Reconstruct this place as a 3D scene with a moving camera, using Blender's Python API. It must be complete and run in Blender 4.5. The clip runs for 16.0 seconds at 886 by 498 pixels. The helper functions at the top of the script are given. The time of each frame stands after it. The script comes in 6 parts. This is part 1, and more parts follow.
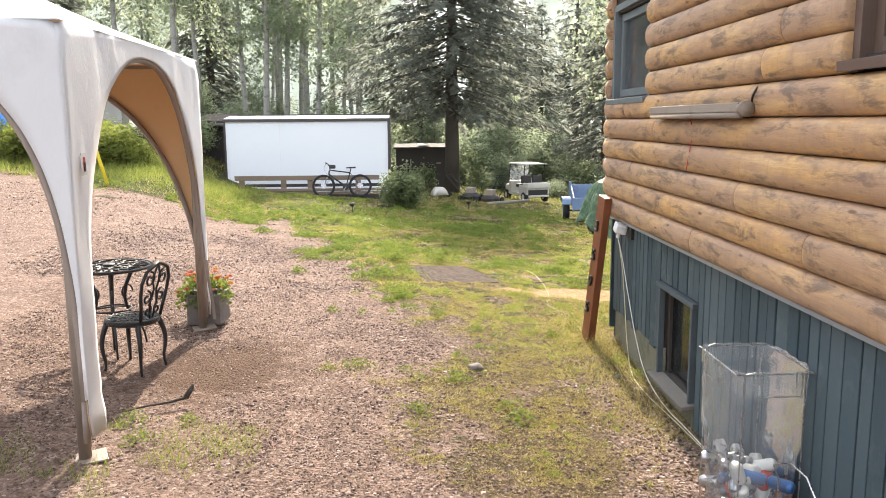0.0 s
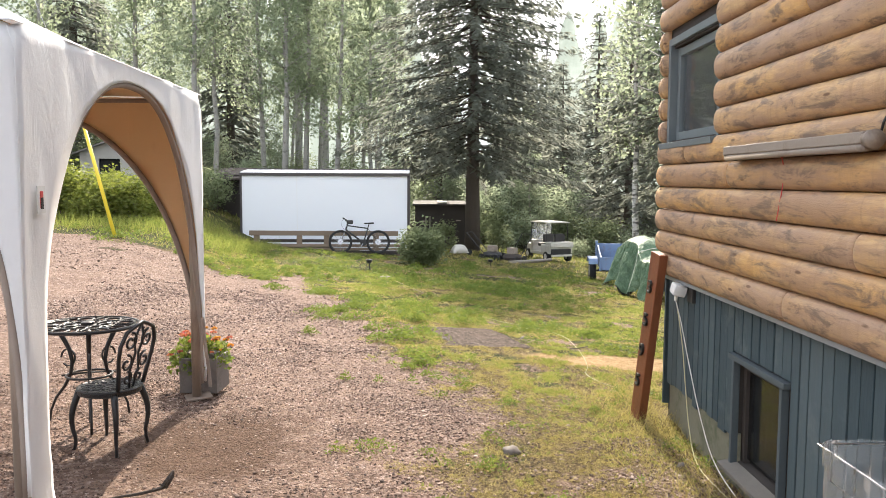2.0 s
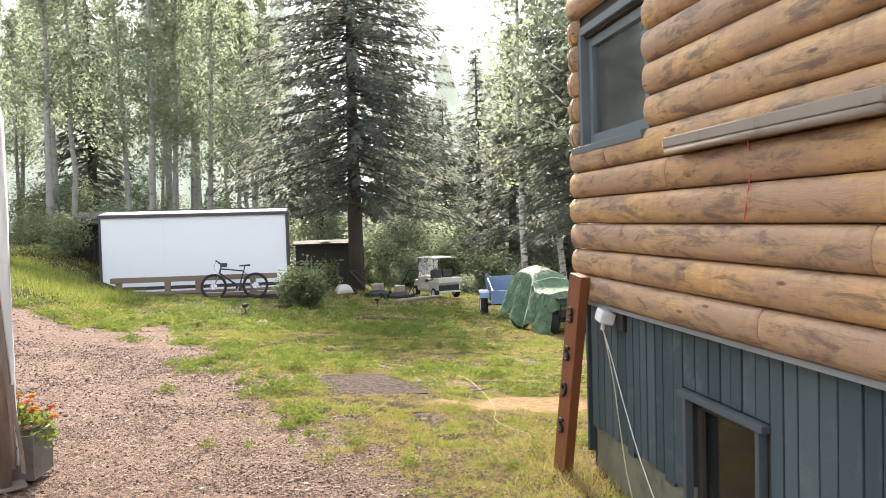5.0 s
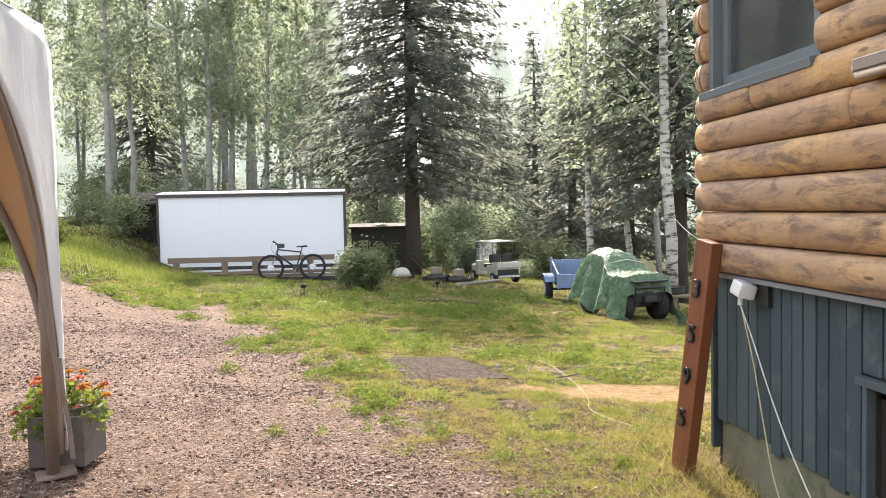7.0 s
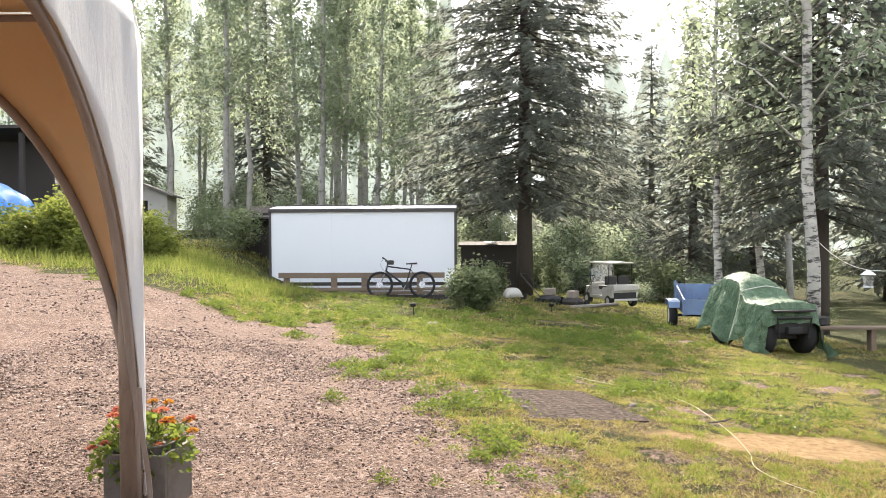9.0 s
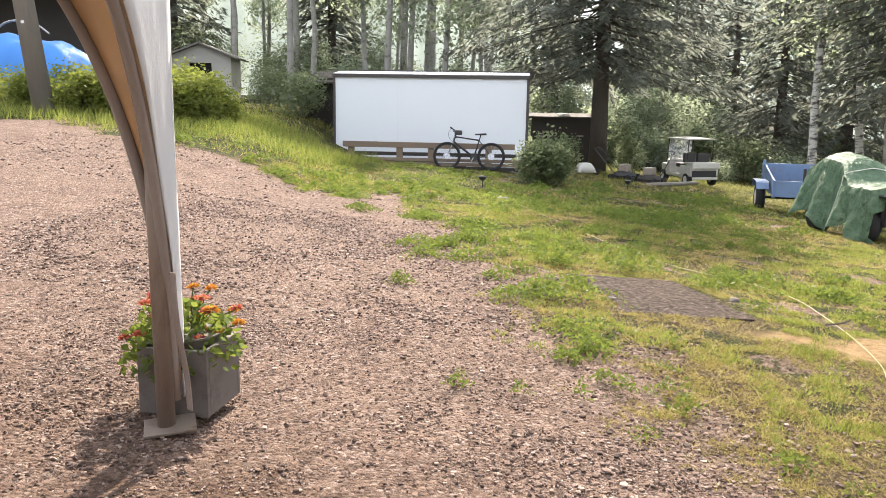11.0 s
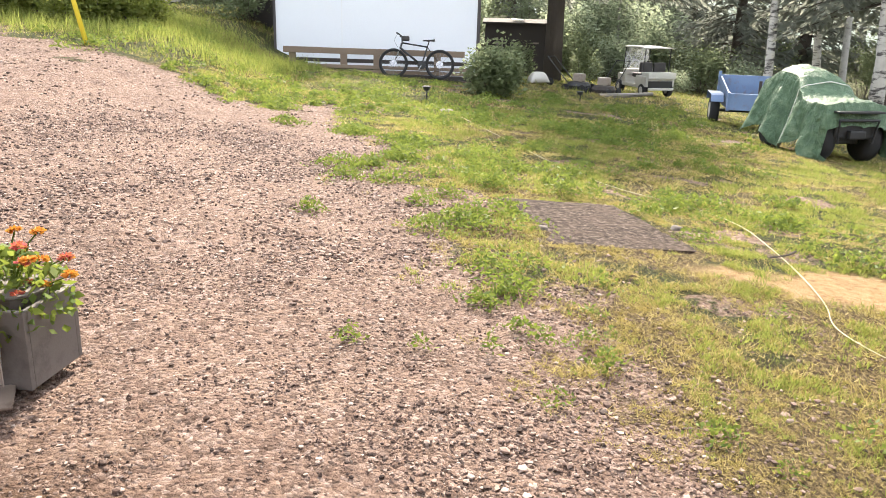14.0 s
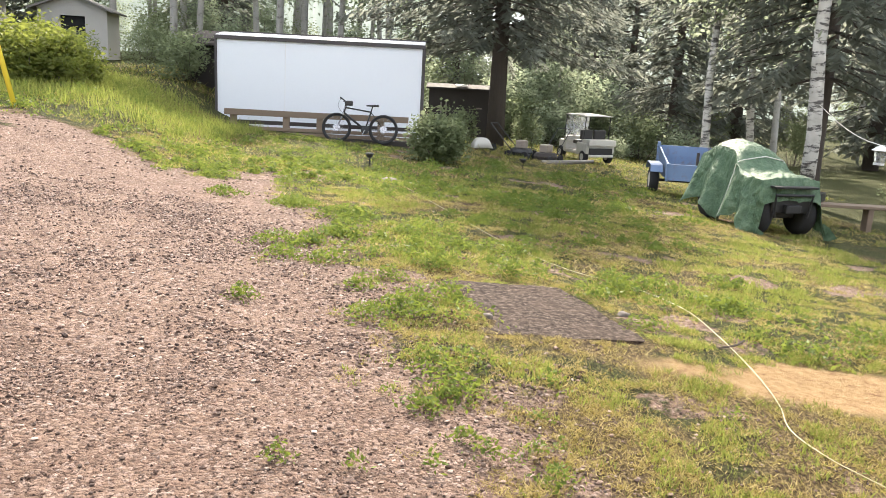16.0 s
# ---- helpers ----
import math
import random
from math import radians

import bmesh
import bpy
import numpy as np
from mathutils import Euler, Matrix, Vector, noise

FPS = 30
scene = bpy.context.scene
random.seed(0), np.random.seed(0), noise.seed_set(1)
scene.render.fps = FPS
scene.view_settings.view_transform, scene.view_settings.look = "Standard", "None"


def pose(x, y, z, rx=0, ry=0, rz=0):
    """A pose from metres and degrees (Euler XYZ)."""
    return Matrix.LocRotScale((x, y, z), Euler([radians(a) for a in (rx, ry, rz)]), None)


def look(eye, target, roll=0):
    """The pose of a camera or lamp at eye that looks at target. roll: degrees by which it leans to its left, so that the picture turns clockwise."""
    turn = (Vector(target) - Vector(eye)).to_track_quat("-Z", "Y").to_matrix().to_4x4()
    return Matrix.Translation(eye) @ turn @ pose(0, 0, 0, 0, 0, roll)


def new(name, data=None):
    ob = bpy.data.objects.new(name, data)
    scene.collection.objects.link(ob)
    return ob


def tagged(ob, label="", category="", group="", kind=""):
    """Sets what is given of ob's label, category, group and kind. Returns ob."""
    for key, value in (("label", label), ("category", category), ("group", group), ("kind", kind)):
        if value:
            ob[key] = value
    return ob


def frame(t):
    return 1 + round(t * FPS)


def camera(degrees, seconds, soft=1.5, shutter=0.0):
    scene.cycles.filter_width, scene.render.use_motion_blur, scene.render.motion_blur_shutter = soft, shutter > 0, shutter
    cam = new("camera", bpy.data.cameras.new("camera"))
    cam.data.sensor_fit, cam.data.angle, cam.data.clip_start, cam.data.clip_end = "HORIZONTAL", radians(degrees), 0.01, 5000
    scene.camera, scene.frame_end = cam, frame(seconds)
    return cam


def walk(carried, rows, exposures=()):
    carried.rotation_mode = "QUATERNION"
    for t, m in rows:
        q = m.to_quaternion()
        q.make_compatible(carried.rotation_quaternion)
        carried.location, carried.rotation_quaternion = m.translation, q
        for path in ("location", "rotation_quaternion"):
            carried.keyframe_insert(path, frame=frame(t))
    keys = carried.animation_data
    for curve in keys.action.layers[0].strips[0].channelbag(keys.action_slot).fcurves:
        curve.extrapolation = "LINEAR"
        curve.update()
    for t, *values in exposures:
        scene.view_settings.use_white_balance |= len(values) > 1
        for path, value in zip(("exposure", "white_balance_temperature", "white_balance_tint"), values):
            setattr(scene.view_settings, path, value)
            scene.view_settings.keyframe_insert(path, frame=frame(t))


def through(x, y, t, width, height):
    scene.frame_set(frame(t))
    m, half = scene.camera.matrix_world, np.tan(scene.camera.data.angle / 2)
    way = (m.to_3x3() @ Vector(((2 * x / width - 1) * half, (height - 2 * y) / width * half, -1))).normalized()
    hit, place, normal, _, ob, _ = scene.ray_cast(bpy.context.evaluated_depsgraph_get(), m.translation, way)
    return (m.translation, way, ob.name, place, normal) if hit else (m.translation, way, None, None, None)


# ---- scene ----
cam = camera(57.7, 16.0, 0.85)
PATH = [
    (0, (0.022, -0.016, 1.487), (0.098, 1.958, 1.171), -0.4),
    (0.5, (-0.029, 0.211, 1.449), (0.023, 2.187, 1.144), -0.5),
    (1, (-0.028, 0.483, 1.427), (0.029, 2.466, 1.173), -0.1),
    (1.5, (-0.034, 0.689, 1.384), (0.018, 2.678, 1.182), 0.3),
    (2, (-0.054, 0.88, 1.359), (-0.018, 2.873, 1.189), 0.3),
    (2.5, (-0.079, 1.076, 1.32), (-0.081, 3.07, 1.162), -0.0),
    (3, (-0.088, 1.295, 1.276), (-0.06, 3.289, 1.124), -1.1),
    (3.5, (-0.019, 1.518, 1.216), (0.207, 3.501, 1.084), -2.2),
    (4, (-0.001, 1.71, 1.193), (0.316, 3.683, 1.096), -1.6),
    (4.2, (-0.003, 1.777, 1.201), (0.324, 3.749, 1.119), -1.5),
    (6.3, (-0.09, 2.39, 1.079), (0.187, 4.37, 1.01), -1.7),
    (6.5, (-0.13, 2.496, 1.048), (0.122, 4.478, 0.964), -1.6),
    (7, (-0.207, 2.74, 1.013), (-0.007, 4.728, 0.914), -1.2),
    (7.5, (-0.181, 3.023, 0.974), (-0.043, 5.016, 0.882), -1.4),
    (8, (-0.212, 3.221, 0.979), (-0.157, 5.22, 0.916), -1.4),
    (8.2, (-0.25, 3.293, 0.984), (-0.227, 5.293, 0.945), -1.5),
    (10.3, (-0.397, 4.097, 0.943), (-0.534, 6.08, 0.73), 1.3),
    (10.5, (-0.437, 4.193, 0.935), (-0.574, 6.17, 0.667), 1.3),
    (11, (-0.475, 4.322, 0.93), (-0.691, 6.277, 0.565), 0.9),
    (11.5, (-0.368, 4.434, 0.932), (-0.66, 6.373, 0.536), 0.4),
    (12, (-0.27, 4.523, 0.947), (-0.564, 6.458, 0.534), 0.5),
    (12.5, (-0.262, 4.621, 0.94), (-0.503, 6.553, 0.483), 1.2),
    (13, (-0.265, 4.833, 0.942), (-0.446, 6.753, 0.414), 1.9),
    (13.5, (-0.26, 4.91, 0.953), (-0.403, 6.82, 0.378), 2.0),
    (14, (-0.243, 4.931, 0.929), (-0.349, 6.841, 0.347), 1.7),
    (14.5, (-0.204, 4.968, 1.002), (-0.26, 6.888, 0.447), 1.1),
    (15, (-0.223, 5.097, 1.045), (-0.21, 7.033, 0.54), 1.1),
    (15.5, (-0.238, 5.165, 1.033), (-0.178, 7.111, 0.573), 1.7),
    (16, (-0.248, 5.212, 1.055), (-0.22, 7.163, 0.616), 3.0),
]
EXPOSURES = [(0.0, 1.52), (1.0, 1.46), (2.0, 1.36), (8.0, 1.36), (10.5, 1.31), (12.0, 1.36), (13.5, 1.58), (14.5, 1.60), (15.2, 1.54), (16.0, 1.40)]
walk(cam, [(t, look(eye, target, roll)) for t, eye, target, roll in PATH], EXPOSURES)

# ---- light: hazy morning sun from ahead, smoke-white sky ----
SUN_AZ, SUN_EL = 1.5, 39.5
world = bpy.data.worlds.new("sky")
scene.world = world
world.use_nodes = True
wn, wl = world.node_tree.nodes, world.node_tree.links
wn.clear()
w_out = wn.new("ShaderNodeOutputWorld")
w_sky = wn.new("ShaderNodeTexSky")
w_sky.sky_type = "NISHITA"
w_sky.sun_disc = False
w_sky.sun_elevation, w_sky.sun_rotation = radians(SUN_EL), radians(SUN_AZ)
w_sky.dust_density, w_sky.air_density = 6.0, 1.0
w_bg = wn.new("ShaderNodeBackground")
w_bg.inputs["Strength"].default_value = 0.09
w_smoke = wn.new("ShaderNodeBackground")
w_smoke.inputs["Color"].default_value = (0.92, 0.97, 1.08, 1)
w_smoke.inputs["Strength"].default_value = 1.1
w_mix = wn.new("ShaderNodeMixShader")
w_mix.inputs[0].default_value = 0.72
wl.new(w_sky.outputs[0], w_bg.inputs["Color"])
wl.new(w_bg.outputs[0], w_mix.inputs[1])
wl.new(w_smoke.outputs[0], w_mix.inputs[2])
wl.new(w_mix.outputs[0], w_out.inputs["Surface"])
sun_data = bpy.data.lights.new("sun", "SUN")
sun_data.energy, sun_data.angle, sun_data.color = 5.0, radians(1.2), (1.0, 0.89, 0.75)
sun = new("sun", sun_data)
_az, _el = radians(SUN_AZ), radians(SUN_EL)
sun_at = Vector((math.sin(_az) * math.cos(_el), math.cos(_az) * math.cos(_el), math.sin(_el)))
sun.matrix_world = look(sun_at * 60, (0, 0, 0))

# ---- small tools ----
def mesh_of(bm, name, mat, smooth=False):
    me = bpy.data.meshes.new(name)
    bmesh.ops.recalc_face_normals(bm, faces=bm.faces)
    bm.to_mesh(me)
    bm.free()
    if smooth:
        for p in me.polygons:
            p.use_smooth = True
    me.materials.append(mat)
    return me


def part(name, bm, mat, parent=None, label="", smooth=False):
    """One mesh object, under a thing or a part."""
    ob = new(name, mesh_of(bm, name, mat, smooth) if isinstance(bm, bmesh.types.BMesh) else bm)
    if parent is not None:
        ob.parent = parent
    return tagged(ob, label)


def thing(name, m, label, category, group="", kind=""):
    ob = new(name)
    ob.empty_display_size = 0.1
    ob.matrix_basis = m
    return tagged(ob, label, category, group, kind)


def B(*boxes, bevel=0.0, bm=None):
    """Boxes (cx, cy, cz, sx, sy, sz[, rx, ry, rz]) in one bmesh."""
    bm = bm or bmesh.new()
    for b in boxes:
        m = pose(*b[:3], *b[6:9]) @ Matrix.Diagonal((*b[3:6], 1))
        vs = bmesh.ops.create_cube(bm, size=1, matrix=m)["verts"]
        if bevel:
            es = list({e for v in vs for e in v.link_edges})
            bmesh.ops.bevel(bm, geom=es, offset=bevel, segments=2, affect="EDGES", profile=0.6)
    return bm


def tube(pts, r, seg=8, bm=None, closed=False):
    """A round bar along pts; r is one radius or one for each point."""
    bm = bm or bmesh.new()
    pts = [Vector(p) for p in pts]
    n = len(pts)
    rs = r if isinstance(r, (list, tuple)) else [r] * n
    rings, side = [], None
    for i, p in enumerate(pts):
        a = pts[(i - 1) % n] if closed or i else pts[0]
        b = pts[(i + 1) % n] if closed or i < n - 1 else pts[-1]
        d = (b - a).normalized()
        if side is None:
            side = d.orthogonal().normalized()
        side = (side - d * side.dot(d)).normalized()
        up = d.cross(side)
        rings.append([bm.verts.new(p + (side * math.cos(k * math.tau / seg) + up * math.sin(k * math.tau / seg)) * rs[i]) for k in range(seg)])
    for i in range(n if closed else n - 1):
        a, b = rings[i], rings[(i + 1) % n]
        for k in range(seg):
            bm.faces.new((a[k], a[(k + 1) % seg], b[(k + 1) % seg], b[k]))
    if not closed:
        bm.faces.new(rings[0][::-1])
        bm.faces.new(rings[-1])
    return bm


def lathe(profile, seg=20, bm=None, at=(0, 0, 0)):
    """A turned shape from (radius, height) pairs."""
    bm = bm or bmesh.new()
    rings = []
    for r, z in profile:
        rings.append([bm.verts.new((at[0] + r * math.cos(k * math.tau / seg), at[1] + r * math.sin(k * math.tau / seg), at[2] + z)) for k in range(seg)])
    for a, b in zip(rings, rings[1:]):
        for k in range(seg):
            bm.faces.new((a[k], a[(k + 1) % seg], b[(k + 1) % seg], b[k]))
    bm.faces.new(rings[0][::-1])
    bm.faces.new(rings[-1])
    return bm


def sheet(fn, nu, nv, thick=0.0, bm=None):
    """A surface fn(u, v) -> point over the unit square, given some thickness along its normal."""
    bm = bm or bmesh.new()
    g = [[bm.verts.new(fn(i / nu, j / nv)) for j in range(nv + 1)] for i in range(nu + 1)]
    for i in range(nu):
        for j in range(nv):
            bm.faces.new((g[i][j], g[i + 1][j], g[i + 1][j + 1], g[i][j + 1]))
    if thick:
        bmesh.ops.recalc_face_normals(bm, faces=bm.faces)
        bmesh.ops.solidify(bm, geom=bm.faces[:], thickness=thick)
    return bm


def np_mesh(name, verts, faces, mat, smooth=False):
    me = bpy.data.meshes.new(name)
    me.from_pydata(np.asarray(verts).tolist(), [], np.asarray(faces).tolist())
    if smooth:
        me.polygons.foreach_set("use_smooth", [True] * len(me.polygons))
    me.materials.append(mat)
    return me


def leaves(name, c, along, across, mat):
    """Many small pointed leaves: centre, half length and half width vectors."""
    v = np.stack([c - along, c + across * 0.9 - along * 0.15, c + along, c - across * 0.9 - along * 0.15], 1).reshape(-1, 3)
    return np_mesh(name, v, np.arange(len(v)).reshape(-1, 4), mat)


def unit(rng, n):
    v = rng.normal(size=(n, 3))
    return v / np.linalg.norm(v, axis=1, keepdims=True)


# ---- the lie of the land ----
def step(a, b, x):
    t = min(1.0, max(0.0, (x - a) / (b - a)))
    return t * t * (3 - 2 * t)


def ground_z(x, y):
    """Yard falling gently to the right and away, a bank up to the road at the left, a rise behind the start."""
    xc = min(9.0, max(-14.0, x))
    yc = min(36.0, max(10.0, y)) - 10
    z = -0.50 - 0.06 * xc + 0.05 * step(-1.9, -4.0, x)
    s = -0.028 - 0.0024 * min(6.0, max(0.0, xc))
    edge = -3.2 - 1.5 * step(17.0, 24.0, y)
    bank = step(edge, edge - 2.8, x)
    z += (1 - bank) * s * yc + bank * 0.045 * min(yc, 9.0)
    z += 0.55 * step(3.9, -0.6, y)
    if y > 60:
        z += (y - 60) * 0.02
    return z


def fbm(x, y, s, seed=0.0):
    return noise.fractal(Vector((x * s + seed, y * s - seed, seed * 0.37)), 0.9, 2.1, 4)


def grass_edge(y):
    """Where the gravel ends and the grass begins (x at a given y)."""
    if y < 8:
        return 0.02 - 0.02 * y + 0.15 * step(5, 8, y)
    if y < 14:
        return 0.01 - 0.38 * (y - 8)
    return -2.29 - 0.2 * (y - 14)


def grass_at(x, y):
    """0 on bare gravel, 1 on thick grass."""
    d = x - grass_edge(y) - 0.1 + 0.75 * fbm(x, y, 0.8, 3.1) + 0.5 * fbm(x, y, 2.7, 8.4)
    g = step(-0.45, 1.05, d) * (1 - (0.8 if y > 10.5 else 0.55) * step(0.28 if y > 10.5 else 0.4, 0.65, fbm(x, y, 1.3, 12.5)))
    if y > 25 or x > 6:
        g = max(g, 0.8)
    # road up the left
    if x < -2.3:
        road = y - (15.7 + min(2.0, 0.62 * max(0.0, -5.6 - x))) + 0.9 * fbm(x, y, 0.7, 2.2) + 0.5 * fbm(x, y, 2.6, 4.2)
        g = step(-0.3, 0.7, road)
    if y < 5.5:
        g *= 0.75
    if x > 0.9 and y < 7.0:
        g *= 1 - 0.65 * step(1.0, 1.45, x + 0.3 * fbm(x, y, 2.0, 1.0)) * step(7.0, 6.0, y)
    return g


def sand_at(x, y):
    e = ((x - 2.05 + 0.25 * fbm(x, y, 1.3, 4.4)) / 0.95) ** 2 + ((y - 9.52 + 0.2 * fbm(x, y, 1.7, 1.4)) / 0.36) ** 2
    return step(1.25, 0.65, e)


# ---- materials ----
class Nodes:
    """A short hand for node trees."""

    def __init__(self, name):
        self.mat = bpy.data.materials.new(name)
        self.mat.use_nodes = True
        self.n, self.l = self.mat.node_tree.nodes, self.mat.node_tree.links
        self.bsdf = self.n["Principled BSDF"]
        self.out = self.n["Material Output"]
        self.co = self.n.new("ShaderNodeTexCoord").outputs["Object"]

    def node(self, kind, **inputs):
        nd = self.n.new(kind)
        for key, value in inputs.items():
            self.put(nd, key.replace("_", " "), value)
        return nd

    def put(self, nd, key, value):
        sock = nd.inputs[int(key[1:])] if key[0] == "i" and key[1:].isdigit() else nd.inputs[key]
        if isinstance(value, bpy.types.NodeSocket):
            self.l.new(value, sock)
        else:
            sock.default_value = (*value, 1.0) if isinstance(value, tuple) and len(value) == 3 and sock.type == "RGBA" else value

    def scaled(self, x, y, z):
        mp = self.node("ShaderNodeMapping", Vector=self.co)
        mp.inputs["Scale"].default_value = (x, y, z)
        return mp.outputs[0]

    def noise(self, scale, detail=4.0, rough=0.6, vec=None, dist=0.0):
        nd = self.node("ShaderNodeTexNoise", Vector=vec or self.co, Scale=scale, Detail=detail, Roughness=rough, Distortion=dist)
        return nd.outputs["Fac"]

    def ramp(self, fac, *stops):
        nd = self.node("ShaderNodeValToRGB", Fac=fac)
        e = nd.color_ramp.elements
        while len(e) < len(stops):
            e.new(0.5)
        for k, (p, c) in enumerate(stops):
            e[k].position = p
            e[k].color = (*c, 1.0) if isinstance(c, tuple) else (c, c, c, 1.0)
        return nd.outputs["Color"]

    def mix(self, fac, a, b, how="MIX"):
        nd = self.n.new("ShaderNodeMix")
        nd.data_type, nd.blend_type = "RGBA", how
        self.put(nd, "i0", fac)
        self.put(nd, "i6", a)
        self.put(nd, "i7", b)
        return nd.outputs[2]

    def maths(self, op, a, b=0.0):
        nd = self.n.new("ShaderNodeMath")
        nd.operation = op
        self.put(nd, "i0", a)
        self.put(nd, "i1", b)
        return nd.outputs[0]

    def attr(self, name):
        nd = self.n.new("ShaderNodeAttribute")
        nd.attribute_name = name
        return nd.outputs["Fac"]

    def island(self):
        return self.n.new("ShaderNodeNewGeometry").outputs["Random Per Island"]

    def each(self):
        return self.n.new("ShaderNodeObjectInfo").outputs["Random"]

    def done(self, color, rough=0.8, bump=None, strength=0.3, dist=0.01, metal=0.0, spec=0.4):
        self.put(self.bsdf, "Base Color", color)
        self.put(self.bsdf, "Roughness", rough)
        self.put(self.bsdf, "Metallic", metal)
        self.put(self.bsdf, "Specular IOR Level", spec)
        if bump is not None:
            nd = self.node("ShaderNodeBump", Strength=strength, Distance=dist, Height=bump)
            self.l.new(nd.outputs[0], self.bsdf.inputs["Normal"])
        return self.mat


def worn(name, c1, c2, scale=8.0, rough=0.7, bump=0.25, metal=0.0, fine=90.0, stain=None, dist=0.004, stretch=None):
    """A surface of two close colours, with fine grain and, if asked, stains of a third colour."""
    m = Nodes(name)
    vec = m.scaled(*stretch) if stretch else None
    big, small = m.noise(scale, 5, 0.6, vec), m.noise(fine, 3, 0.7, vec)
    col = m.mix(big, c1, c2)
    col = m.mix(m.maths("MULTIPLY", small, 0.35), col, tuple(c * 0.6 for c in c1))
    if stain:
        col = m.mix(m.ramp(m.noise(scale * 0.6, 6, 0.7, vec), (0.52, 0.0), (0.7, 1.0)), col, stain)
    return m.done(col, m.ramp(big, (0.2, max(0.05, rough - 0.12)), (0.8, min(1.0, rough + 0.1))), small, bump, dist, metal)


def foliage(name, c1, c2, c3, through=0.4, rough=0.55, glow=(0.45, 0.5, 0.08)):
    """Leaves that let some light through, each of its own green."""
    m = Nodes(name)
    col = m.ramp(m.island(), (0.0, c1), (0.55, c2), (1.0, c3))
    col = m.mix(m.maths("MULTIPLY", m.noise(0.6, 3), 0.4), col, tuple(c * 0.7 for c in c1))
    m.put(m.bsdf, "Base Color", col)
    m.put(m.bsdf, "Roughness", rough)
    m.put(m.bsdf, "Specular IOR Level", 0.12)
    tr = m.node("ShaderNodeBsdfTranslucent", Color=m.mix(0.45, col, glow))
    ms = m.n.new("ShaderNodeMixShader")
    ms.inputs[0].default_value = through
    m.l.new(m.bsdf.outputs[0], ms.inputs[1])
    m.l.new(tr.outputs[0], ms.inputs[2])
    m.l.new(ms.outputs[0], m.out.inputs["Surface"])
    return m.mat


def ground_material():
    m = Nodes("gravel_and_grass")
    # crushed stone, pinkish grey
    vo = m.node("ShaderNodeTexVoronoi", Vector=m.co, Scale=46.0)
    stone = m.ramp(vo.outputs["Color"], (0.0, (0.05, 0.033, 0.026)), (0.3, (0.17, 0.112, 0.088)), (0.65, (0.31, 0.22, 0.178)), (1.0, (0.5, 0.4, 0.35)))
    dust = m.ramp(m.noise(2.2, 6, 0.65), (0.3, (0.12, 0.075, 0.054)), (0.52, (0.245, 0.162, 0.12)), (0.75, (0.37, 0.265, 0.2)))
    gravel = m.mix(m.ramp(m.noise(9.0, 5, 0.7), (0.35, 0.25), (0.65, 0.95)), dust, stone)
    gravel = m.mix(m.ramp(m.noise(26.0, 4, 0.75), (0.5, 0.0), (0.68, 0.75)), gravel, (0.075, 0.052, 0.042))
    # turf
    fine = m.noise(55.0, 4, 0.75, m.scaled(1, 0.7, 1))
    green = m.ramp(fine, (0.35, (0.014, 0.015, 0.006)), (0.5, (0.05, 0.055, 0.017)), (0.68, (0.16, 0.165, 0.05)))
    straw = m.ramp(fine, (0.35, (0.03, 0.02, 0.01)), (0.5, (0.13, 0.092, 0.042)), (0.68, (0.36, 0.275, 0.13)))
    turf = m.mix(m.ramp(m.maths("ADD", m.attr("dry"), m.maths("SUBTRACT", m.noise(6.0, 5, 0.7), 0.5)), (0.2, 0.0), (0.8, 1.0)), green, straw)
    gmask = m.ramp(m.maths("ADD", m.attr("grass"), m.maths("MULTIPLY", m.maths("SUBTRACT", m.noise(18.0, 4, 0.7), 0.5), 1.1)), (0.38, 0.0), (0.62, 1.0))
    col = m.mix(gmask, gravel, turf)
    sand = m.ramp(m.noise(14.0, 6, 0.7), (0.3, (0.27, 0.155, 0.08)), (0.5, (0.45, 0.3, 0.15)), (0.75, (0.56, 0.41, 0.23)))
    col = m.mix(m.attr("sand"), col, sand)
    # bare brown earth between the tent and the planter, with shade painted in by darkening
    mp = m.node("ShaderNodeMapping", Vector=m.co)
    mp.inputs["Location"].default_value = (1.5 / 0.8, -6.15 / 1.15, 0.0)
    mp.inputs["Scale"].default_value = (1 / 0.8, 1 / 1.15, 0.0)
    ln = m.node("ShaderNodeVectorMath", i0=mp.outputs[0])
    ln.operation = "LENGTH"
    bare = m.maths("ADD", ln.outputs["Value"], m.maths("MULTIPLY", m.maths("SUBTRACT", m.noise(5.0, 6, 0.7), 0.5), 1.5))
    earth_and_shade = m.ramp(m.noise(30.0, 5, 0.75), (0.3, (0.05, 0.028, 0.018)), (0.55, (0.115, 0.068, 0.043)), (0.75, (0.22, 0.145, 0.102)))
    col = m.mix(m.ramp(bare, (0.45, 0.85), (0.95, 0.0)), col, earth_and_shade)
    h = m.maths("ADD", m.maths("MULTIPLY", vo.outputs["Distance"], -0.8), m.maths("MULTIPLY", m.noise(120.0, 3, 0.7), 0.8))
    h = m.mix(gmask, h, m.maths("MULTIPLY", fine, 2.5))
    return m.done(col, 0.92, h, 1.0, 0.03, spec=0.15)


M = {}
M["ground"] = ground_material()


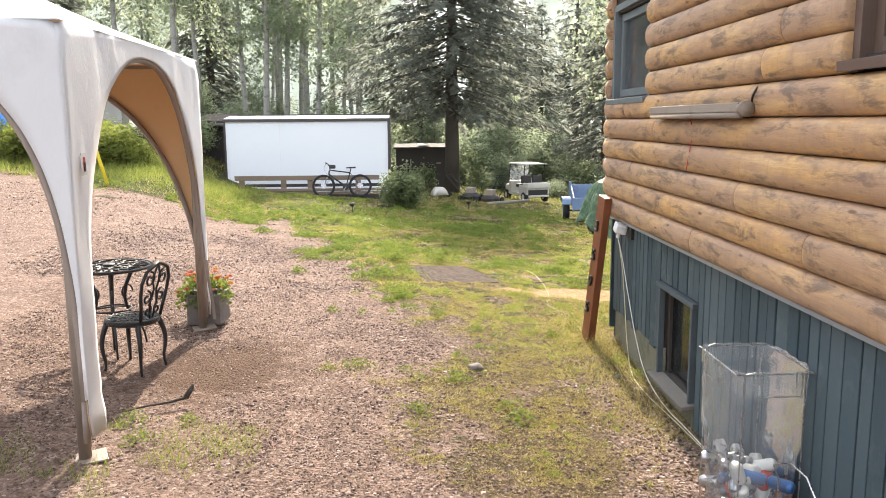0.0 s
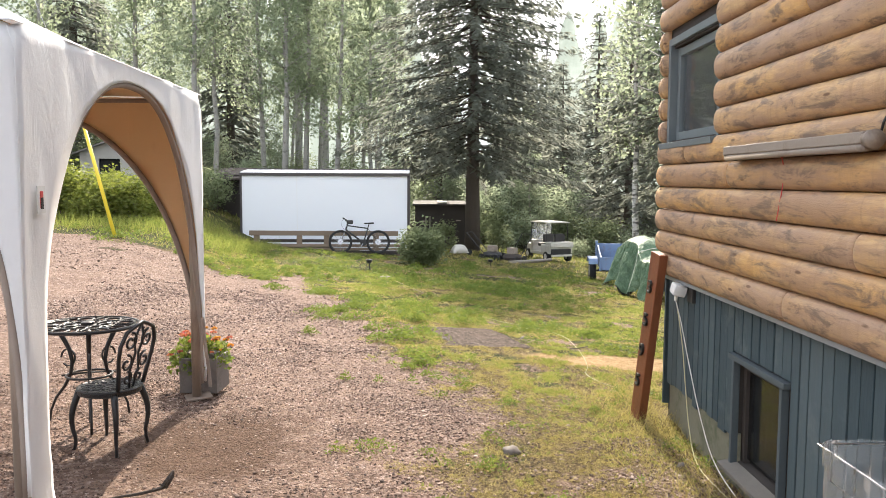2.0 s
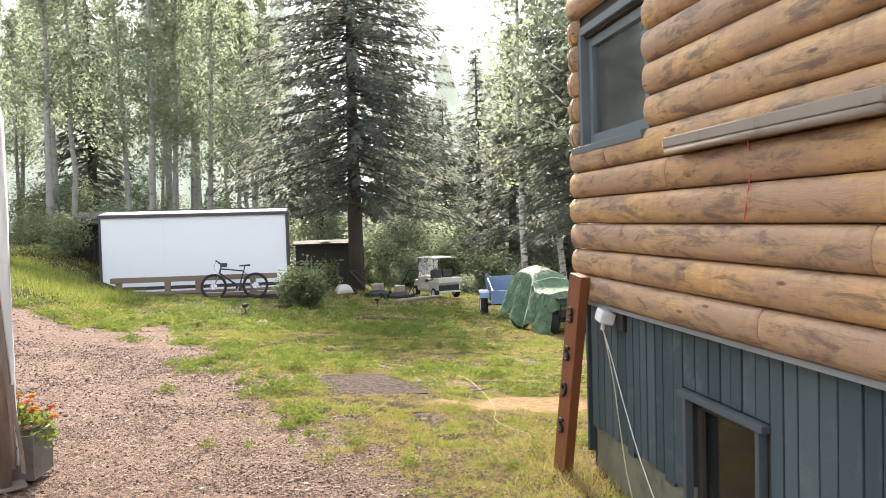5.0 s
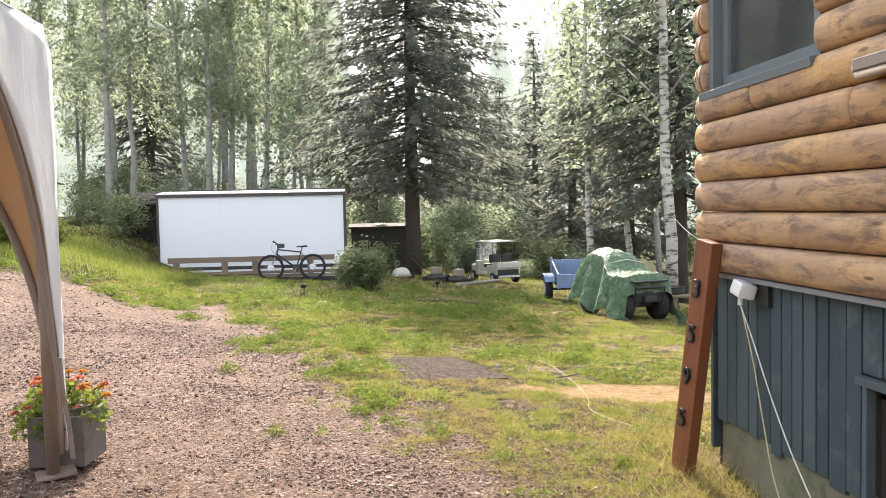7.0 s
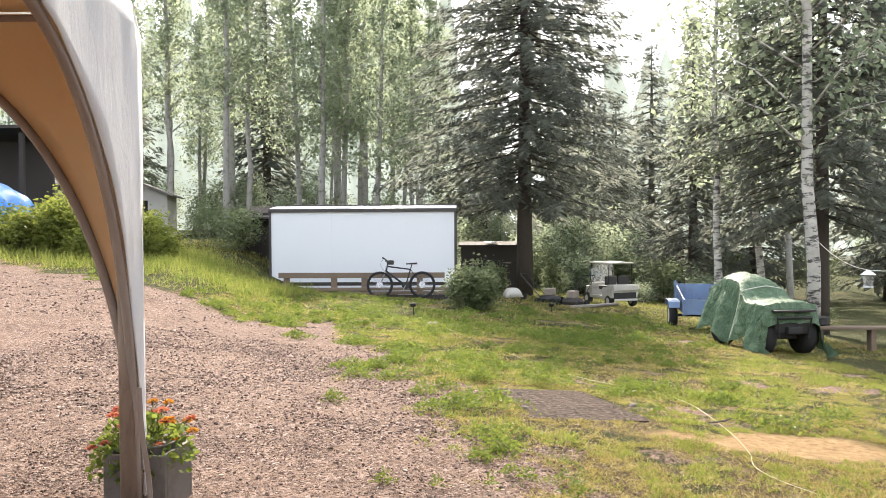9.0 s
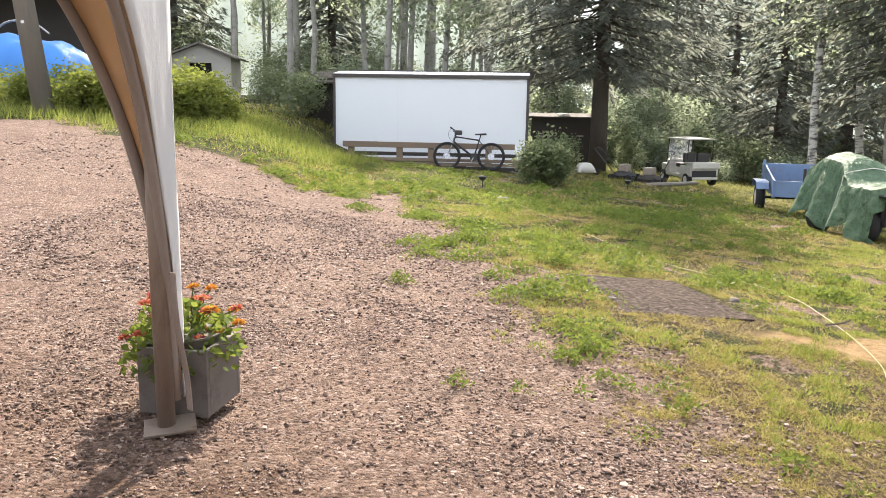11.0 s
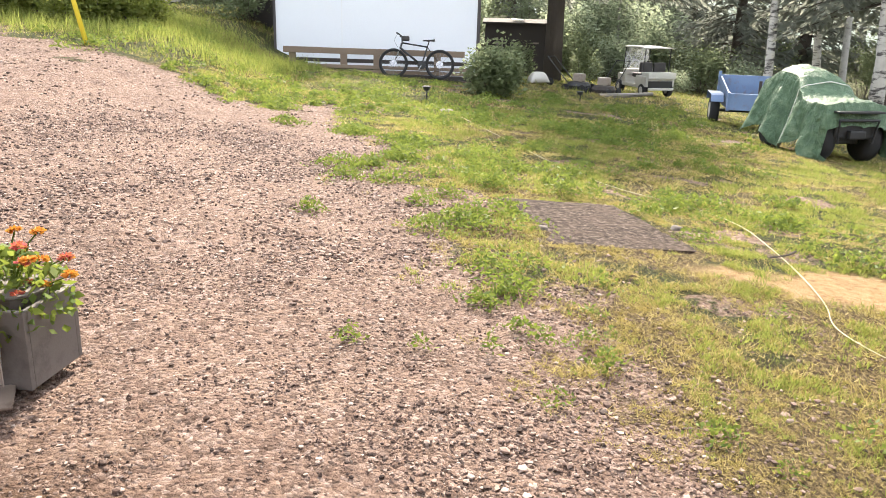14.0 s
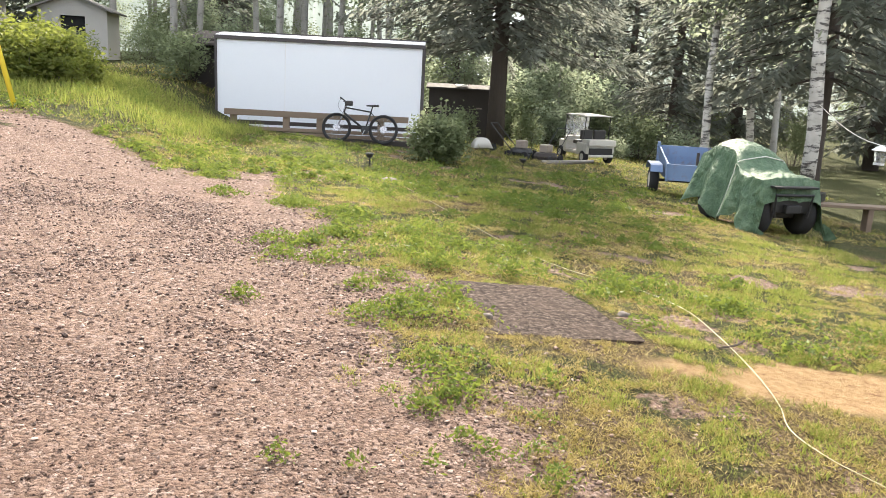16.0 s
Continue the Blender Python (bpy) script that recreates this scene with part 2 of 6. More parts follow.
def log_material():
    """Honey-coloured log siding, greyed and stained in blotches, with darker knots."""
    m = Nodes("log")
    vec = m.node("ShaderNodeMapping", Vector=m.co)
    off = m.node("ShaderNodeCombineXYZ", X=m.maths("MULTIPLY", m.each(), 37.0), Y=m.maths("MULTIPLY", m.each(), 91.0))
    m.l.new(off.outputs[0], vec.inputs["Location"])
    v0 = vec.outputs[0]
    st = m.node("ShaderNodeMapping", Vector=v0)
    st.inputs["Scale"].default_value = (6.0, 0.7, 6.0)
    st2 = m.node("ShaderNodeMapping", Vector=v0)
    st2.inputs["Scale"].default_value = (2.4, 1.0, 4.0)
    grain = m.noise(14.0, 5, 0.65, st.outputs[0], 0.6)
    tone = m.ramp(m.each(), (0.0, (0.55, 0.32, 0.12)), (0.5, (0.65, 0.41, 0.155)), (1.0, (0.56, 0.365, 0.17)))
    col = m.mix(m.ramp(grain, (0.3, 0.0), (0.75, 0.75)), tone, (0.36, 0.2, 0.085))
    col = m.mix(m.ramp(m.noise(1.3, 6, 0.7, st2.outputs[0]), (0.36, 0.0), (0.56, 0.9)), col, (0.33, 0.205, 0.13))
    col = m.mix(m.maths("MULTIPLY", m.ramp(m.each(), (0.3, 0.0), (0.9, 0.7)), m.ramp(m.noise(2.1, 5, 0.7, st2.outputs[0]), (0.3, 0.2), (0.6, 1.0))), col, (0.34, 0.23, 0.165))
    col = m.mix(m.ramp(m.noise(3.2, 6, 0.72, st2.outputs[0], 0.5), (0.5, 0.0), (0.62, 0.85)), col, (0.13, 0.088, 0.066))
    col = m.mix(m.ramp(m.noise(2.6, 4, 0.6, st.outputs[0]), (0.55, 0.0), (0.75, 0.6)), col, (0.62, 0.42, 0.21))
    st3 = m.node("ShaderNodeMapping", Vector=v0)
    st3.inputs["Scale"].default_value = (1.5, 7.0, 1.2)
    col = m.mix(m.ramp(m.noise(1.6, 5, 0.7, st3.outputs[0], 0.8), (0.52, 0.0), (0.7, 0.5)), col, (0.24, 0.145, 0.085))
    kv = m.node("ShaderNodeTexVoronoi", Vector=st2.outputs[0], Scale=2.3)
    col = m.mix(m.ramp(kv.outputs["Distance"], (0.05, 0.85), (0.1, 0.0)), col, (0.1, 0.045, 0.02))
    return m.done(col, m.ramp(grain, (0.2, 0.42), (0.8, 0.62)), grain, 0.35, 0.006, spec=0.35)


M["log"] = log_material()
M["log_cut"] = worn("log_cut", (0.3, 0.19, 0.1), (0.2, 0.12, 0.06), 30, 0.8)


def plank_material():
    m = Nodes("painted_plank")
    off = m.node("ShaderNodeMapping", Vector=m.co)
    mv = m.node("ShaderNodeCombineXYZ", X=m.maths("MULTIPLY", m.each(), 53.0), Z=m.maths("MULTIPLY", m.each(), 17.0))
    m.l.new(mv.outputs[0], off.inputs["Location"])
    st = m.node("ShaderNodeMapping", Vector=off.outputs[0])
    st.inputs["Scale"].default_value = (8.0, 8.0, 0.8)
    grain = m.noise(9.0, 5, 0.7, st.outputs[0])
    tone = m.ramp(m.each(), (0.0, (0.032, 0.051, 0.062)), (0.5, (0.054, 0.078, 0.09)), (1.0, (0.08, 0.106, 0.116)))
    col = m.mix(m.ramp(grain, (0.35, 0.0), (0.7, 0.5)), tone, (0.055, 0.085, 0.1))
    col = m.mix(m.ramp(m.noise(3.0, 6, 0.7, off.outputs[0]), (0.55, 0.0), (0.72, 0.45)), col, (0.15, 0.175, 0.175))
    return m.done(col, 0.7, grain, 0.4, 0.004, spec=0.3)


M["plank"] = plank_material()
M["mould"] = worn("mouldy_footing", (0.14, 0.14, 0.10), (0.24, 0.23, 0.17), 5, 0.9, 0.6, stain=(0.07, 0.085, 0.04), dist=0.01)
M["trim_grey"] = worn("weathered_grey_trim", (0.055, 0.072, 0.083), (0.095, 0.115, 0.125), 9, 0.75, 0.4, stretch=(4, 1, 4))
M["window_paint"] = worn("blue_grey_window_paint", (0.11, 0.135, 0.145), (0.175, 0.2, 0.205), 8, 0.6, 0.25)
M["window_brown"] = worn("brown_window_paint", (0.1, 0.065, 0.05), (0.15, 0.1, 0.08), 8, 0.6, 0.25)
M["flashing"] = worn("grey_metal_flashing", (0.26, 0.29, 0.32), (0.34, 0.37, 0.4), 6, 0.5, 0.1, metal=0.2)
# near-black for the shade inside openings, and for label print
M["dark"] = worn("interior_shade_and_print_black", (0.012, 0.012, 0.013), (0.02, 0.02, 0.02), 6, 0.9)
M["curtain"] = worn("white_curtain", (0.62, 0.62, 0.62), (0.72, 0.72, 0.7), 5, 0.9, 0.1)
M["fixture"] = worn("aged_white_metal", (0.24, 0.2, 0.165), (0.33, 0.28, 0.235), 7, 0.55, 0.2, stain=(0.15, 0.11, 0.085))


def cloth(name, c1, c2, stain, through):
    """Thin tent fabric: faintly stained and creased, letting some sun through."""
    m = Nodes(name)
    col = m.mix(m.noise(3.0, 5, 0.6), c1, c2)
    col = m.mix(m.ramp(m.noise(1.8, 6, 0.7), (0.55, 0.0), (0.75, 0.8)), col, stain)
    crease = m.maths("ADD", m.noise(7.0, 5, 0.65, m.scaled(1, 1, 0.35), 1.5), m.maths("MULTIPLY", m.noise(260.0, 2), 0.1))
    m.done(col, 0.75, crease, 0.35, 0.02, spec=0.3)
    tr = m.node("ShaderNodeBsdfTranslucent", Color=col)
    ms = m.n.new("ShaderNodeMixShader")
    ms.inputs[0].default_value = through
    m.l.new(m.bsdf.outputs[0], ms.inputs[1])
    m.l.new(tr.outputs[0], ms.inputs[2])
    m.l.new(ms.outputs[0], m.out.inputs["Surface"])
    return m.mat


M["fabric"] = cloth("white_canopy_fabric", (0.76, 0.765, 0.78), (0.84, 0.84, 0.85), (0.7, 0.7, 0.69), 0.32)
M["liner"] = cloth("tan_canopy_lining", (0.72, 0.54, 0.34), (0.78, 0.6, 0.4), (0.6, 0.42, 0.25), 0.5)
M["hem"] = worn("grey_canopy_hem", (0.25, 0.2, 0.17), (0.34, 0.28, 0.24), 6, 0.8, 0.2)
M["post"] = worn("dull_brown_post", (0.24, 0.19, 0.155), (0.34, 0.275, 0.225), 4, 0.5, 0.2, metal=0.25, stain=(0.15, 0.1, 0.075), stretch=(3, 3, 0.6))
M["iron"] = worn("black_cast_iron", (0.016, 0.016, 0.018), (0.03, 0.029, 0.03), 20, 0.38, 0.3)
M["white_panel"] = worn("white_box_panel", (0.76, 0.79, 0.83), (0.8, 0.83, 0.87), 0.9, 0.4, 0.05, fine=40)
M["box_frame"] = worn("dark_box_frame", (0.05, 0.043, 0.043), (0.085, 0.075, 0.075), 6, 0.6)
M["roof_white"] = worn("pale_roof_edge", (0.72, 0.71, 0.69), (0.8, 0.79, 0.77), 4, 0.6)
M["lumber"] = worn("grey_brown_lumber", (0.17, 0.125, 0.09), (0.27, 0.205, 0.15), 4, 0.85, 0.4, stain=(0.2, 0.15, 0.11), stretch=(0.6, 5, 5))
M["dark_wood"] = worn("dark_old_wood", (0.035, 0.03, 0.027), (0.06, 0.05, 0.043), 4, 0.85, 0.5)
M["board"] = worn("red_brown_stained_board", (0.17, 0.055, 0.023), (0.24, 0.085, 0.036), 5, 0.5, 0.3, stain=(0.11, 0.036, 0.017), stretch=(6, 6, 0.8))
M["planter"] = worn("grey_stone_planter", (0.14, 0.122, 0.112), (0.2, 0.178, 0.163), 10, 0.75, 0.3, stain=(0.1, 0.086, 0.078))
M["soil"] = worn("potting_soil", (0.03, 0.022, 0.016), (0.06, 0.045, 0.03), 30, 0.95, 0.8)
M["rock"] = worn("grey_stone", (0.13, 0.11, 0.095), (0.21, 0.18, 0.16), 14, 0.9, 0.5, stain=(0.08, 0.066, 0.055))
def slab_material():
    """Dark mat-like slab, speckled with grit and dusty in patches."""
    m = Nodes("dark_brown_slab")
    grit = m.noise(26.0, 6, 0.85)
    col = m.ramp(grit, (0.36, (0.02, 0.016, 0.014)), (0.48, (0.06, 0.047, 0.04)), (0.58, (0.15, 0.12, 0.10)), (0.68, (0.34, 0.28, 0.24)))
    col = m.mix(m.ramp(m.noise(4.0, 6, 0.7), (0.45, 0.0), (0.7, 0.55)), col, (0.12, 0.09, 0.073))
    return m.done(col, 0.97, grit, 1.0, 0.02, spec=0.05)


M["slab"] = slab_material()
M["cord"] = worn("white_cord", (0.66, 0.64, 0.58), (0.74, 0.72, 0.66), 20, 0.5, 0.05)
M["hose"] = worn("pale_yellow_cord", (0.48, 0.44, 0.25), (0.58, 0.54, 0.33), 20, 0.5, 0.05)
M["plastic_white"] = worn("white_plastic", (0.68, 0.68, 0.67), (0.76, 0.76, 0.75), 20, 0.4, 0.05)
M["steel"] = worn("bright_wire", (0.38, 0.38, 0.4), (0.5, 0.5, 0.52), 30, 0.3, 0.05, metal=0.9)
M["yellow"] = worn("yellow_plastic", (0.68, 0.52, 0.03), (0.74, 0.6, 0.06), 5, 0.5, 0.1)
M["pole_wood"] = worn("grey_pole_wood", (0.16, 0.145, 0.125), (0.25, 0.23, 0.2), 4, 0.9, 0.6, stretch=(5, 5, 0.5), dist=0.01)
M["blue_paint"] = worn("faded_blue_paint", (0.13, 0.20, 0.33), (0.19, 0.27, 0.41), 5, 0.55, 0.2, stain=(0.16, 0.15, 0.16))
M["rubber"] = worn("black_rubber", (0.015, 0.015, 0.016), (0.03, 0.03, 0.03), 20, 0.8, 0.4)
M["cart_white"] = worn("cream_cart_body", (0.52, 0.5, 0.45), (0.6, 0.58, 0.53), 5, 0.45, 0.1, stain=(0.4, 0.37, 0.32))
M["black_paint"] = worn("black_paint", (0.016, 0.016, 0.017), (0.03, 0.03, 0.03), 10, 0.5, 0.1)
M["seat_black"] = worn("dark_seat_vinyl", (0.03, 0.027, 0.026), (0.05, 0.045, 0.043), 10, 0.55, 0.2)
M["blue_tarp"] = worn("blue_tarp", (0.04, 0.2, 0.62), (0.07, 0.29, 0.75), 3, 0.45, 0.2)
M["shed_paint"] = worn("pale_grey_shed_paint", (0.40, 0.38, 0.34), (0.48, 0.46, 0.41), 3, 0.8, 0.2)
M["shingle"] = worn("grey_shingle", (0.15, 0.138, 0.125), (0.22, 0.205, 0.188), 8, 0.9, 0.5)
M["red"] = worn("red_print", (0.5, 0.05, 0.05), (0.56, 0.07, 0.06), 20, 0.5)


def tarp_material():
    m = Nodes("green_tarp")
    big, small = m.noise(1.6, 5, 0.6), m.noise(7.0, 6, 0.7)
    col = m.ramp(small, (0.25, (0.036, 0.07, 0.038)), (0.5, (0.075, 0.13, 0.072)), (0.78, (0.17, 0.235, 0.15)))
    col = m.mix(m.ramp(big, (0.55, 0.0), (0.75, 0.3)), col, (0.192, 0.257, 0.158))
    return m.done(col, m.ramp(small, (0.2, 0.4), (0.8, 0.58)), m.maths("ADD", small, big), 0.9, 0.05, spec=0.28)


M["tarp"] = tarp_material()


def birch_material():
    m = Nodes("birch_bark")
    st = m.scaled(2.0, 2.0, 7.0)
    pale = m.ramp(m.noise(3.0, 5, 0.6), (0.3, (0.38, 0.36, 0.32)), (0.7, (0.58, 0.56, 0.51)))
    scar = m.ramp(m.noise(1.5, 5, 0.7, st), (0.5, 0.0), (0.58, 0.95))
    return m.done(m.mix(scar, pale, (0.06, 0.055, 0.05)), 0.8, m.noise(20, 4, 0.7, st), 0.5, 0.02)


M["birch"] = birch_material()
M["aspen_bark"] = worn("grey_aspen_bark", (0.27, 0.26, 0.235), (0.4, 0.385, 0.35), 3, 0.85, 0.5, stain=(0.13, 0.12, 0.105), stretch=(2, 2, 3), dist=0.02)
M["bark"] = worn("dark_bark", (0.075, 0.06, 0.05), (0.14, 0.115, 0.098), 6, 0.95, 0.8, stretch=(4, 4, 0.7), dist=0.03)
# aspen and spruce glow tints are paled beyond real leaves to imitate haze
M["aspen_leaf"] = foliage("aspen_leaf", (0.12, 0.15, 0.085), (0.15, 0.182, 0.105), (0.19, 0.215, 0.135), 0.74, glow=(0.55, 0.62, 0.44))
M["spruce_needle"] = foliage("spruce_needle", (0.115, 0.128, 0.102), (0.135, 0.148, 0.12), (0.16, 0.17, 0.14), 0.68, glow=(0.4, 0.42, 0.36))
M["shrub_leaf"] = foliage("shrub_leaf", (0.10, 0.13, 0.035), (0.16, 0.185, 0.05), (0.23, 0.24, 0.08), 0.5)
M["dark_shrub_leaf"] = foliage("dark_shrub_leaf", (0.075, 0.10, 0.045), (0.11, 0.14, 0.062), (0.155, 0.185, 0.095), 0.62, glow=(0.5, 0.56, 0.34))
M["grass_blade"] = foliage("grass_blade", (0.07, 0.1, 0.022), (0.19, 0.225, 0.05), (0.38, 0.37, 0.11), 0.5, glow=(0.45, 0.5, 0.12))
M["straw_blade"] = foliage("straw_blade", (0.2, 0.135, 0.055), (0.5, 0.375, 0.16), (0.68, 0.54, 0.27), 0.35)
M["weed_leaf"] = foliage("weed_leaf", (0.06, 0.105, 0.025), (0.105, 0.165, 0.04), (0.18, 0.235, 0.06), 0.4)
M["petal_orange"] = foliage("orange_petal", (0.62, 0.16, 0.03), (0.7, 0.27, 0.05), (0.75, 0.38, 0.1), 0.3)
M["petal_pink"] = foliage("pink_petal", (0.55, 0.06, 0.09), (0.62, 0.12, 0.14), (0.68, 0.22, 0.18), 0.3)


def clear(name, tint, rough, alpha):
    """Thin clear plastic or glass: mostly see-through, with a sheen."""
    m = Nodes(name)
    tr = m.node("ShaderNodeBsdfTransparent", Color=tint)
    gl = m.node("ShaderNodeBsdfGlossy", Color=(0.9, 0.9, 0.9), Roughness=rough)
    df = m.node("ShaderNodeBsdfDiffuse", Color=(0.7, 0.72, 0.74))
    s1, s2 = m.n.new("ShaderNodeMixShader"), m.n.new("ShaderNodeMixShader")
    fr = m.node("ShaderNodeFresnel", IOR=1.45)
    m.l.new(fr.outputs[0], s1.inputs[0])
    m.l.new(tr.outputs[0], s1.inputs[1])
    m.l.new(gl.outputs[0], s1.inputs[2])
    m.put(s2, "i0", m.maths("MULTIPLY", m.noise(6.0, 4), alpha))
    m.l.new(s1.outputs[0], s2.inputs[1])
    m.l.new(df.outputs[0], s2.inputs[2])
    m.l.new(s2.outputs[0], m.out.inputs["Surface"])
    return m.mat


M["glass"] = clear("window_glass", (0.85, 0.87, 0.87), 0.03, 0.05)
M["hatch_glass"] = clear("dirty_glass", (0.12, 0.125, 0.11), 0.1, 0.03)
M["bag"] = clear("clear_plastic_bag", (0.9, 0.92, 0.93), 0.12, 0.24)
M["windshield"] = clear("hazy_windshield", (0.8, 0.8, 0.77), 0.1, 0.5)

# ---- ground: one sheet out to the horizon ----
def spaced(lo, hi, fine, grow, far_lo, far_hi):
    mid = list(np.arange(lo, hi + 1e-6, fine))
    for sign, start, far in ((1, hi, far_hi), (-1, lo, far_lo)):
        d, p, out = fine, start, []
        while (far - p) * sign > 0:
            d *= grow
            p += d * sign
            out.append(p)
        mid = mid + out if sign > 0 else out[::-1] + mid
    return [float(v) for v in mid]


def build_ground():
    xs = spaced(-4.6, 4.6, 0.07, 1.09, -420, 420)
    ys = spaced(3.2, 14.0, 0.07, 1.045, -400, 600)
    nx, ny = len(xs), len(ys)
    verts, grass, dry, sandy = [], [], [], []
    for y in ys:
        for x in xs:
            near = abs(x) < 30 and -5 < y < 60
            z = ground_z(x, y)
            g = sd = dr = 0.0
            if near:
                z += 0.035 * fbm(x, y, 0.8, 5.0) + 0.012 * fbm(x, y, 4.0, 2.0)
                if 9.98 < y < 11.12 and -0.1 < x - (11.15 - y) * 0.26 < 0.82:
                    z -= 0.03
                g, sd = grass_at(x, y), sand_at(x, y)
                dr = step(-0.15, 0.55, fbm(x, y, 0.55, 7.7) + 0.3 * fbm(x, y, 2.4, 1.2) + 0.08 + 0.5 * (1 - step(8.0, 12.0, y)) - 0.02 * max(0, y - 12))
            else:
                g, dr = 0.9, 0.3
            verts.append((x, y, z))
            grass.append(g)
            dry.append(dr)
            sandy.append(sd)
    j, i = np.meshgrid(np.arange(ny - 1), np.arange(nx - 1), indexing="ij")
    a = (j * nx + i).ravel()
    me = np_mesh("ground", verts, np.stack([a, a + 1, a + nx + 1, a + nx], 1), M["ground"], True)
    for key, vals in (("grass", grass), ("dry", dry), ("sand", sandy)):
        at = me.attributes.new(key, "FLOAT", "POINT")
        at.data.foreach_set("value", vals)
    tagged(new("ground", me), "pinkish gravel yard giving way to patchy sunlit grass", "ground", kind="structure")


build_ground()

# ---- log house ----
LOG_H, LOG_Z0, WALL_X, HY0, HY1 = 0.1755, 0.615, 1.868, -2.2, 7.40
WIN1, WIN2 = (6.215, 7.28, 1.68, 2.40), (2.2, 3.27, 1.74, 2.55)
HATCH = (5.23, 5.93, -0.44, 0.22)
house = thing("log_house", pose(0, 0, 0), "log house with honey-stained round siding over a blue-grey plank base", "house")


def wall_boxes(x0, x1, y0, y1, z0, z1, holes):
    """Boxes filling a wall with rectangular holes (y0, y1, z0, z1)."""
    cuts = sorted({y0, y1, *[h[0] for h in holes], *[h[1] for h in holes]})
    out = []
    for a, b in zip(cuts, cuts[1:]):
        spans, z = [], z0
        for h in sorted((h for h in holes if h[0] <= a and h[1] >= b), key=lambda h: h[2]):
            spans.append((z, h[2]))
            z = h[3]
        spans.append((z, z1))
        out += [((x0 + x1) / 2, (a + b) / 2, (p + q) / 2, x1 - x0, b - a, q - p) for p, q in spans if q > p]
    return out


wall_core = part("wall", B(*wall_boxes(1.875, 2.02, HY0, HY1, LOG_Z0, 3.9, (WIN1, WIN2))), M["dark_wood"], house)
base_core = part("base_wall", B(*wall_boxes(1.95, 2.1, HY0, HY1 + 0.02, -0.8, LOG_Z0 - 0.002, (HATCH,))), M["dark_wood"], house)
part("end_wall", B((4.5, HY1 - 0.08, 1.55, 4.9, 0.15, 4.6), (4.5, HY0 + 0.08, 1.55, 4.9, 0.15, 4.6), (6.9, 2.6, 1.55, 0.15, 9.3, 4.6)), M["log_cut"], house)
part("floor", B((4.45, 2.6, 0.5, 4.7, 9.2, 0.1)), M["dark_wood"], house)


def gable(bm=None):
    bm = bmesh.new()
    for sx in (0, 1):
        x0, x1 = (1.2, 4.5) if sx == 0 else (7.8, 4.5)
        z0, z1 = 3.75, 5.6
        sheet(lambda u, v: (x0 + (x1 - x0) * u, HY0 - 0.5 + (HY1 - HY0 + 1.0) * v, z0 + (z1 - z0) * u), 2, 2, 0.12, bm)
    return bm


part("roof", gable(), M["shingle"], house)


def log_mesh(length):
    """A half-round length of log siding along y, rounded off at its two ends."""
    n, prof = 9, []
    for k in range(n + 1):
        a = math.pi * (k / n - 0.5)
        prof.append((-0.072 * max(0.0, math.cos(a)) ** 0.6, LOG_H * 0.5 * math.sin(a) * 0.996))
    stations = [(0.0, 0.86), (0.012, 0.965), (0.035, 1.0)]
    ys = [(y, s) for y, s in stations] + [(length * k / 5, 1.0) for k in (1, 2, 3, 4)] + [(length - y, s) for y, s in stations[::-1]]
    bm = bmesh.new()
    rows = []
    for k, (y, s) in enumerate(ys):
        w = 1 + 0.03 * math.sin(y * 2.1 + length * 3)
        rows.append([bm.verts.new((x * s * w, y, z * (0.5 + 0.5 * s))) for x, z in prof])
    for a, b in zip(rows, rows[1:]):
        for k in range(n):
            bm.faces.new((a[k], a[k + 1], b[k + 1], b[k]))
    bm.faces.new(rows[0])
    bm.faces.new(rows[-1][::-1])
    return mesh_of(bm, "log", M["log"], True)


def build_logs():
    rng = random.Random(5)
    row, z = 0, LOG_Z0 + LOG_H / 2
    joints = {0: (5.05,), 1: (6.35, 3.55), 2: (4.35,), 3: (2.2,), 4: (5.9, 2.9), 5: (6.75,), 6: (6.42, 4.1), 7: (3.9,), 8: (2.6,), 9: (4.9,), 10: (5.4,)}
    while z < 3.75:
        cuts = [HY0, *sorted(joints.get(row, (rng.uniform(1.5, 6),))), HY1 + 0.03 + rng.uniform(-0.012, 0.012)]
        for a, b in zip(cuts, cuts[1:]):
            spans = [(a, b)]
            for y0, y1, z0, z1 in (WIN1, WIN2):
                if z0 - 0.09 < z < z1 + 0.09:
                    spans = [s for p, q in spans for s in ((p, min(q, y0 - 0.045)), (max(p, y1 + 0.045), q)) if s[1] - s[0] > 0.04]
            for p, q in spans:
                ob = part("log", log_mesh(q - p - 0.004), None, wall_core)
                ob.location = (WALL_X + rng.uniform(-0.004, 0.004), p + 0.002, z)
        z += LOG_H
        row += 1


build_logs()


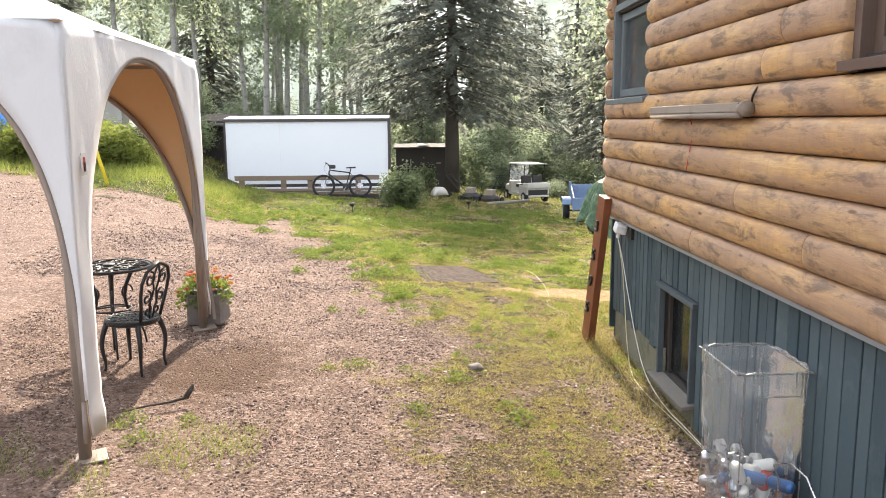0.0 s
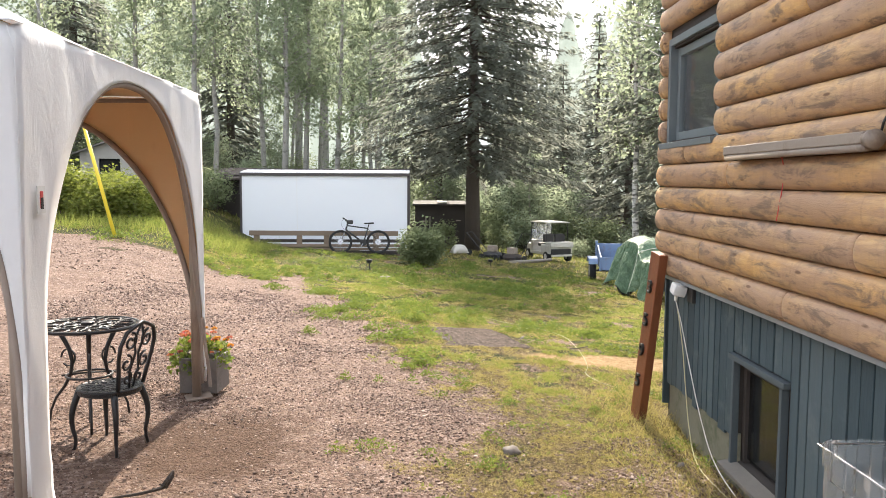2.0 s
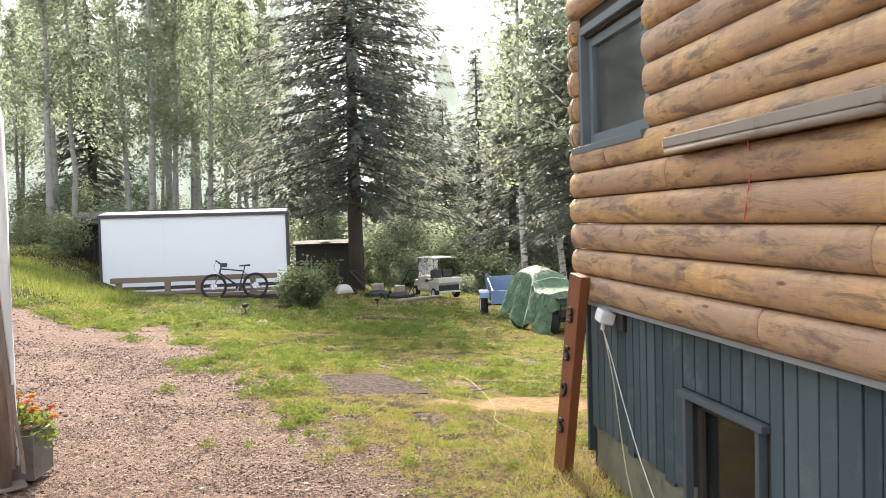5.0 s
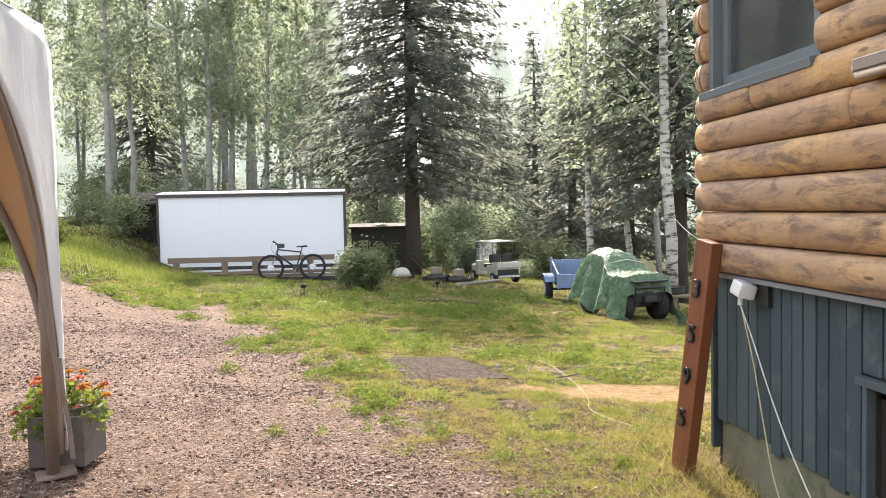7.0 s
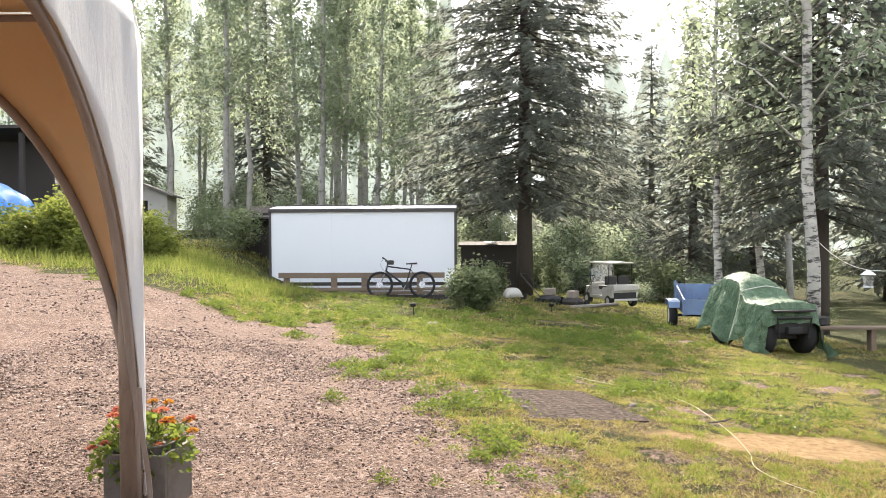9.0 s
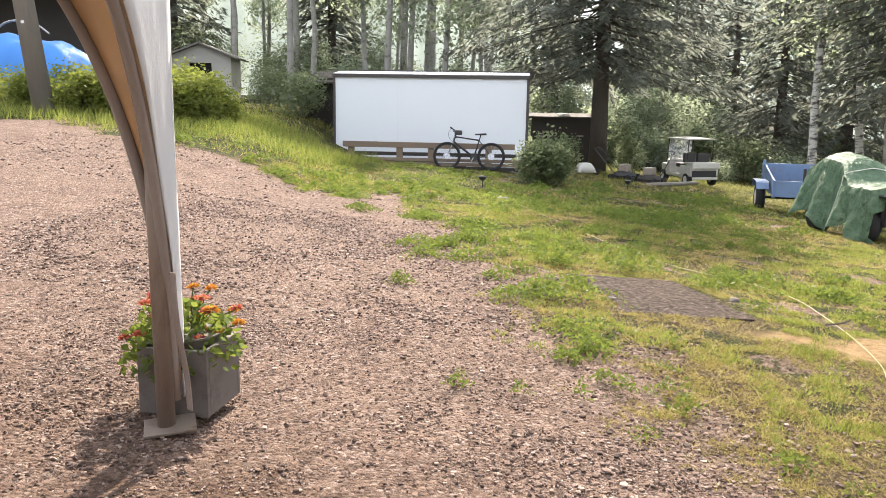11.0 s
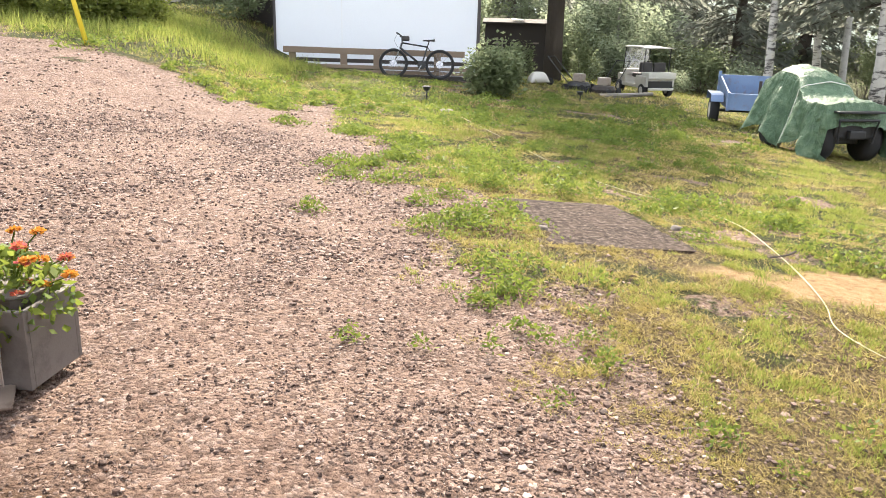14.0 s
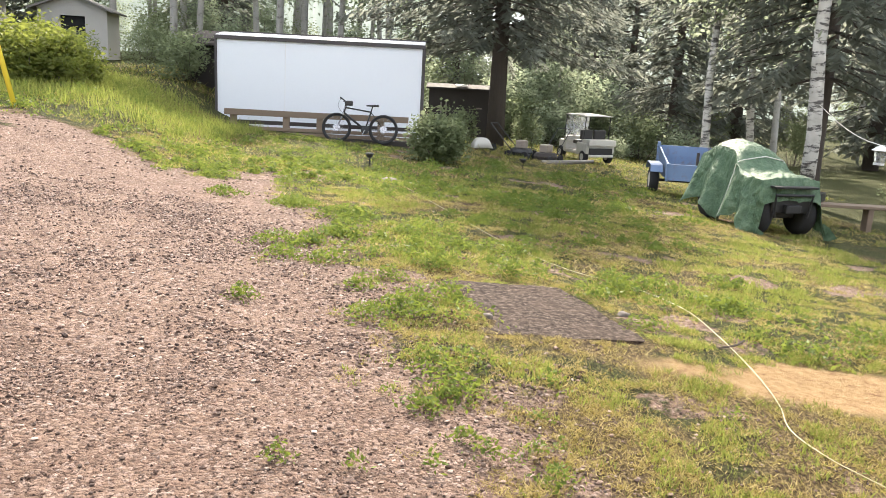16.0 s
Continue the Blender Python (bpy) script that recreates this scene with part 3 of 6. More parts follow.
def build_base():
    rng = random.Random(9)
    y = HY1
    while y > HY0:
        w = rng.choice((0.1, 0.115, 0.125, 0.14))
        c = y - w / 2
        spans = [(-0.30 + rng.uniform(-0.03, 0.03) if y > 5.9 else -0.62, LOG_Z0 - 0.03)]
        if HATCH[0] - 0.05 < c < HATCH[1] + 0.05:
            spans = [(HATCH[3] + 0.05, LOG_Z0 - 0.03)]
        for z0, z1 in spans:
            ob = part("plank", B((0, 0, 0, 0.022, w - 0.012, z1 - z0), bevel=0.004), M["plank"], base_core)
            ob.location = (1.936 + rng.uniform(-0.003, 0.003), c, (z0 + z1) / 2)
        y -= w
    part("footing", B((1.956, 6.64, -0.48, 0.02, 1.46, 0.44), (1.958, 5.58, -0.56, 0.018, 0.7, 0.22)), M["mould"], house, "mouldy unpainted footing")
    part("flashing", B((1.915, (HY0 + HY1) / 2, LOG_Z0 - 0.012, 0.09, HY1 - HY0 + 0.04, 0.012), (1.868, (HY0 + HY1) / 2, LOG_Z0 - 0.02, 0.008, HY1 - HY0 + 0.04, 0.026)), M["flashing"], house, "pale metal drip edge")
    part("corner_board", B((1.93, HY1 + 0.02, 0.05, 0.06, 0.035, 1.05), bevel=0.003), M["plank"], house)


build_base()


def window(name, w, mat, sill=True):
    y0, y1, z0, z1 = w
    yc, zc, wy, hz = (y0 + y1) / 2, (z0 + z1) / 2, y1 - y0, z1 - z0
    win = part(name, B((1.895, y0 - 0.02, zc, 0.1, 0.055, hz + 0.14), (1.895, y1 + 0.02, zc, 0.1, 0.055, hz + 0.14), (1.895, yc, z1 + 0.045, 0.1, wy - 0.016, 0.055), bevel=0.004), mat, house, "painted wooden outer frame")
    part("window_sill", B((1.862, yc, z0 - 0.035, 0.15, wy + 0.12, 0.045, 0, -8, 0), bevel=0.004), mat, win)
    part("sash", B((1.925, y0 + 0.035, zc, 0.04, 0.06, hz), (1.925, y1 - 0.035, zc, 0.04, 0.06, hz), (1.925, yc, z1 - 0.035, 0.04, wy - 0.13, 0.06), (1.925, yc, z0 + 0.035, 0.04, wy - 0.13, 0.06), bevel=0.003), mat, win)
    g = part("pane", B((1.932, yc, zc, 0.006, wy - 0.128, hz - 0.122)), M["glass"], win)
    g.visible_shadow = False
    part("curtain", sheet(lambda u, v: (1.972 + 0.016 * math.sin(u * 44), y0 + 0.02 + (wy * 0.62) * u, z0 + hz * v), 60, 2, 0.004), M["curtain"], win, "white curtain", True)
    # near-black sheet added behind the pane to stand for the unlit room
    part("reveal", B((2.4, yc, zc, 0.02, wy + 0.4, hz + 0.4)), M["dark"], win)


window("window", WIN1, M["window_paint"])
window("window", WIN2, M["window_brown"])


def build_hatch():
    y0, y1, z0, z1 = HATCH
    yc, zc = (y0 + y1) / 2, (z0 + z1) / 2
    h = part("hatch", B((1.925, y0 - 0.002, zc, 0.045, 0.034, z1 - z0 + 0.06), (1.925, y1 + 0.002, zc, 0.045, 0.034, z1 - z0 + 0.06), (1.92, yc, z1 + 0.02, 0.055, y1 - y0 + 0.12, 0.036), bevel=0.004), M["trim_grey"], house, "weathered grey frame round a low basement window")
    part("hatch_sill", B((1.9, yc, z0 - 0.03, 0.115, y1 - y0 + 0.12, 0.032, 0, -10, 0), bevel=0.004), M["pole_wood"], h, "bare weathered wooden sill")
    part("inner_frame", B((2.0, y0 + 0.03, zc, 0.05, 0.05, z1 - z0), (2.0, y1 - 0.03, zc, 0.05, 0.05, z1 - z0), (2.0, yc, z1 - 0.03, 0.05, y1 - y0, 0.05), bevel=0.003), M["dark_wood"], h)
    part("pane", B((2.0, yc, zc, 0.006, y1 - y0 - 0.11, z1 - z0 - 0.06)), M["hatch_glass"], h)
    # near-black sheet added for the shade inside the basement opening
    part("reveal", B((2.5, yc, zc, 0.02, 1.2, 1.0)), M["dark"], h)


build_hatch()

# ---- white box body with a dark frame ----
def build_box():
    bx = thing("box_body", pose(-3.22, 25.5, 0, 0, 0, 0.4), "white truck box body with dark frame, used as a shed", "truck box")
    w, d, z0, z1 = 5.15, 2.3, -0.85, 1.5
    part("front_panel", B((0, 0.05, (z0 + z1) / 2, w - 0.12, 0.06, z1 - z0 - 0.04)), M["white_panel"], bx)
    part("panel_seam", B((-0.85, 0.017, (z0 + z1) / 2, 0.012, 0.008, z1 - z0 - 0.1)), M["roof_white"], bx)
    part("frame", B((-w / 2 + 0.03, 0.04, (z0 + z1) / 2, 0.06, 0.1, z1 - z0), (w / 2 - 0.03, 0.04, (z0 + z1) / 2, 0.07, 0.1, z1 - z0), (0, 0.03, z1 + 0.02, w + 0.02, 0.12, 0.09), bevel=0.006), M["box_frame"], bx, "dark metal edging")
    part("side_wall", B((w / 2 - 0.035, d / 2 + 0.08, (z0 + z1) / 2, 0.05, d, z1 - z0), (-w / 2 + 0.035, d / 2 + 0.08, (z0 + z1) / 2, 0.05, d, z1 - z0), (0, d + 0.1, (z0 + z1) / 2, w - 0.14, 0.05, z1 - z0)), M["box_frame"], bx)
    part("roof", sheet(lambda u, v: ((u - 0.5) * (w - 0.02), 0.0 + (d + 0.15) * v, z1 + 0.075 + 0.1 * math.sin(math.pi * v)), 2, 8, 0.02), M["roof_white"], bx, "pale metal roof")
    part("roof_ridge", B((0.1, d * 0.55, z1 + 0.185, w * 0.97, 0.1, 0.05)), M["box_frame"], bx)


build_box()
# ---- canopy tent ----
CAN = pose(-3.31, 5.76, -0.40, 0, 0, 1.4)
CA, CE = 1.49, 2.42


def arch(t, a=CA - 0.014, h=CE - 0.1, p=2.3):
    """The arched opening of one side, from foot to foot (t 0..1)."""
    w = math.pi * t
    c, s = math.cos(w), math.sin(w)
    return a * math.copysign(abs(c) ** (2 / p), c), h * abs(s) ** (2 / p)


def side_fn(off, seed, p=2.3, loose=0.0):
    def fn(u, v):
        x, z = arch(0.012 + 0.976 * u, CA + (0.008 if p > 3 else -0.014), p=p)
        x = max(-CA + 0.007, min(CA - 0.007, x))
        if x < 0:
            x += loose * step(1.7, 0.5, z) * (0.75 + 0.5 * step(0.7, 0.1, z))
        k = min((CA + off) / max(abs(x), 1e-4), (CE if off > 0 else CE - 0.03) / max(z, 1e-4))
        ox, oz = (x * k, z * k)
        px, pz = x + (ox - x) * v, z + (oz - z) * v
        corner = max(0.0, abs(px) - CA + 0.06) * max(0.0, pz - CE + 0.06) * 8
        wr = 0.012 * noise.noise(Vector((px * 3.2, pz * 1.1, seed))) + 0.006 * noise.noise(Vector((px * 11, pz * 3, seed)))
        low = 0.03 * math.sin(pz * 23) * max(0.0, 0.5 - pz)
        return Vector((px, -CA - off + wr + corner + low, pz - corner))
    return fn


def build_canopy():
    can = thing("canopy_tent", CAN, "white fabric canopy tent with tan lining and arched sides", "canopy")
    for k in range(4):
        turn = pose(0, 0, 0, 0, 0, 90 * k)
        for nm, off, th, mat, lab in (("side_panel", 0.012, 0.003, M["fabric"], ""), ("side_lining", -0.004, 0.003, M["liner"], "tan lining")):
            ob = part(nm, sheet(side_fn(off, k * 3.3, 3.6 if k == 0 else 2.3, 0.17 if k == 1 else 0.0), 84, 7, th), mat, can, lab, True)
            ob.matrix_local = turn
        bow = [arch(0.012 + 0.976 * i / 60, p=3.6 if k == 0 else 2.3) for i in range(61)]
        pts = [(x * 0.998, -CA + 0.02, z - 0.01) for x, z in bow]
        hem = part("arch_hem", tube(pts, 0.022, 6), M["hem"], can, "grey-brown piped hem", True)
        hem.matrix_local = turn

        def roof(off):
            def fn(u, v):
                x = (u - 0.5) * 2 * CA * (1 - v) * (1.008 if off > 0 else 0.985)
                sag = -0.09 * math.sin(math.pi * v) * (1 - abs(u - 0.5))
                return Vector((x, -CA * (1 - v) * (1.008 if off > 0 else 0.985), CE - 0.012 + 0.72 * v + sag + off + 0.008 * noise.noise(Vector((x * 3, v * 6, k)))))
            return fn
        for nm, off, mat, lab in (("roof_panel", 0.006, M["fabric"], ""), ("roof_lining", -0.01, M["liner"], "tan lining")):
            ob = part(nm, sheet(roof(off), 24, 12, 0.003), mat, can, lab, True)
            ob.matrix_local = turn
        bar = part("eave_bar", tube([(-CA + 0.06, -CA + 0.05, CE - 0.06), (CA - 0.06, -CA + 0.05, CE - 0.06)], 0.016, 8), M["hem"], can)
        bar.matrix_local = turn
        w = CAN @ Vector((CA * math.cos(radians(45 + 90 * k)) * 1.414, CA * math.sin(radians(45 + 90 * k)) * 1.414, 0))
        gz = ground_z(w.x, w.y) - w.z
        cx, cy = math.copysign(CA - 0.05, math.cos(radians(45 + 90 * k))), math.copysign(CA - 0.05, math.sin(radians(45 + 90 * k)))
        leg = part("leg", tube([(cx, cy, gz + 0.008), (cx, cy, 0.9), (cx, cy, CE - 0.03)], 0.036, 14), M["post"], can, "dull brown steel post", True)
        part("foot_plate", B((cx + 0.015, cy, gz + 0.012, 0.2, 0.16, 0.012, 3, -3, 24), bevel=0.003), M["post"], leg)
        if k == 0:
            part("tie_strap", sheet(lambda u, v: Vector((cx + 0.055 + 0.03 * u + 0.05 * (1 - v), cy - 0.03 - 0.02 * u + 0.012 * math.sin(v * 7), gz + 0.1 + 0.55 * v)), 2, 8, 0.004), M["hem"], leg, "loose torn fabric flap")
    # care label on the side facing the house
    lab = part("label", B((CA + 0.03, -1.345, 1.665, 0.003, 0.075, 0.12)), M["plastic_white"], can, "small printed label")
    part("print", B((CA + 0.0325, -1.345, 1.665, 0.002, 0.028, 0.075)), M["red"], lab)
    part("print", B((CA + 0.0345, -1.345, 1.65, 0.002, 0.022, 0.05)), M["dark"], lab)


build_canopy()


# ---- cast-iron table and chair ----
def ring(cx, cy, z, r, t, bm, n=18, flat=1.0):
    return tube([(cx + r * math.cos(k * math.tau / n), cy + r * flat * math.sin(k * math.tau / n), z) for k in range(n)], t, 5, bm, True)


def lattice(bm, r, z):
    """Open scrollwork disc."""
    ring(0, 0, z, r, 0.012, bm, 36)
    ring(0, 0, z, r * 0.93, 0.007, bm, 36)
    ring(0, 0, z, r * 0.16, 0.008, bm, 14)
    ring(0, 0, z, r * 0.55, 0.006, bm, 28)
    for k in range(8):
        a = k * math.tau / 8
        ring(math.cos(a) * r * 0.74, math.sin(a) * r * 0.74, z, r * 0.17, 0.008, bm, 12)
        ring(math.cos(a + 0.39) * r * 0.36, math.sin(a + 0.39) * r * 0.36, z, r * 0.13, 0.007, bm, 10)
        tube([(math.cos(a) * r * 0.16, math.sin(a) * r * 0.16, z), (math.cos(a) * r * 0.57, math.sin(a) * r * 0.57, z)], 0.007, 5, bm)
        b = a + 0.39
        tube([(math.cos(b) * r * 0.55, math.sin(b) * r * 0.55, z), (math.cos(b + 0.1) * r * 0.75, math.sin(b + 0.1) * r * 0.75, z), (math.cos(b) * r * 0.93, math.sin(b) * r * 0.93, z)], 0.009, 5, bm)
    return bm


def cabriole(a, r0, r1, r2, z0, z1, t, lean=0.0):
    """A curved leg from radius r0 at the top, in to r1, out to r2 at the foot."""
    pts, rs = [], []
    for k in range(9):
        f = k / 8
        r = r0 + (r1 - r0) * math.sin(math.pi * min(1, f * 1.25)) * 0.9 + (r2 - r0) * f ** 2.4
        pts.append((math.cos(a) * r, math.sin(a) * r, z1 + (z0 - z1) * f))
        rs.append(t * (1.5 - 0.95 * f if f < 0.9 else 0.75))
    return tube(pts, rs, 8)


def scroll(cx, cz, r, turns, sign, y=0.0, t=0.008, start=0.0, bm=None):
    pts = []
    for k in range(20):
        f = k / 19
        a = start + sign * turns * math.tau * f
        q = r * (1 - 0.8 * f)
        pts.append((cx + q * math.cos(a), y, cz + q * math.sin(a)))
    return tube(pts, t, 5, bm)


def build_table():
    x, y = -2.40, 6.40
    t = thing("bistro_table", pose(x, y, ground_z(x, y) + 0.012, 0, 0, 25), "round black cast-iron bistro table with openwork top", "table")
    part("tabletop", lattice(bmesh.new(), 0.33, 0.69), M["iron"], t, smooth=True)
    part("umbrella_plug", lathe([(0.045, 0.693), (0.045, 0.712), (0.03, 0.718)], 16), M["iron"], t)
    for k in range(3):
        a = k * math.tau / 3 + 0.5
        leg = part("leg", cabriole(a, 0.25, 0.10, 0.30, 0.0, 0.69, 0.012), M["iron"], t, smooth=True)
        part("brace", tube([(math.cos(a) * 0.2, math.sin(a) * 0.2, 0.33), (0, 0, 0.36)], 0.007, 6), M["iron"], leg)
        part("scrollwork", tube([(math.cos(a) * (0.15 + 0.05 * math.cos(q * 0.5)), math.sin(a) * (0.15 + 0.05 * math.cos(q * 0.5)), 0.46 + 0.06 * math.sin(q * 0.5)) for q in range(12)], 0.007, 5), M["iron"], leg)
    part("centre_post", tube([(0, 0, 0.0), (0, 0, 0.68)], 0.012, 8), M["iron"], t, smooth=True)
    part("ring", ring(0, 0, 0.345, 0.15, 0.008, bmesh.new(), 22), M["iron"], t, smooth=True)


def build_chair():
    x, y = -2.09, 5.97
    c = thing("bistro_chair", pose(x, y, ground_z(x, y) + 0.008, 0, 0, 74), "black cast-iron bistro chair with scrolled back", "chair")
    c.scale = (0.95, 0.95, 0.93)
    seat = part("seat", lattice(bmesh.new(), 0.2, 0.43), M["iron"], c, smooth=True)
    part("apron", lathe([(0.195, 0.395), (0.204, 0.40), (0.204, 0.432), (0.195, 0.432)], 32), M["iron"], seat)
    for sx, sy in ((1, 1), (1, -1), (-1, 1), (-1, -1)):
        a = math.atan2(sy, sx)
        part("leg", cabriole(a, 0.19, 0.24, 0.235, 0.0, 0.42, 0.016), M["iron"], c, smooth=True)
    bm = bmesh.new()
    out = [(-0.13, 0.44), (-0.15, 0.55), (-0.175, 0.66), (-0.18, 0.75), (-0.14, 0.84), (-0.06, 0.875), (0, 0.895), (0.06, 0.875), (0.14, 0.84), (0.18, 0.75), (0.175, 0.66), (0.15, 0.55), (0.13, 0.44)]

    def lean(px, pz):
        return (px, -0.165 - (pz - 0.44) * 0.22 + 0.18 * px * px, pz)
    tube([lean(*p) for p in out], 0.014, 7, bm)
    for s in (-1, 1):
        for cx, cz, r, tn in ((0.085, 0.77, 0.065, 1.2), (0.09, 0.62, 0.06, 1.1), (0.06, 0.51, 0.05, 1.0)):
            pts = []
            for k in range(18):
                f = k / 17
                a = 1.57 + s * tn * math.tau * f
                q = r * (1 - 0.75 * f)
                pts.append(lean(s * cx + q * math.cos(a), cz + q * math.sin(a)))
            tube(pts, 0.009, 5, bm)
        tube([lean(s * 0.02, 0.44), lean(s * 0.045, 0.56), lean(s * 0.015, 0.68), lean(s * 0.05, 0.78), lean(0, 0.885)], 0.009, 5, bm)
    part("backrest", bm, M["iron"], c, "curled openwork back", True)


build_table()
build_chair()


# ---- planter with flowers, at the foot of the far post ----
def build_planter():
    x, y = -1.915, 7.50
    z = ground_z(x, y) + 0.005
    p = thing("planter", pose(x, y, z, 0, 0, -4), "square grey planter of orange and pink flowers beside the tent post", "planter")
    w, h = 0.31, 0.285
    for box in ((0, -w / 2 + 0.012, h / 2, w, 0.024, h), (0, w / 2 - 0.012, h / 2, w, 0.024, h), (-w / 2 + 0.012, 0, h / 2, 0.024, w - 0.048, h), (w / 2 - 0.012, 0, h / 2, 0.024, w - 0.048, h)):
        part("tub_side", B(box, bevel=0.004), M["planter"], p)
    part("inner_pot", lathe([(0.11, 0.1), (0.13, 0.305), (0.138, 0.31), (0.138, 0.318), (0.125, 0.318)], 20), M["planter"], p)
    part("soil", lathe([(0.124, 0.2), (0.124, 0.295), (0.05, 0.305)], 18), M["soil"], p)
    rng = np.random.default_rng(8)
    n = 820
    a, q = rng.uniform(0, math.tau, n), np.sqrt(rng.uniform(0, 1, n))
    c = np.stack([np.cos(a) * q * 0.26 - 0.03, np.sin(a) * q * 0.22, 0.35 + rng.uniform(-0.07, 0.11, n) - 0.16 * q ** 3], 1)
    al = unit(rng, n) * rng.uniform(0.013, 0.03, (n, 1))
    part("foliage", leaves("foliage", c, al, np.cross(al, unit(rng, n)) * 0.8, M["weed_leaf"]), None, p)
    bm = bmesh.new()
    heads = []
    for k in range(26):
        a, q = rng.uniform(0, math.tau), 0.08 + 0.18 * rng.random()
        e = (math.cos(a) * q - 0.03, math.sin(a) * q * 0.85, 0.385 + rng.uniform(-0.1, 0.11))
        tube([(e[0] * 0.25, e[1] * 0.25, 0.29), (e[0] * 0.7, e[1] * 0.7, e[2] - 0.03), e], 0.003, 4, bm)
        heads.append(e)
    part("stems", bm, M["weed_leaf"], p)
    for k, e in enumerate(heads):
        m = 44
        v = unit(rng, m)
        v[:, 2] = np.abs(v[:, 2]) * 0.7
        al = v * 0.013
        ac = np.cross(v, unit(rng, m)) * 0.011
        pink = e[0] < -0.06 and k % 4 or k % 3 == 0
        part("flower_head", leaves("flower_head", np.array(e) + v * 0.02, al, ac, M["petal_pink" if pink else "petal_orange"]), None, p)


build_planter()


# ---- house number board, outlet, cords, light fixture ----
def digit(ch, size):
    cu = bpy.data.curves.new("digit", "FONT")
    cu.body, cu.size, cu.extrude, cu.bevel_depth, cu.align_x, cu.align_y = ch, size, 0.008, 0.0015, "CENTER", "CENTER"
    ob = bpy.data.objects.new("digit", cu)
    scene.collection.objects.link(ob)
    bpy.context.view_layer.update()
    me = bpy.data.meshes.new_from_object(ob.evaluated_get(bpy.context.evaluated_depsgraph_get()))
    bpy.data.objects.remove(ob)
    me.materials.clear()
    me.materials.append(M["iron"])
    me.name = "digit"
    return me


def build_number_board():
    foot, head = Vector((1.665, 7.34, ground_z(1.665, 7.34) - 0.01)), Vector((1.752, 7.14, 0.80))
    up = (head - foot).normalized()
    ln = (head - foot).length
    side = Vector((0.16, -0.987, 0))
    side = (side - up * side.dot(up)).normalized()
    nrm = side.cross(up)
    m = Matrix.Translation(foot) @ Matrix((side, -nrm, up)).transposed().to_4x4()
    b = thing("number_board", m, "red-brown timber with black numerals 3595 leaning on the house", "house sign")
    part("board", B((0, 0.01, ln / 2, 0.165, 0.07, ln), bevel=0.008), M["board"], b)
    for ch, f in (("3", 0.80), ("5", 0.61), ("9", 0.43), ("5", 0.25)):
        ob = part("numeral", digit(ch, 0.148), None, b, "black metal numeral")
        ob.matrix_local = pose(-0.005, -0.034, ln * f, 90, 0, 0)


build_number_board()


def build_outlet():
    o = thing("outdoor_socket", pose(1.915, 6.80, 0.535), "outdoor socket with clear weather cover and plugged cord", "socket")
    part("back_box", B((0, 0, -0.01, 0.04, 0.13, 0.13), bevel=0.006), M["black_paint"], o)
    part("cover", B((-0.075, 0.09, 0.01, 0.10, 0.12, 0.085, 10, 14, 0), bevel=0.018), M["plastic_white"], o, "white plastic weather cover")
    part("plug", tube([(-0.09, 0.09, -0.02), (-0.095, 0.09, -0.075)], 0.014, 8), M["cord"], o)
    z = ground_z
    for nm, mat, pts, lab in (("power_cord", M["cord"], [(1.82, 6.885, 0.46), (1.84, 6.80, 0.30), (1.85, 6.60, 0.0), (1.85, 6.35, -0.28), (1.85, 6.05, -0.5), (1.86, 5.6, None), (1.87, 5.1, None), (1.88, 4.4, None), (1.88, 3.9, None)], "white power cord hanging down to the ground"),
                              ("power_cord", M["hose"], [(1.825, 6.89, 0.46), (1.85, 6.80, 0.16), (1.85, 6.70, -0.12), (1.84, 6.55, -0.42), (1.82, 6.3, None), (1.80, 5.8, None), (1.84, 5.2, None), (1.87, 4.6, None)], "yellowish power cord hanging down to the ground")):
        ps = [(a, b, (z(a, b) + 0.014 if c is None else c)) for a, b, c in pts]
        tagged(part(nm, tube(smooth_line(ps, 8), 0.0038, 6), mat, None, smooth=True), lab, "cord")


def smooth_line(ps, n):
    """Points along a soft curve through ps."""
    ps = [Vector(p) for p in ps]
    out = []
    for i in range(len(ps) - 1):
        p0, p1, p2, p3 = ps[max(0, i - 1)], ps[i], ps[i + 1], ps[min(len(ps) - 1, i + 2)]
        for k in range(n):
            t = k / n
            out.append(0.5 * (2 * p1 + (p2 - p0) * t + (2 * p0 - 5 * p1 + 4 * p2 - p3) * t * t + (3 * p1 - p0 - 3 * p2 + p3) * t ** 3))
    return out + [ps[-1]]


build_outlet()


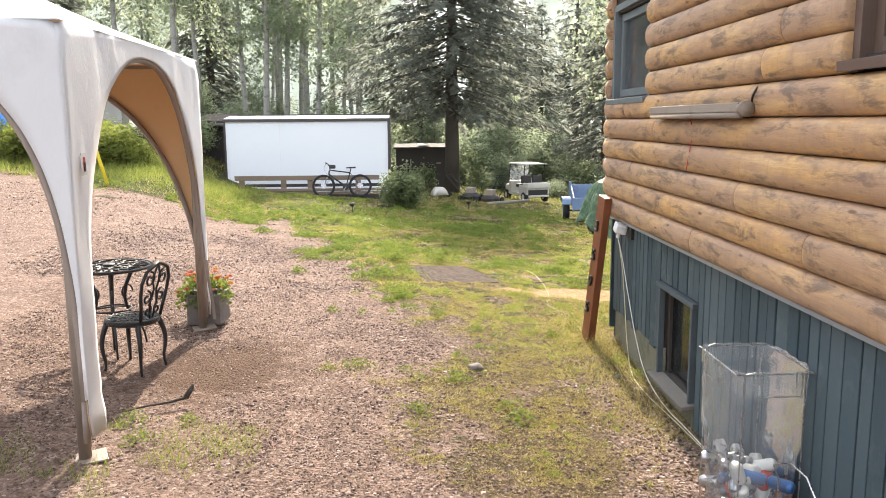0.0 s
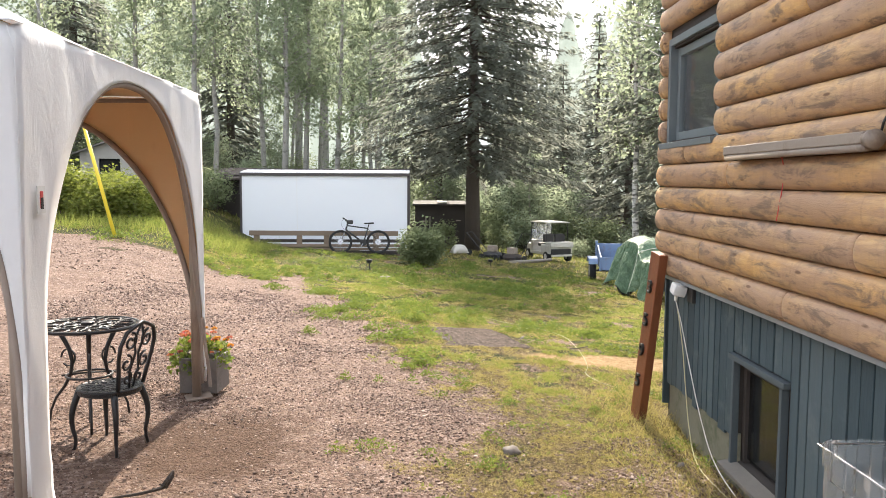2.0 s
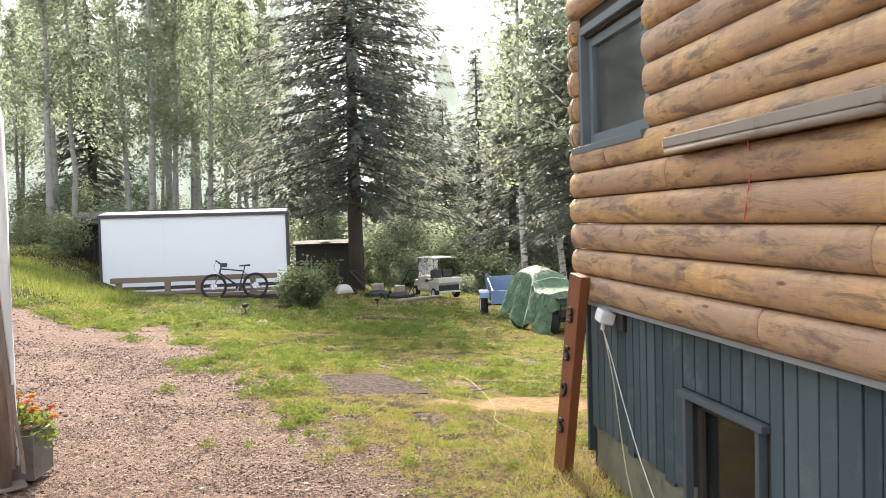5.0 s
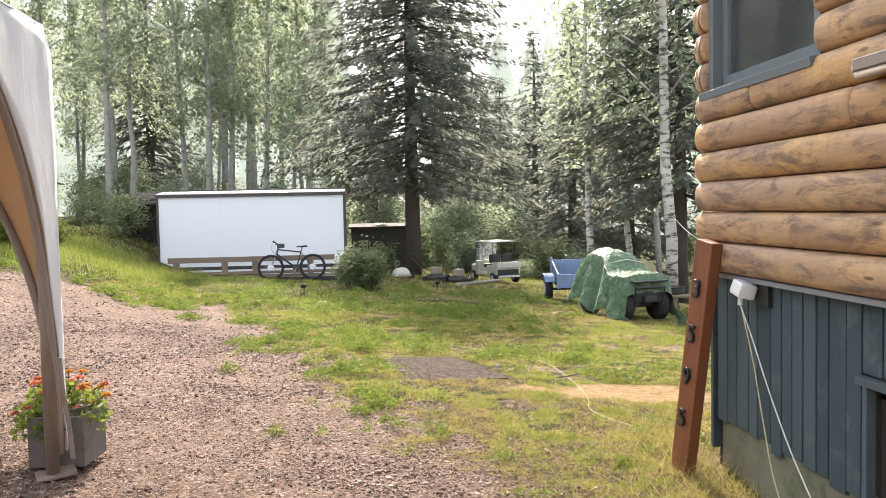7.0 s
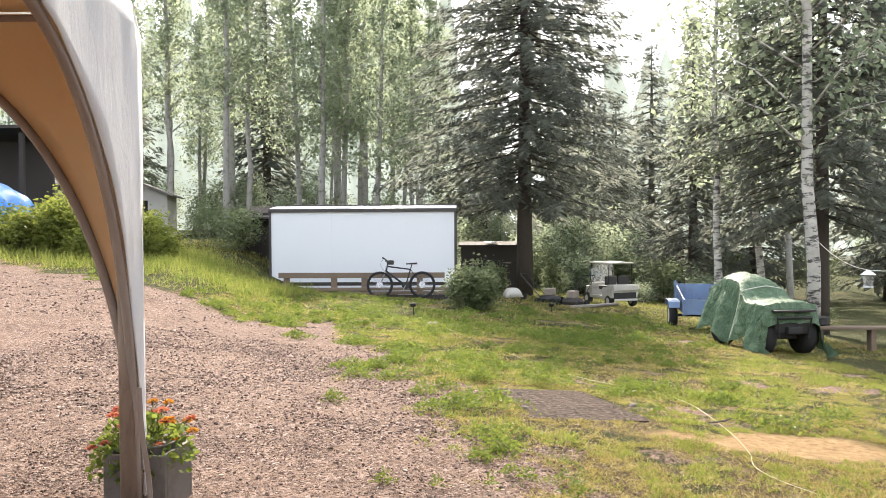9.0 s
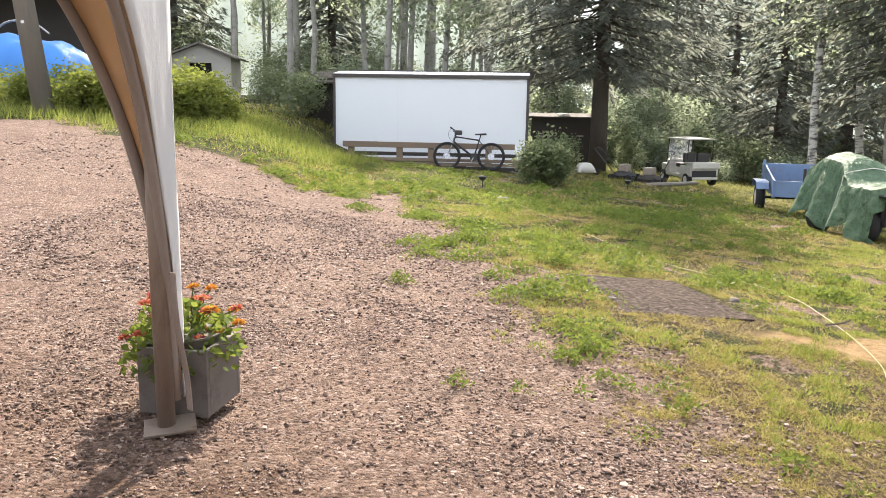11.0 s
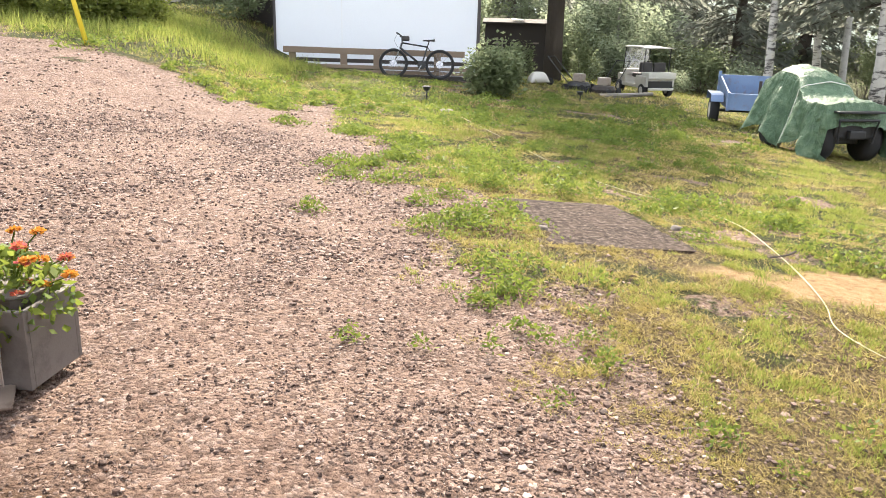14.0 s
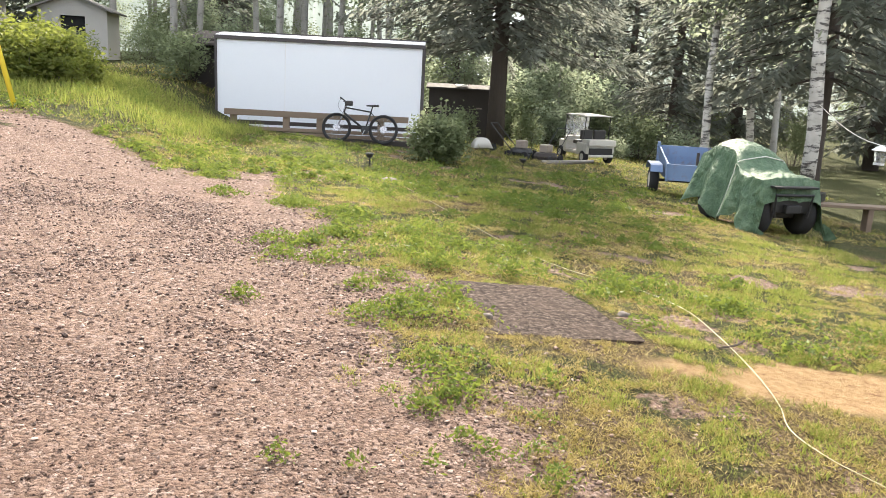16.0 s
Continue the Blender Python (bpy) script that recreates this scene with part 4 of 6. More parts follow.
def build_fixture():
    f = thing("tube_light", pose(1.765, 4.97, 1.525), "long weathered white tube light fixed to the log wall", "lamp")
    part("housing", B((0.0, 0.0, 0.02, 0.07, 1.58, 0.05), (0.02, 0.0, -0.015, 0.045, 1.56, 0.03), bevel=0.006), M["fixture"], f)
    part("tube", tube([(-0.015, -0.78, -0.02), (-0.015, 0.78, -0.02)], 0.019, 12), M["fixture"], f, "dull lamp tube", True)
    part("end_cap", tube([(-0.002, -0.83, 0.012), (-0.002, -0.775, 0.012)], 0.04, 14), M["fixture"], f, smooth=True)
    part("end_cap", tube([(-0.002, 0.775, 0.005), (-0.002, 0.80, 0.005)], 0.03, 14), M["fixture"], f, smooth=True)
    for y in (-0.55, 0.55):
        part("bracket", B((0.055, y, 0.0, 0.06, 0.04, 0.05), bevel=0.003), M["fixture"], f)
    part("pull_cord", tube(smooth_line([(0.02, 0.1, -0.03), (0.045, 0.12, -0.1), (0.04, 0.12, -0.2), (0.02, 0.13, -0.37)], 5), 0.003, 5), M["red"], f, "red pull cord")
    part("cable", tube(smooth_line([(0.03, -0.8, 0.03), (0.02, -0.84, 0.08), (0.05, -0.82, 0.12)], 5), 0.006, 6), M["black_paint"], f)


build_fixture()


# ---- wire stand with a clear bag of empty cans ----
def build_bag_stand():
    x0, x1, y0, y1, zt = 1.53, 1.90, 3.55, 4.04, 0.30
    zb = ground_z(1.7, 3.8) + 0.012
    xc, yc = (x0 + x1) / 2, (y0 + y1) / 2
    s = thing("recycling_stand", pose(xc, yc, zb), "wire stand holding a clear bag of empty cans against the house", "recycling bin")
    w, d, h = (x1 - x0) / 2, (y1 - y0) / 2, zt - zb
    part("top_hoop", tube([(-w, -d, h), (w, -d, h), (w, d, h), (-w, d, h)], 0.004, 6, None, True), M["steel"], s)
    part("base_hoop", tube([(-w, -d, 0.01), (w, -d, 0.01), (w, d, 0.01), (-w, d, 0.01)], 0.004, 6, None, True), M["steel"], s)
    for sx, sy in ((-1, -1), (1, -1), (1, 1), (-1, 1)):
        part("upright", tube([(sx * w * 0.8, sy * d, 0.01), (sx * w * 0.8, sy * d, h), (sx * w * 0.55, sy * d * 1.02, h + 0.012), (sx * w * 0.55, sy * d * 1.02, h - 0.07)], 0.0035, 6), M["steel"], s)
    part("clip", tube([(-w * 1.02, -d * 0.2, h + 0.012), (-w * 1.02, -d * 0.2, h - 0.11), (-w * 1.02, d * 0.5, h - 0.11), (-w * 1.02, d * 0.5, h + 0.01)], 0.0035, 6), M["steel"], s)
    part("clip", tube([(-w * 0.4, -d * 1.02, h + 0.012), (-w * 0.4, -d * 1.02, h - 0.11), (w * 0.7, -d * 1.02, h - 0.11), (w * 0.7, -d * 1.02, h + 0.01)], 0.0035, 6), M["steel"], s)

    def bag(u, v):
        a = u * math.tau
        c, q = math.cos(a), math.sin(a)
        p = 5 if v > 0.5 else 3.2
        r = (abs(c) ** p + abs(q) ** p) ** (-1 / p)
        k = 1.0 + 0.07 * math.sin(v * 3.1) * noise.noise(Vector((c * 2, q * 2, v * 3))) - 0.12 * (1 - v) ** 2
        wv = 0.012 * noise.noise(Vector((c * 5, q * 5, v * 7 + 3)))
        return Vector((w * 1.04 * r * c * k + wv, d * 1.03 * r * q * k + wv, 0.03 + (h - 0.015) * v + 0.006 * math.sin(a * 9) * v))
    part("bag", sheet(bag, 64, 22), M["bag"], s, "clear plastic bag", True)
    part("folded_rim", sheet(lambda u, v: Vector((bag(u, 1.0).x * 1.03, bag(u, 1.0).y * 1.03, h + 0.012 - (0.1 + 0.05 * noise.noise(Vector((math.cos(u * math.tau) * 2, math.sin(u * math.tau) * 2, 0.3)))) * v)), 64, 3), M["bag"], s, "folded-over edge of the bag", True)
    rng = random.Random(3)
    tones = [M["steel"], M["red"], M["plastic_white"], M["steel"], M["can_blue"], M["steel"], M["plastic_white"]]
    can = lathe([(0.024, 0), (0.032, 0.008), (0.033, 0.012), (0.033, 0.108), (0.026, 0.12), (0.026, 0.122)], 12)
    base = mesh_of(can, "can", M["steel"], True)
    cans = {}
    for k, mt in enumerate(tones):
        me = base.copy()
        me.materials.clear()
        me.materials.append(mt)
        cans[k] = me
    for k in range(64):
        ob = part("can", cans[k % 7], None, s)
        ob.matrix_local = pose(rng.uniform(-w * 0.55, w * 0.5), rng.uniform(-d * 0.6, d * 0.6), 0.06 + 0.26 * (k / 64) + rng.uniform(0, 0.04), rng.uniform(0, 180), rng.uniform(0, 180), rng.uniform(0, 360))


M["can_blue"] = worn("blue_can", (0.05, 0.13, 0.36), (0.08, 0.2, 0.45), 20, 0.35, 0.05, metal=0.5)
build_bag_stand()
wr = thing("wire_rack", pose(1.66, 3.14, ground_z(1.66, 3.14) + 0.01), "small bent wire rack beside the bag stand", "wire rack")
part("frame", tube([(0, 0.2, 0), (0, 0.2, 0.42), (-0.03, 0.2, 0.5), (0.05, 0.2, 0.5), (0.05, 0.05, 0.5), (0, -0.2, 0.44), (0, -0.2, 0)], 0.004, 6), M["steel"], wr)


# ---- flat slab, stones, stick, hose ----
def build_slab():
    pts = [(-0.18, 11.15), (0.77, 11.31), (1.16, 10.03), (0.10, 9.85)]
    rng = random.Random(2)
    out = []
    for i in range(4):
        a, b = pts[i], pts[(i + 1) % 4]
        for k in range(9):
            f = k / 9
            out.append((a[0] + (b[0] - a[0]) * f + rng.uniform(-0.014, 0.014), a[1] + (b[1] - a[1]) * f + rng.uniform(-0.014, 0.014)))
    bm = bmesh.new()
    top = [bm.verts.new((x, y, ground_z(x, y) + 0.004)) for x, y in out]
    f = bm.faces.new(top)
    ext = bmesh.ops.extrude_face_region(bm, geom=[f])
    for v in ext["geom"]:
        if isinstance(v, bmesh.types.BMVert):
            v.co.z -= 0.07
    tagged(part("flat_slab", bm, M["slab"]), "worn dark slab lying flush in the grass", "slab")


build_slab()


def stone(name, x, y, r, seed, label, flat=0.6):
    bm = bmesh.new()
    bmesh.ops.create_icosphere(bm, subdivisions=3, radius=r)
    for v in bm.verts:
        v.co *= 1 + 0.28 * noise.noise(v.co / r * 1.1 + Vector((seed, 0, 0))) + 0.08 * noise.noise(v.co / r * 3 + Vector((0, seed, 0)))
        v.co.z *= flat
    ob = part(name, bm, M["rock"], None, "", True)
    ob.location = (x, y, ground_z(x, y) + r * flat * 0.45)
    tagged(ob, label, "stone")


stone("stone", 0.53, 6.32, 0.062, 3, "fist-sized grey stone in the grass")
stone("stone", 1.70, 6.25, 0.035, 5, "small grey stone by the house wall")
stone("stone", -0.95, 17.2, 0.13, 8, "flat pale stone in the lawn", 0.3)
stone("stone", 1.12, 10.62, 0.045, 9, "small pale stone by the slab")
stone("stone", 0.13, 10.2, 0.04, 12, "small pale stone at the slab edge")


def build_stick():
    pts = [(-1.86, 5.02), (-1.74, 5.12), (-1.62, 5.17), (-1.52, 5.25)]
    ps = smooth_line([(x, y, ground_z(x, y) + 0.03 + 0.01 * k) for k, (x, y) in enumerate(pts)], 6)
    n = len(ps)
    bm = tube(ps, [0.005 + 0.006 * k / n for k in range(n)], 7)
    tube([ps[-1], ps[-1] + Vector((0.03, 0.04, 0.05)), ps[-1] + Vector((0.045, 0.03, 0.085))], [0.02, 0.018, 0.006], 7, bm)
    tagged(part("dead_branch", bm, M["bark"], None, smooth=True), "short dead branch lying on the gravel", "branch")
    ps = smooth_line([(x, y, ground_z(x, y) + 0.03) for x, y in ((1.58, 9.98), (1.72, 10.08), (1.83, 10.22))], 4)
    tagged(part("twig", tube(ps, 0.007, 6), M["bark"]), "broken twig on the sandy patch", "twig")


build_stick()
hose_pts = [(2.05, 7.75), (1.73, 8.32), (1.6, 8.55), (1.54, 8.83), (1.62, 9.17), (1.67, 9.66), (1.69, 10.31), (1.66, 11.0), (1.38, 11.6), (0.95, 12.0), (0.5, 12.9), (-0.09, 14.74), (-0.6, 16.4), (-1.06, 18.0)]
tagged(part("garden_line", tube(smooth_line([(x, y, ground_z(x, y) + 0.016) for x, y in hose_pts], 10), 0.0026, 6), M["hose"], None, smooth=True), "thin pale yellow hose snaking over the grass", "hose")

# ---- lumber rack and bicycle in front of the box body ----
def build_lumber():
    r = thing("lumber_rack", pose(-3.1, 24.5, 0, 0, 0, 0.4), "low rack of weathered planks in front of the white box", "lumber rack")
    part("top_plank", B((-1.75, -0.02, -0.20, 0.9, 0.05, 0.14), (0.0, 0.0, -0.205, 4.3, 0.05, 0.14), bevel=0.006), M["lumber"], r)
    part("middle_plank", B((0.15, 0.04, -0.43, 4.1, 0.05, 0.09), bevel=0.006), M["dark_wood"], r)
    for z, dx in ((-0.56, 0.15), (-0.66, 0.3)):
        part("lower_plank", B((dx, -0.06, z, 4.3, 0.12, 0.075), bevel=0.006), M["lumber"], r)
    for x in (-2.0, -0.75, 0.05, 1.5):
        part("post", B((x, 0.05, -0.5, 0.16, 0.09, 0.62), bevel=0.006), M["lumber"], r)
    part("sill_beam", B((0.2, -0.1, -0.76, 4.4, 0.2, 0.1), bevel=0.008), M["dark_wood"], r)


def build_bicycle():
    x, y = -2.06, 24.1
    zg = ground_z(-2.06, 24.1)
    b = thing("bicycle", pose(x, y, zg + 0.0, -9, 0, 0), "dark mountain bicycle leaning on the lumber rack", "bicycle")
    R = 0.345

    def wheel(cx):
        w = part("wheel", tube([(cx + (R - 0.027) * math.cos(k * math.tau / 36), 0, R + (R - 0.027) * math.sin(k * math.tau / 36)) for k in range(36)], 0.027, 7, None, True), M["rubber"], b, "black knobbly tyre", True)
        part("rim", tube([(cx + (R - 0.06) * math.cos(k * math.tau / 36), 0, R + (R - 0.06) * math.sin(k * math.tau / 36)) for k in range(36)], 0.012, 6, None, True), M["black_paint"], w)
        bm = bmesh.new()
        for k in range(16):
            a = k * math.tau / 16
            tube([(cx, 0.02 * (-1) ** k, R), (cx + (R - 0.06) * math.cos(a), 0, R + (R - 0.06) * math.sin(a))], 0.0028, 4, bm)
        part("spokes", bm, M["steel"], w)
        part("hub", tube([(cx, -0.05, R), (cx, 0.05, R)], 0.028, 10), M["steel"], w)
        part("brake_disc", tube([(cx, -0.035, R), (cx, -0.031, R)], 0.085, 18), M["steel"], w)
    wheel(-0.545)
    wheel(0.545)
    bb, st, hd, hd2 = (0.12, 0, 0.32), (0.24, 0, 0.74), (-0.36, 0, 0.82), (-0.39, 0, 0.70)
    fr = part("frame", tube([hd, st], 0.018, 8), M["black_paint"], b, "dark grey frame", True)
    for p, q, t in ((hd2, bb, 0.025), (bb, st, 0.018), (bb, (0.545, 0.03, R), 0.011), (st, (0.545, 0.03, R), 0.009), (hd, hd2, 0.024)):
        part("frame_tube", tube([p, q], t, 8), M["black_paint"], fr, smooth=True)
    part("fork", tube([(-0.36, 0, 0.86), (-0.42, 0.0, 0.64), (-0.545, 0.05, R)], [0.02, 0.022, 0.014], 8), M["steel"], b, smooth=True)
    part("seat_post", tube([st, (0.28, 0, 0.88)], 0.014, 8), M["black_paint"], b)
    part("saddle", sheet(lambda u, v: Vector((0.13 + 0.28 * u, (v - 0.5) * (0.04 + 0.11 * u ** 1.5), 0.90 + 0.02 * u - 0.06 * (v - 0.5) ** 2)), 8, 6, 0.03), M["seat_black"], b, smooth=True)
    hb = part("handlebar", tube([(-0.44, -0.34, 1.0), (-0.37, -0.12, 0.97), (-0.36, 0, 0.96), (-0.37, 0.12, 0.97), (-0.44, 0.34, 1.0)], 0.015, 8), M["black_paint"], b, smooth=True)
    part("stem", tube([(-0.35, 0, 0.84), (-0.36, 0, 0.96)], 0.02, 8), M["black_paint"], hb)
    part("grip", tube([(-0.44, -0.35, 1.0), (-0.415, -0.24, 0.99)], 0.02, 8), M["rubber"], hb)
    part("grip", tube([(-0.44, 0.35, 1.0), (-0.415, 0.24, 0.99)], 0.02, 8), M["rubber"], hb)
    part("bar_bag", B((-0.27, 0, 0.92, 0.17, 0.12, 0.11), bevel=0.03), M["seat_black"], b, "small black bag")
    ck = part("crank", tube([(0.12, -0.05, 0.32), (0.12, -0.045, 0.32)], 0.095, 18), M["black_paint"], b)
    part("pedal", tube([(0.12, -0.07, 0.32), (0.05, -0.075, 0.18)], 0.011, 6), M["steel"], ck)
    part("pedal", tube([(0.12, 0.07, 0.32), (0.19, 0.075, 0.46)], 0.011, 6), M["steel"], ck)
    part("brake_cable", tube(smooth_line([(-0.43, -0.25, 1.0), (-0.52, -0.1, 0.86), (-0.44, -0.02, 0.7)], 6), 0.004, 5), M["black_paint"], b)


build_lumber()
build_bicycle()


# ---- small solar stake lamps ----
def solar(x, y, label):
    s = thing("solar_lamp", pose(x, y, ground_z(x, y)), label, "lamp", "solar stake lamps")
    part("stake", tube([(0, 0, 0), (0.01, 0, 0.16)], 0.012, 6), M["black_paint"], s)
    part("head", lathe([(0.03, 0.15), (0.055, 0.17), (0.06, 0.2), (0.085, 0.215), (0.085, 0.225)], 12), M["black_paint"], s)
    part("panel", B((0, 0, 0.232, 0.08, 0.08, 0.008)), M["windshield"], s)


solar(-1.40, 19.1, "small black solar stake lamp in the lawn")
solar(1.62, 22.5, "small black solar stake lamp in the lawn")


# ---- sheds ----
def build_dark_shed():
    s = thing("dark_shed", pose(0.55, 34.2, ground_z(0.5, 34.2)), "low black shed under the spruce", "shed")
    part("wall", B((0, 0, 0.8, 2.3, 1.6, 1.66)), M["dark_wood"], s)
    part("roof", B((0, 0, 1.66, 2.5, 1.9, 0.07, 3, 0, 0), bevel=0.01), M["dark_wood"], s)
    part("roof_sheet", B((-0.05, -0.55, 1.74, 0.36, 0.5, 0.02, 3, 0, 12)), M["roof_white"], s, "pale scrap sheet on the roof")
    part("hinge", B((-0.75, -0.815, 0.95, 0.22, 0.02, 0.05), bevel=0.004), M["fixture"], s)
    part("hinge", B((0.6, -0.815, 0.98, 0.2, 0.02, 0.05), bevel=0.004), M["fixture"], s)
    part("rack", B((-0.72, -0.83, 0.75, 0.06, 0.04, 0.8), (-0.55, -0.83, 0.75, 0.05, 0.04, 0.8), bevel=0.004), M["pole_wood"], s)


def build_gable_shed(x, y, w, d, h, zb, rz, label):
    s = thing("garden_shed", pose(x, y, zb, 0, 0, rz), label, "shed", "garden sheds")
    part("front_wall", B((-w * 0.34, -d / 2, h / 2, w * 0.32, 0.08, h), (w * 0.34, -d / 2, h / 2, w * 0.32, 0.08, h), (0, -d / 2, h * 0.92, w * 0.36, 0.08, h * 0.16)), M["shed_paint"], s)
    part("wall", B((-w / 2 + 0.04, 0, h / 2, 0.08, d - 0.1, h), (w / 2 - 0.04, 0, h / 2, 0.08, d - 0.1, h), (0, d / 2, h / 2, w, 0.08, h)), M["shed_paint"], s)
    g = bmesh.new()
    for yy in (-d / 2 - 0.035, -d / 2 + 0.035):
        g.faces.new([g.verts.new(v) for v in ((-w / 2, yy, h), (w / 2, yy, h), (0, yy, h + w * 0.2))])
    part("gable", g, M["shed_paint"], s)
    for sx in (-1, 1):
        part("roof", sheet(lambda u, v: (sx * (w * 0.62) * u, -d / 2 - 0.3 + (d + 0.6) * v, h + w * 0.215 - (w * 0.25) * u), 2, 2, 0.06), M["shingle"], s)
    # near-black sheet set in the doorway in place of interior shade
    part("doorway", B((0, -d / 2 + 0.12, h * 0.42, w * 0.36, 0.03, h * 0.84)), M["dark"], s, "black sheet painting the shade in the open doorway")


build_dark_shed()
build_gable_shed(-13.6, 36.0, 2.3, 2.4, 1.75, 0.72, 12, "small pale garden shed with gabled shingle roof")
build_gable_shed(-17.4, 34.5, 2.6, 2.6, 1.9, 0.9, 8, "pale garden shed behind the bushes")
lean = thing("lean_to", pose(-6.75, 28.9, ground_z(-6.3, 28.6) - 0.2), "old grey lean-to with shingled roof beside the box", "shed")
part("wall", B((0, 0, 1.0, 1.1, 1.4, 1.5)), M["dark_wood"], lean)
part("roof", B((0.0, -0.1, 1.78, 1.2, 1.8, 0.07, 12, 0, 0), bevel=0.008), M["bark"], lean)


# ---- utility pole, guy-wire guard, blue tarp heap ----
def build_pole():
    x, y = -9.82, 19.0
    p = thing("utility_pole", pose(x, y, ground_z(x, y) - 0.05, 0, -7.0, 0), "grey wooden utility pole on the grassy bank", "utility pole")
    part("pole", tube([(0, 0, 0), (0, 0, 4), (0, 0, 9)], [0.2, 0.18, 0.14], 16), M["pole_wood"], p, smooth=True)
    part("tag", B((0.02, -0.186, 1.75, 0.06, 0.01, 0.05)), M["plastic_white"], p)
    a = Vector((-6.15, 16.6, ground_z(-6.15, 16.6)))
    b = Vector((-7.05, 17.25, ground_z(-6.15, 16.6) + 2.55))
    g = thing("guy_wire", Matrix.Translation(a), "guy wire with bright yellow plastic guard", "guy wire")
    d = b - a
    part("guard", tube([(0, 0, 0), tuple(d)], 0.036, 10), M["yellow"], g, smooth=True)
    part("wire", tube([tuple(d), tuple(Vector((-9.95, 19.0, 8.6)) - a)], 0.006, 5), M["steel"], g)


build_pole()


def build_blue_heap():
    x, y = -15.2, 27.2
    h = thing("covered_heap", pose(x, y, ground_z(x, y)), "heap of goods under a bright blue tarp", "tarp heap")
    h.scale = (0.95, 1.0, 1.3)

    def fn(u, v):
        px, py = (u - 0.5) * 3.6, (v - 0.5) * 2.2
        z = 1.5 * max(0.0, 1 - abs(2 * u - 1) ** 4) ** 0.5 * max(0.0, 1 - abs(2 * v - 1) ** 5) ** 0.5
        return Vector((px, py, 0.02 + z * (0.85 + 0.2 * noise.noise(Vector((px, py, 1.0)))) + 0.05 * noise.noise(Vector((px * 4, py * 4, 2)))))
    part("tarp", sheet(fn, 40, 26, 0.004), M["blue_tarp"], h, smooth=True)
    part("frame_hoop", tube(smooth_line([(-1.0, -0.6, 1.3), (-0.5, -0.6, 1.62), (0.3, -0.6, 1.66), (0.9, -0.6, 1.4)], 6), 0.025, 6), M["steel"], h)


build_blue_heap()
dk = thing("dark_shelter", pose(-17.5, 30.5, ground_z(-17.5, 30.5)), "dark open-fronted shelter behind the blue tarp", "shed")
part("wall", B((0, 0.6, 1.7, 5.6, 0.1, 3.4)), M["dark_wood"], dk)
part("roof", B((0, -0.3, 3.45, 6.0, 2.4, 0.1, -6, 0, 0)), M["dark_wood"], dk)
for sx in (-2.7, 2.7):
    part("post", B((sx, -1.2, 1.7, 0.14, 0.14, 3.4)), M["dark_wood"], dk)


# ---- golf cart ----
def build_cart():
    x, y = 4.36, 30.4
    c = thing("golf_cart", pose(x, y, ground_z(x, y) + 0.0, 0, 0, 200), "old cream golf cart with roof and windshield", "golf cart")
    c.scale = (0.84, 0.84, 0.88)
    part("body", B((0, -0.75, 0.50, 1.05, 0.55, 0.36), (0, 0.05, 0.33, 1.1, 1.5, 0.12), (0, 0.75, 0.52, 1.15, 0.75, 0.36), bevel=0.05), M["cart_white"], c, smooth=False)
    part("grille", B((0, -1.035, 0.47, 0.72, 0.03, 0.2), bevel=0.01), M["black_paint"], c, "black front grille")
    part("bumper", B((0, -1.07, 0.3, 1.05, 0.09, 0.1), bevel=0.02), M["black_paint"], c)
    part("dash", B((0, -0.5, 0.74, 1.12, 0.2, 0.2), bevel=0.03), M["cart_white"], c)
    for sx in (-0.27, 0.27):
        s = part("seat", B((sx, 0.25, 0.68, 0.5, 0.45, 0.14), bevel=0.04), M["seat_black"], c)
        part("backrest", B((sx, 0.52, 0.95, 0.48, 0.12, 0.34), bevel=0.04), M["seat_black"], s)
    part("roof", sheet(lambda u, v: Vector(((u - 0.5) * 1.12, -0.62 + 1.5 * v, 1.62 + 0.05 * math.sin(math.pi * u) * math.sin(math.pi * v))), 10, 10, 0.035), M["cart_white"], c, "cream roof panel", True)
    for sx in (-0.5, 0.5):
        part("roof_post", tube([(sx, -0.7, 0.7), (sx, -0.58, 1.62)], 0.018, 7), M["black_paint"], c)
        part("roof_post", tube([(sx, 0.75, 0.6), (sx, 0.82, 1.63)], 0.018, 7), M["black_paint"], c)
    ws = part("windshield", B((-0.02, -0.66, 1.17, 0.98, 0.008, 0.86, 7, 0, 0)), M["windshield"], c, "hazy clear windshield")
    ws.visible_shadow = False
    part("steering_wheel", tube([(-0.27 + 0.16 * math.cos(k * math.tau / 18), -0.27 + 0.08 * math.sin(k * math.tau / 18), 0.98 + 0.14 * math.sin(k * math.tau / 18)) for k in range(18)], 0.014, 6, None, True), M["black_paint"], c)
    part("cargo_box", B((0, 1.0, 0.72, 1.1, 0.5, 0.2), bevel=0.02), M["cart_white"], c)
    part("rear_panel", B((0, 1.14, 0.42, 0.95, 0.04, 0.24), bevel=0.01), M["black_paint"], c, "dark rear panel")
    part("rear_bumper", B((0, 1.2, 0.28, 1.0, 0.07, 0.08), bevel=0.02), M["cart_white"], c)
    for sx in (-0.5, 0.5):
        for yy in (-0.82, 0.85):
            w = part("wheel", lathe([(0.06, -0.09), (0.2, -0.09), (0.225, -0.05), (0.225, 0.05), (0.2, 0.09), (0.06, 0.09)], 20), M["rubber"], c, "black tyre", True)
            w.matrix_local = pose(sx, yy, 0.225, 0, 90, 0)
            part("rim", lathe([(0.05, -0.095), (0.12, -0.094), (0.12, 0.094), (0.05, 0.095)], 14), M["cart_white"], w)


build_cart()


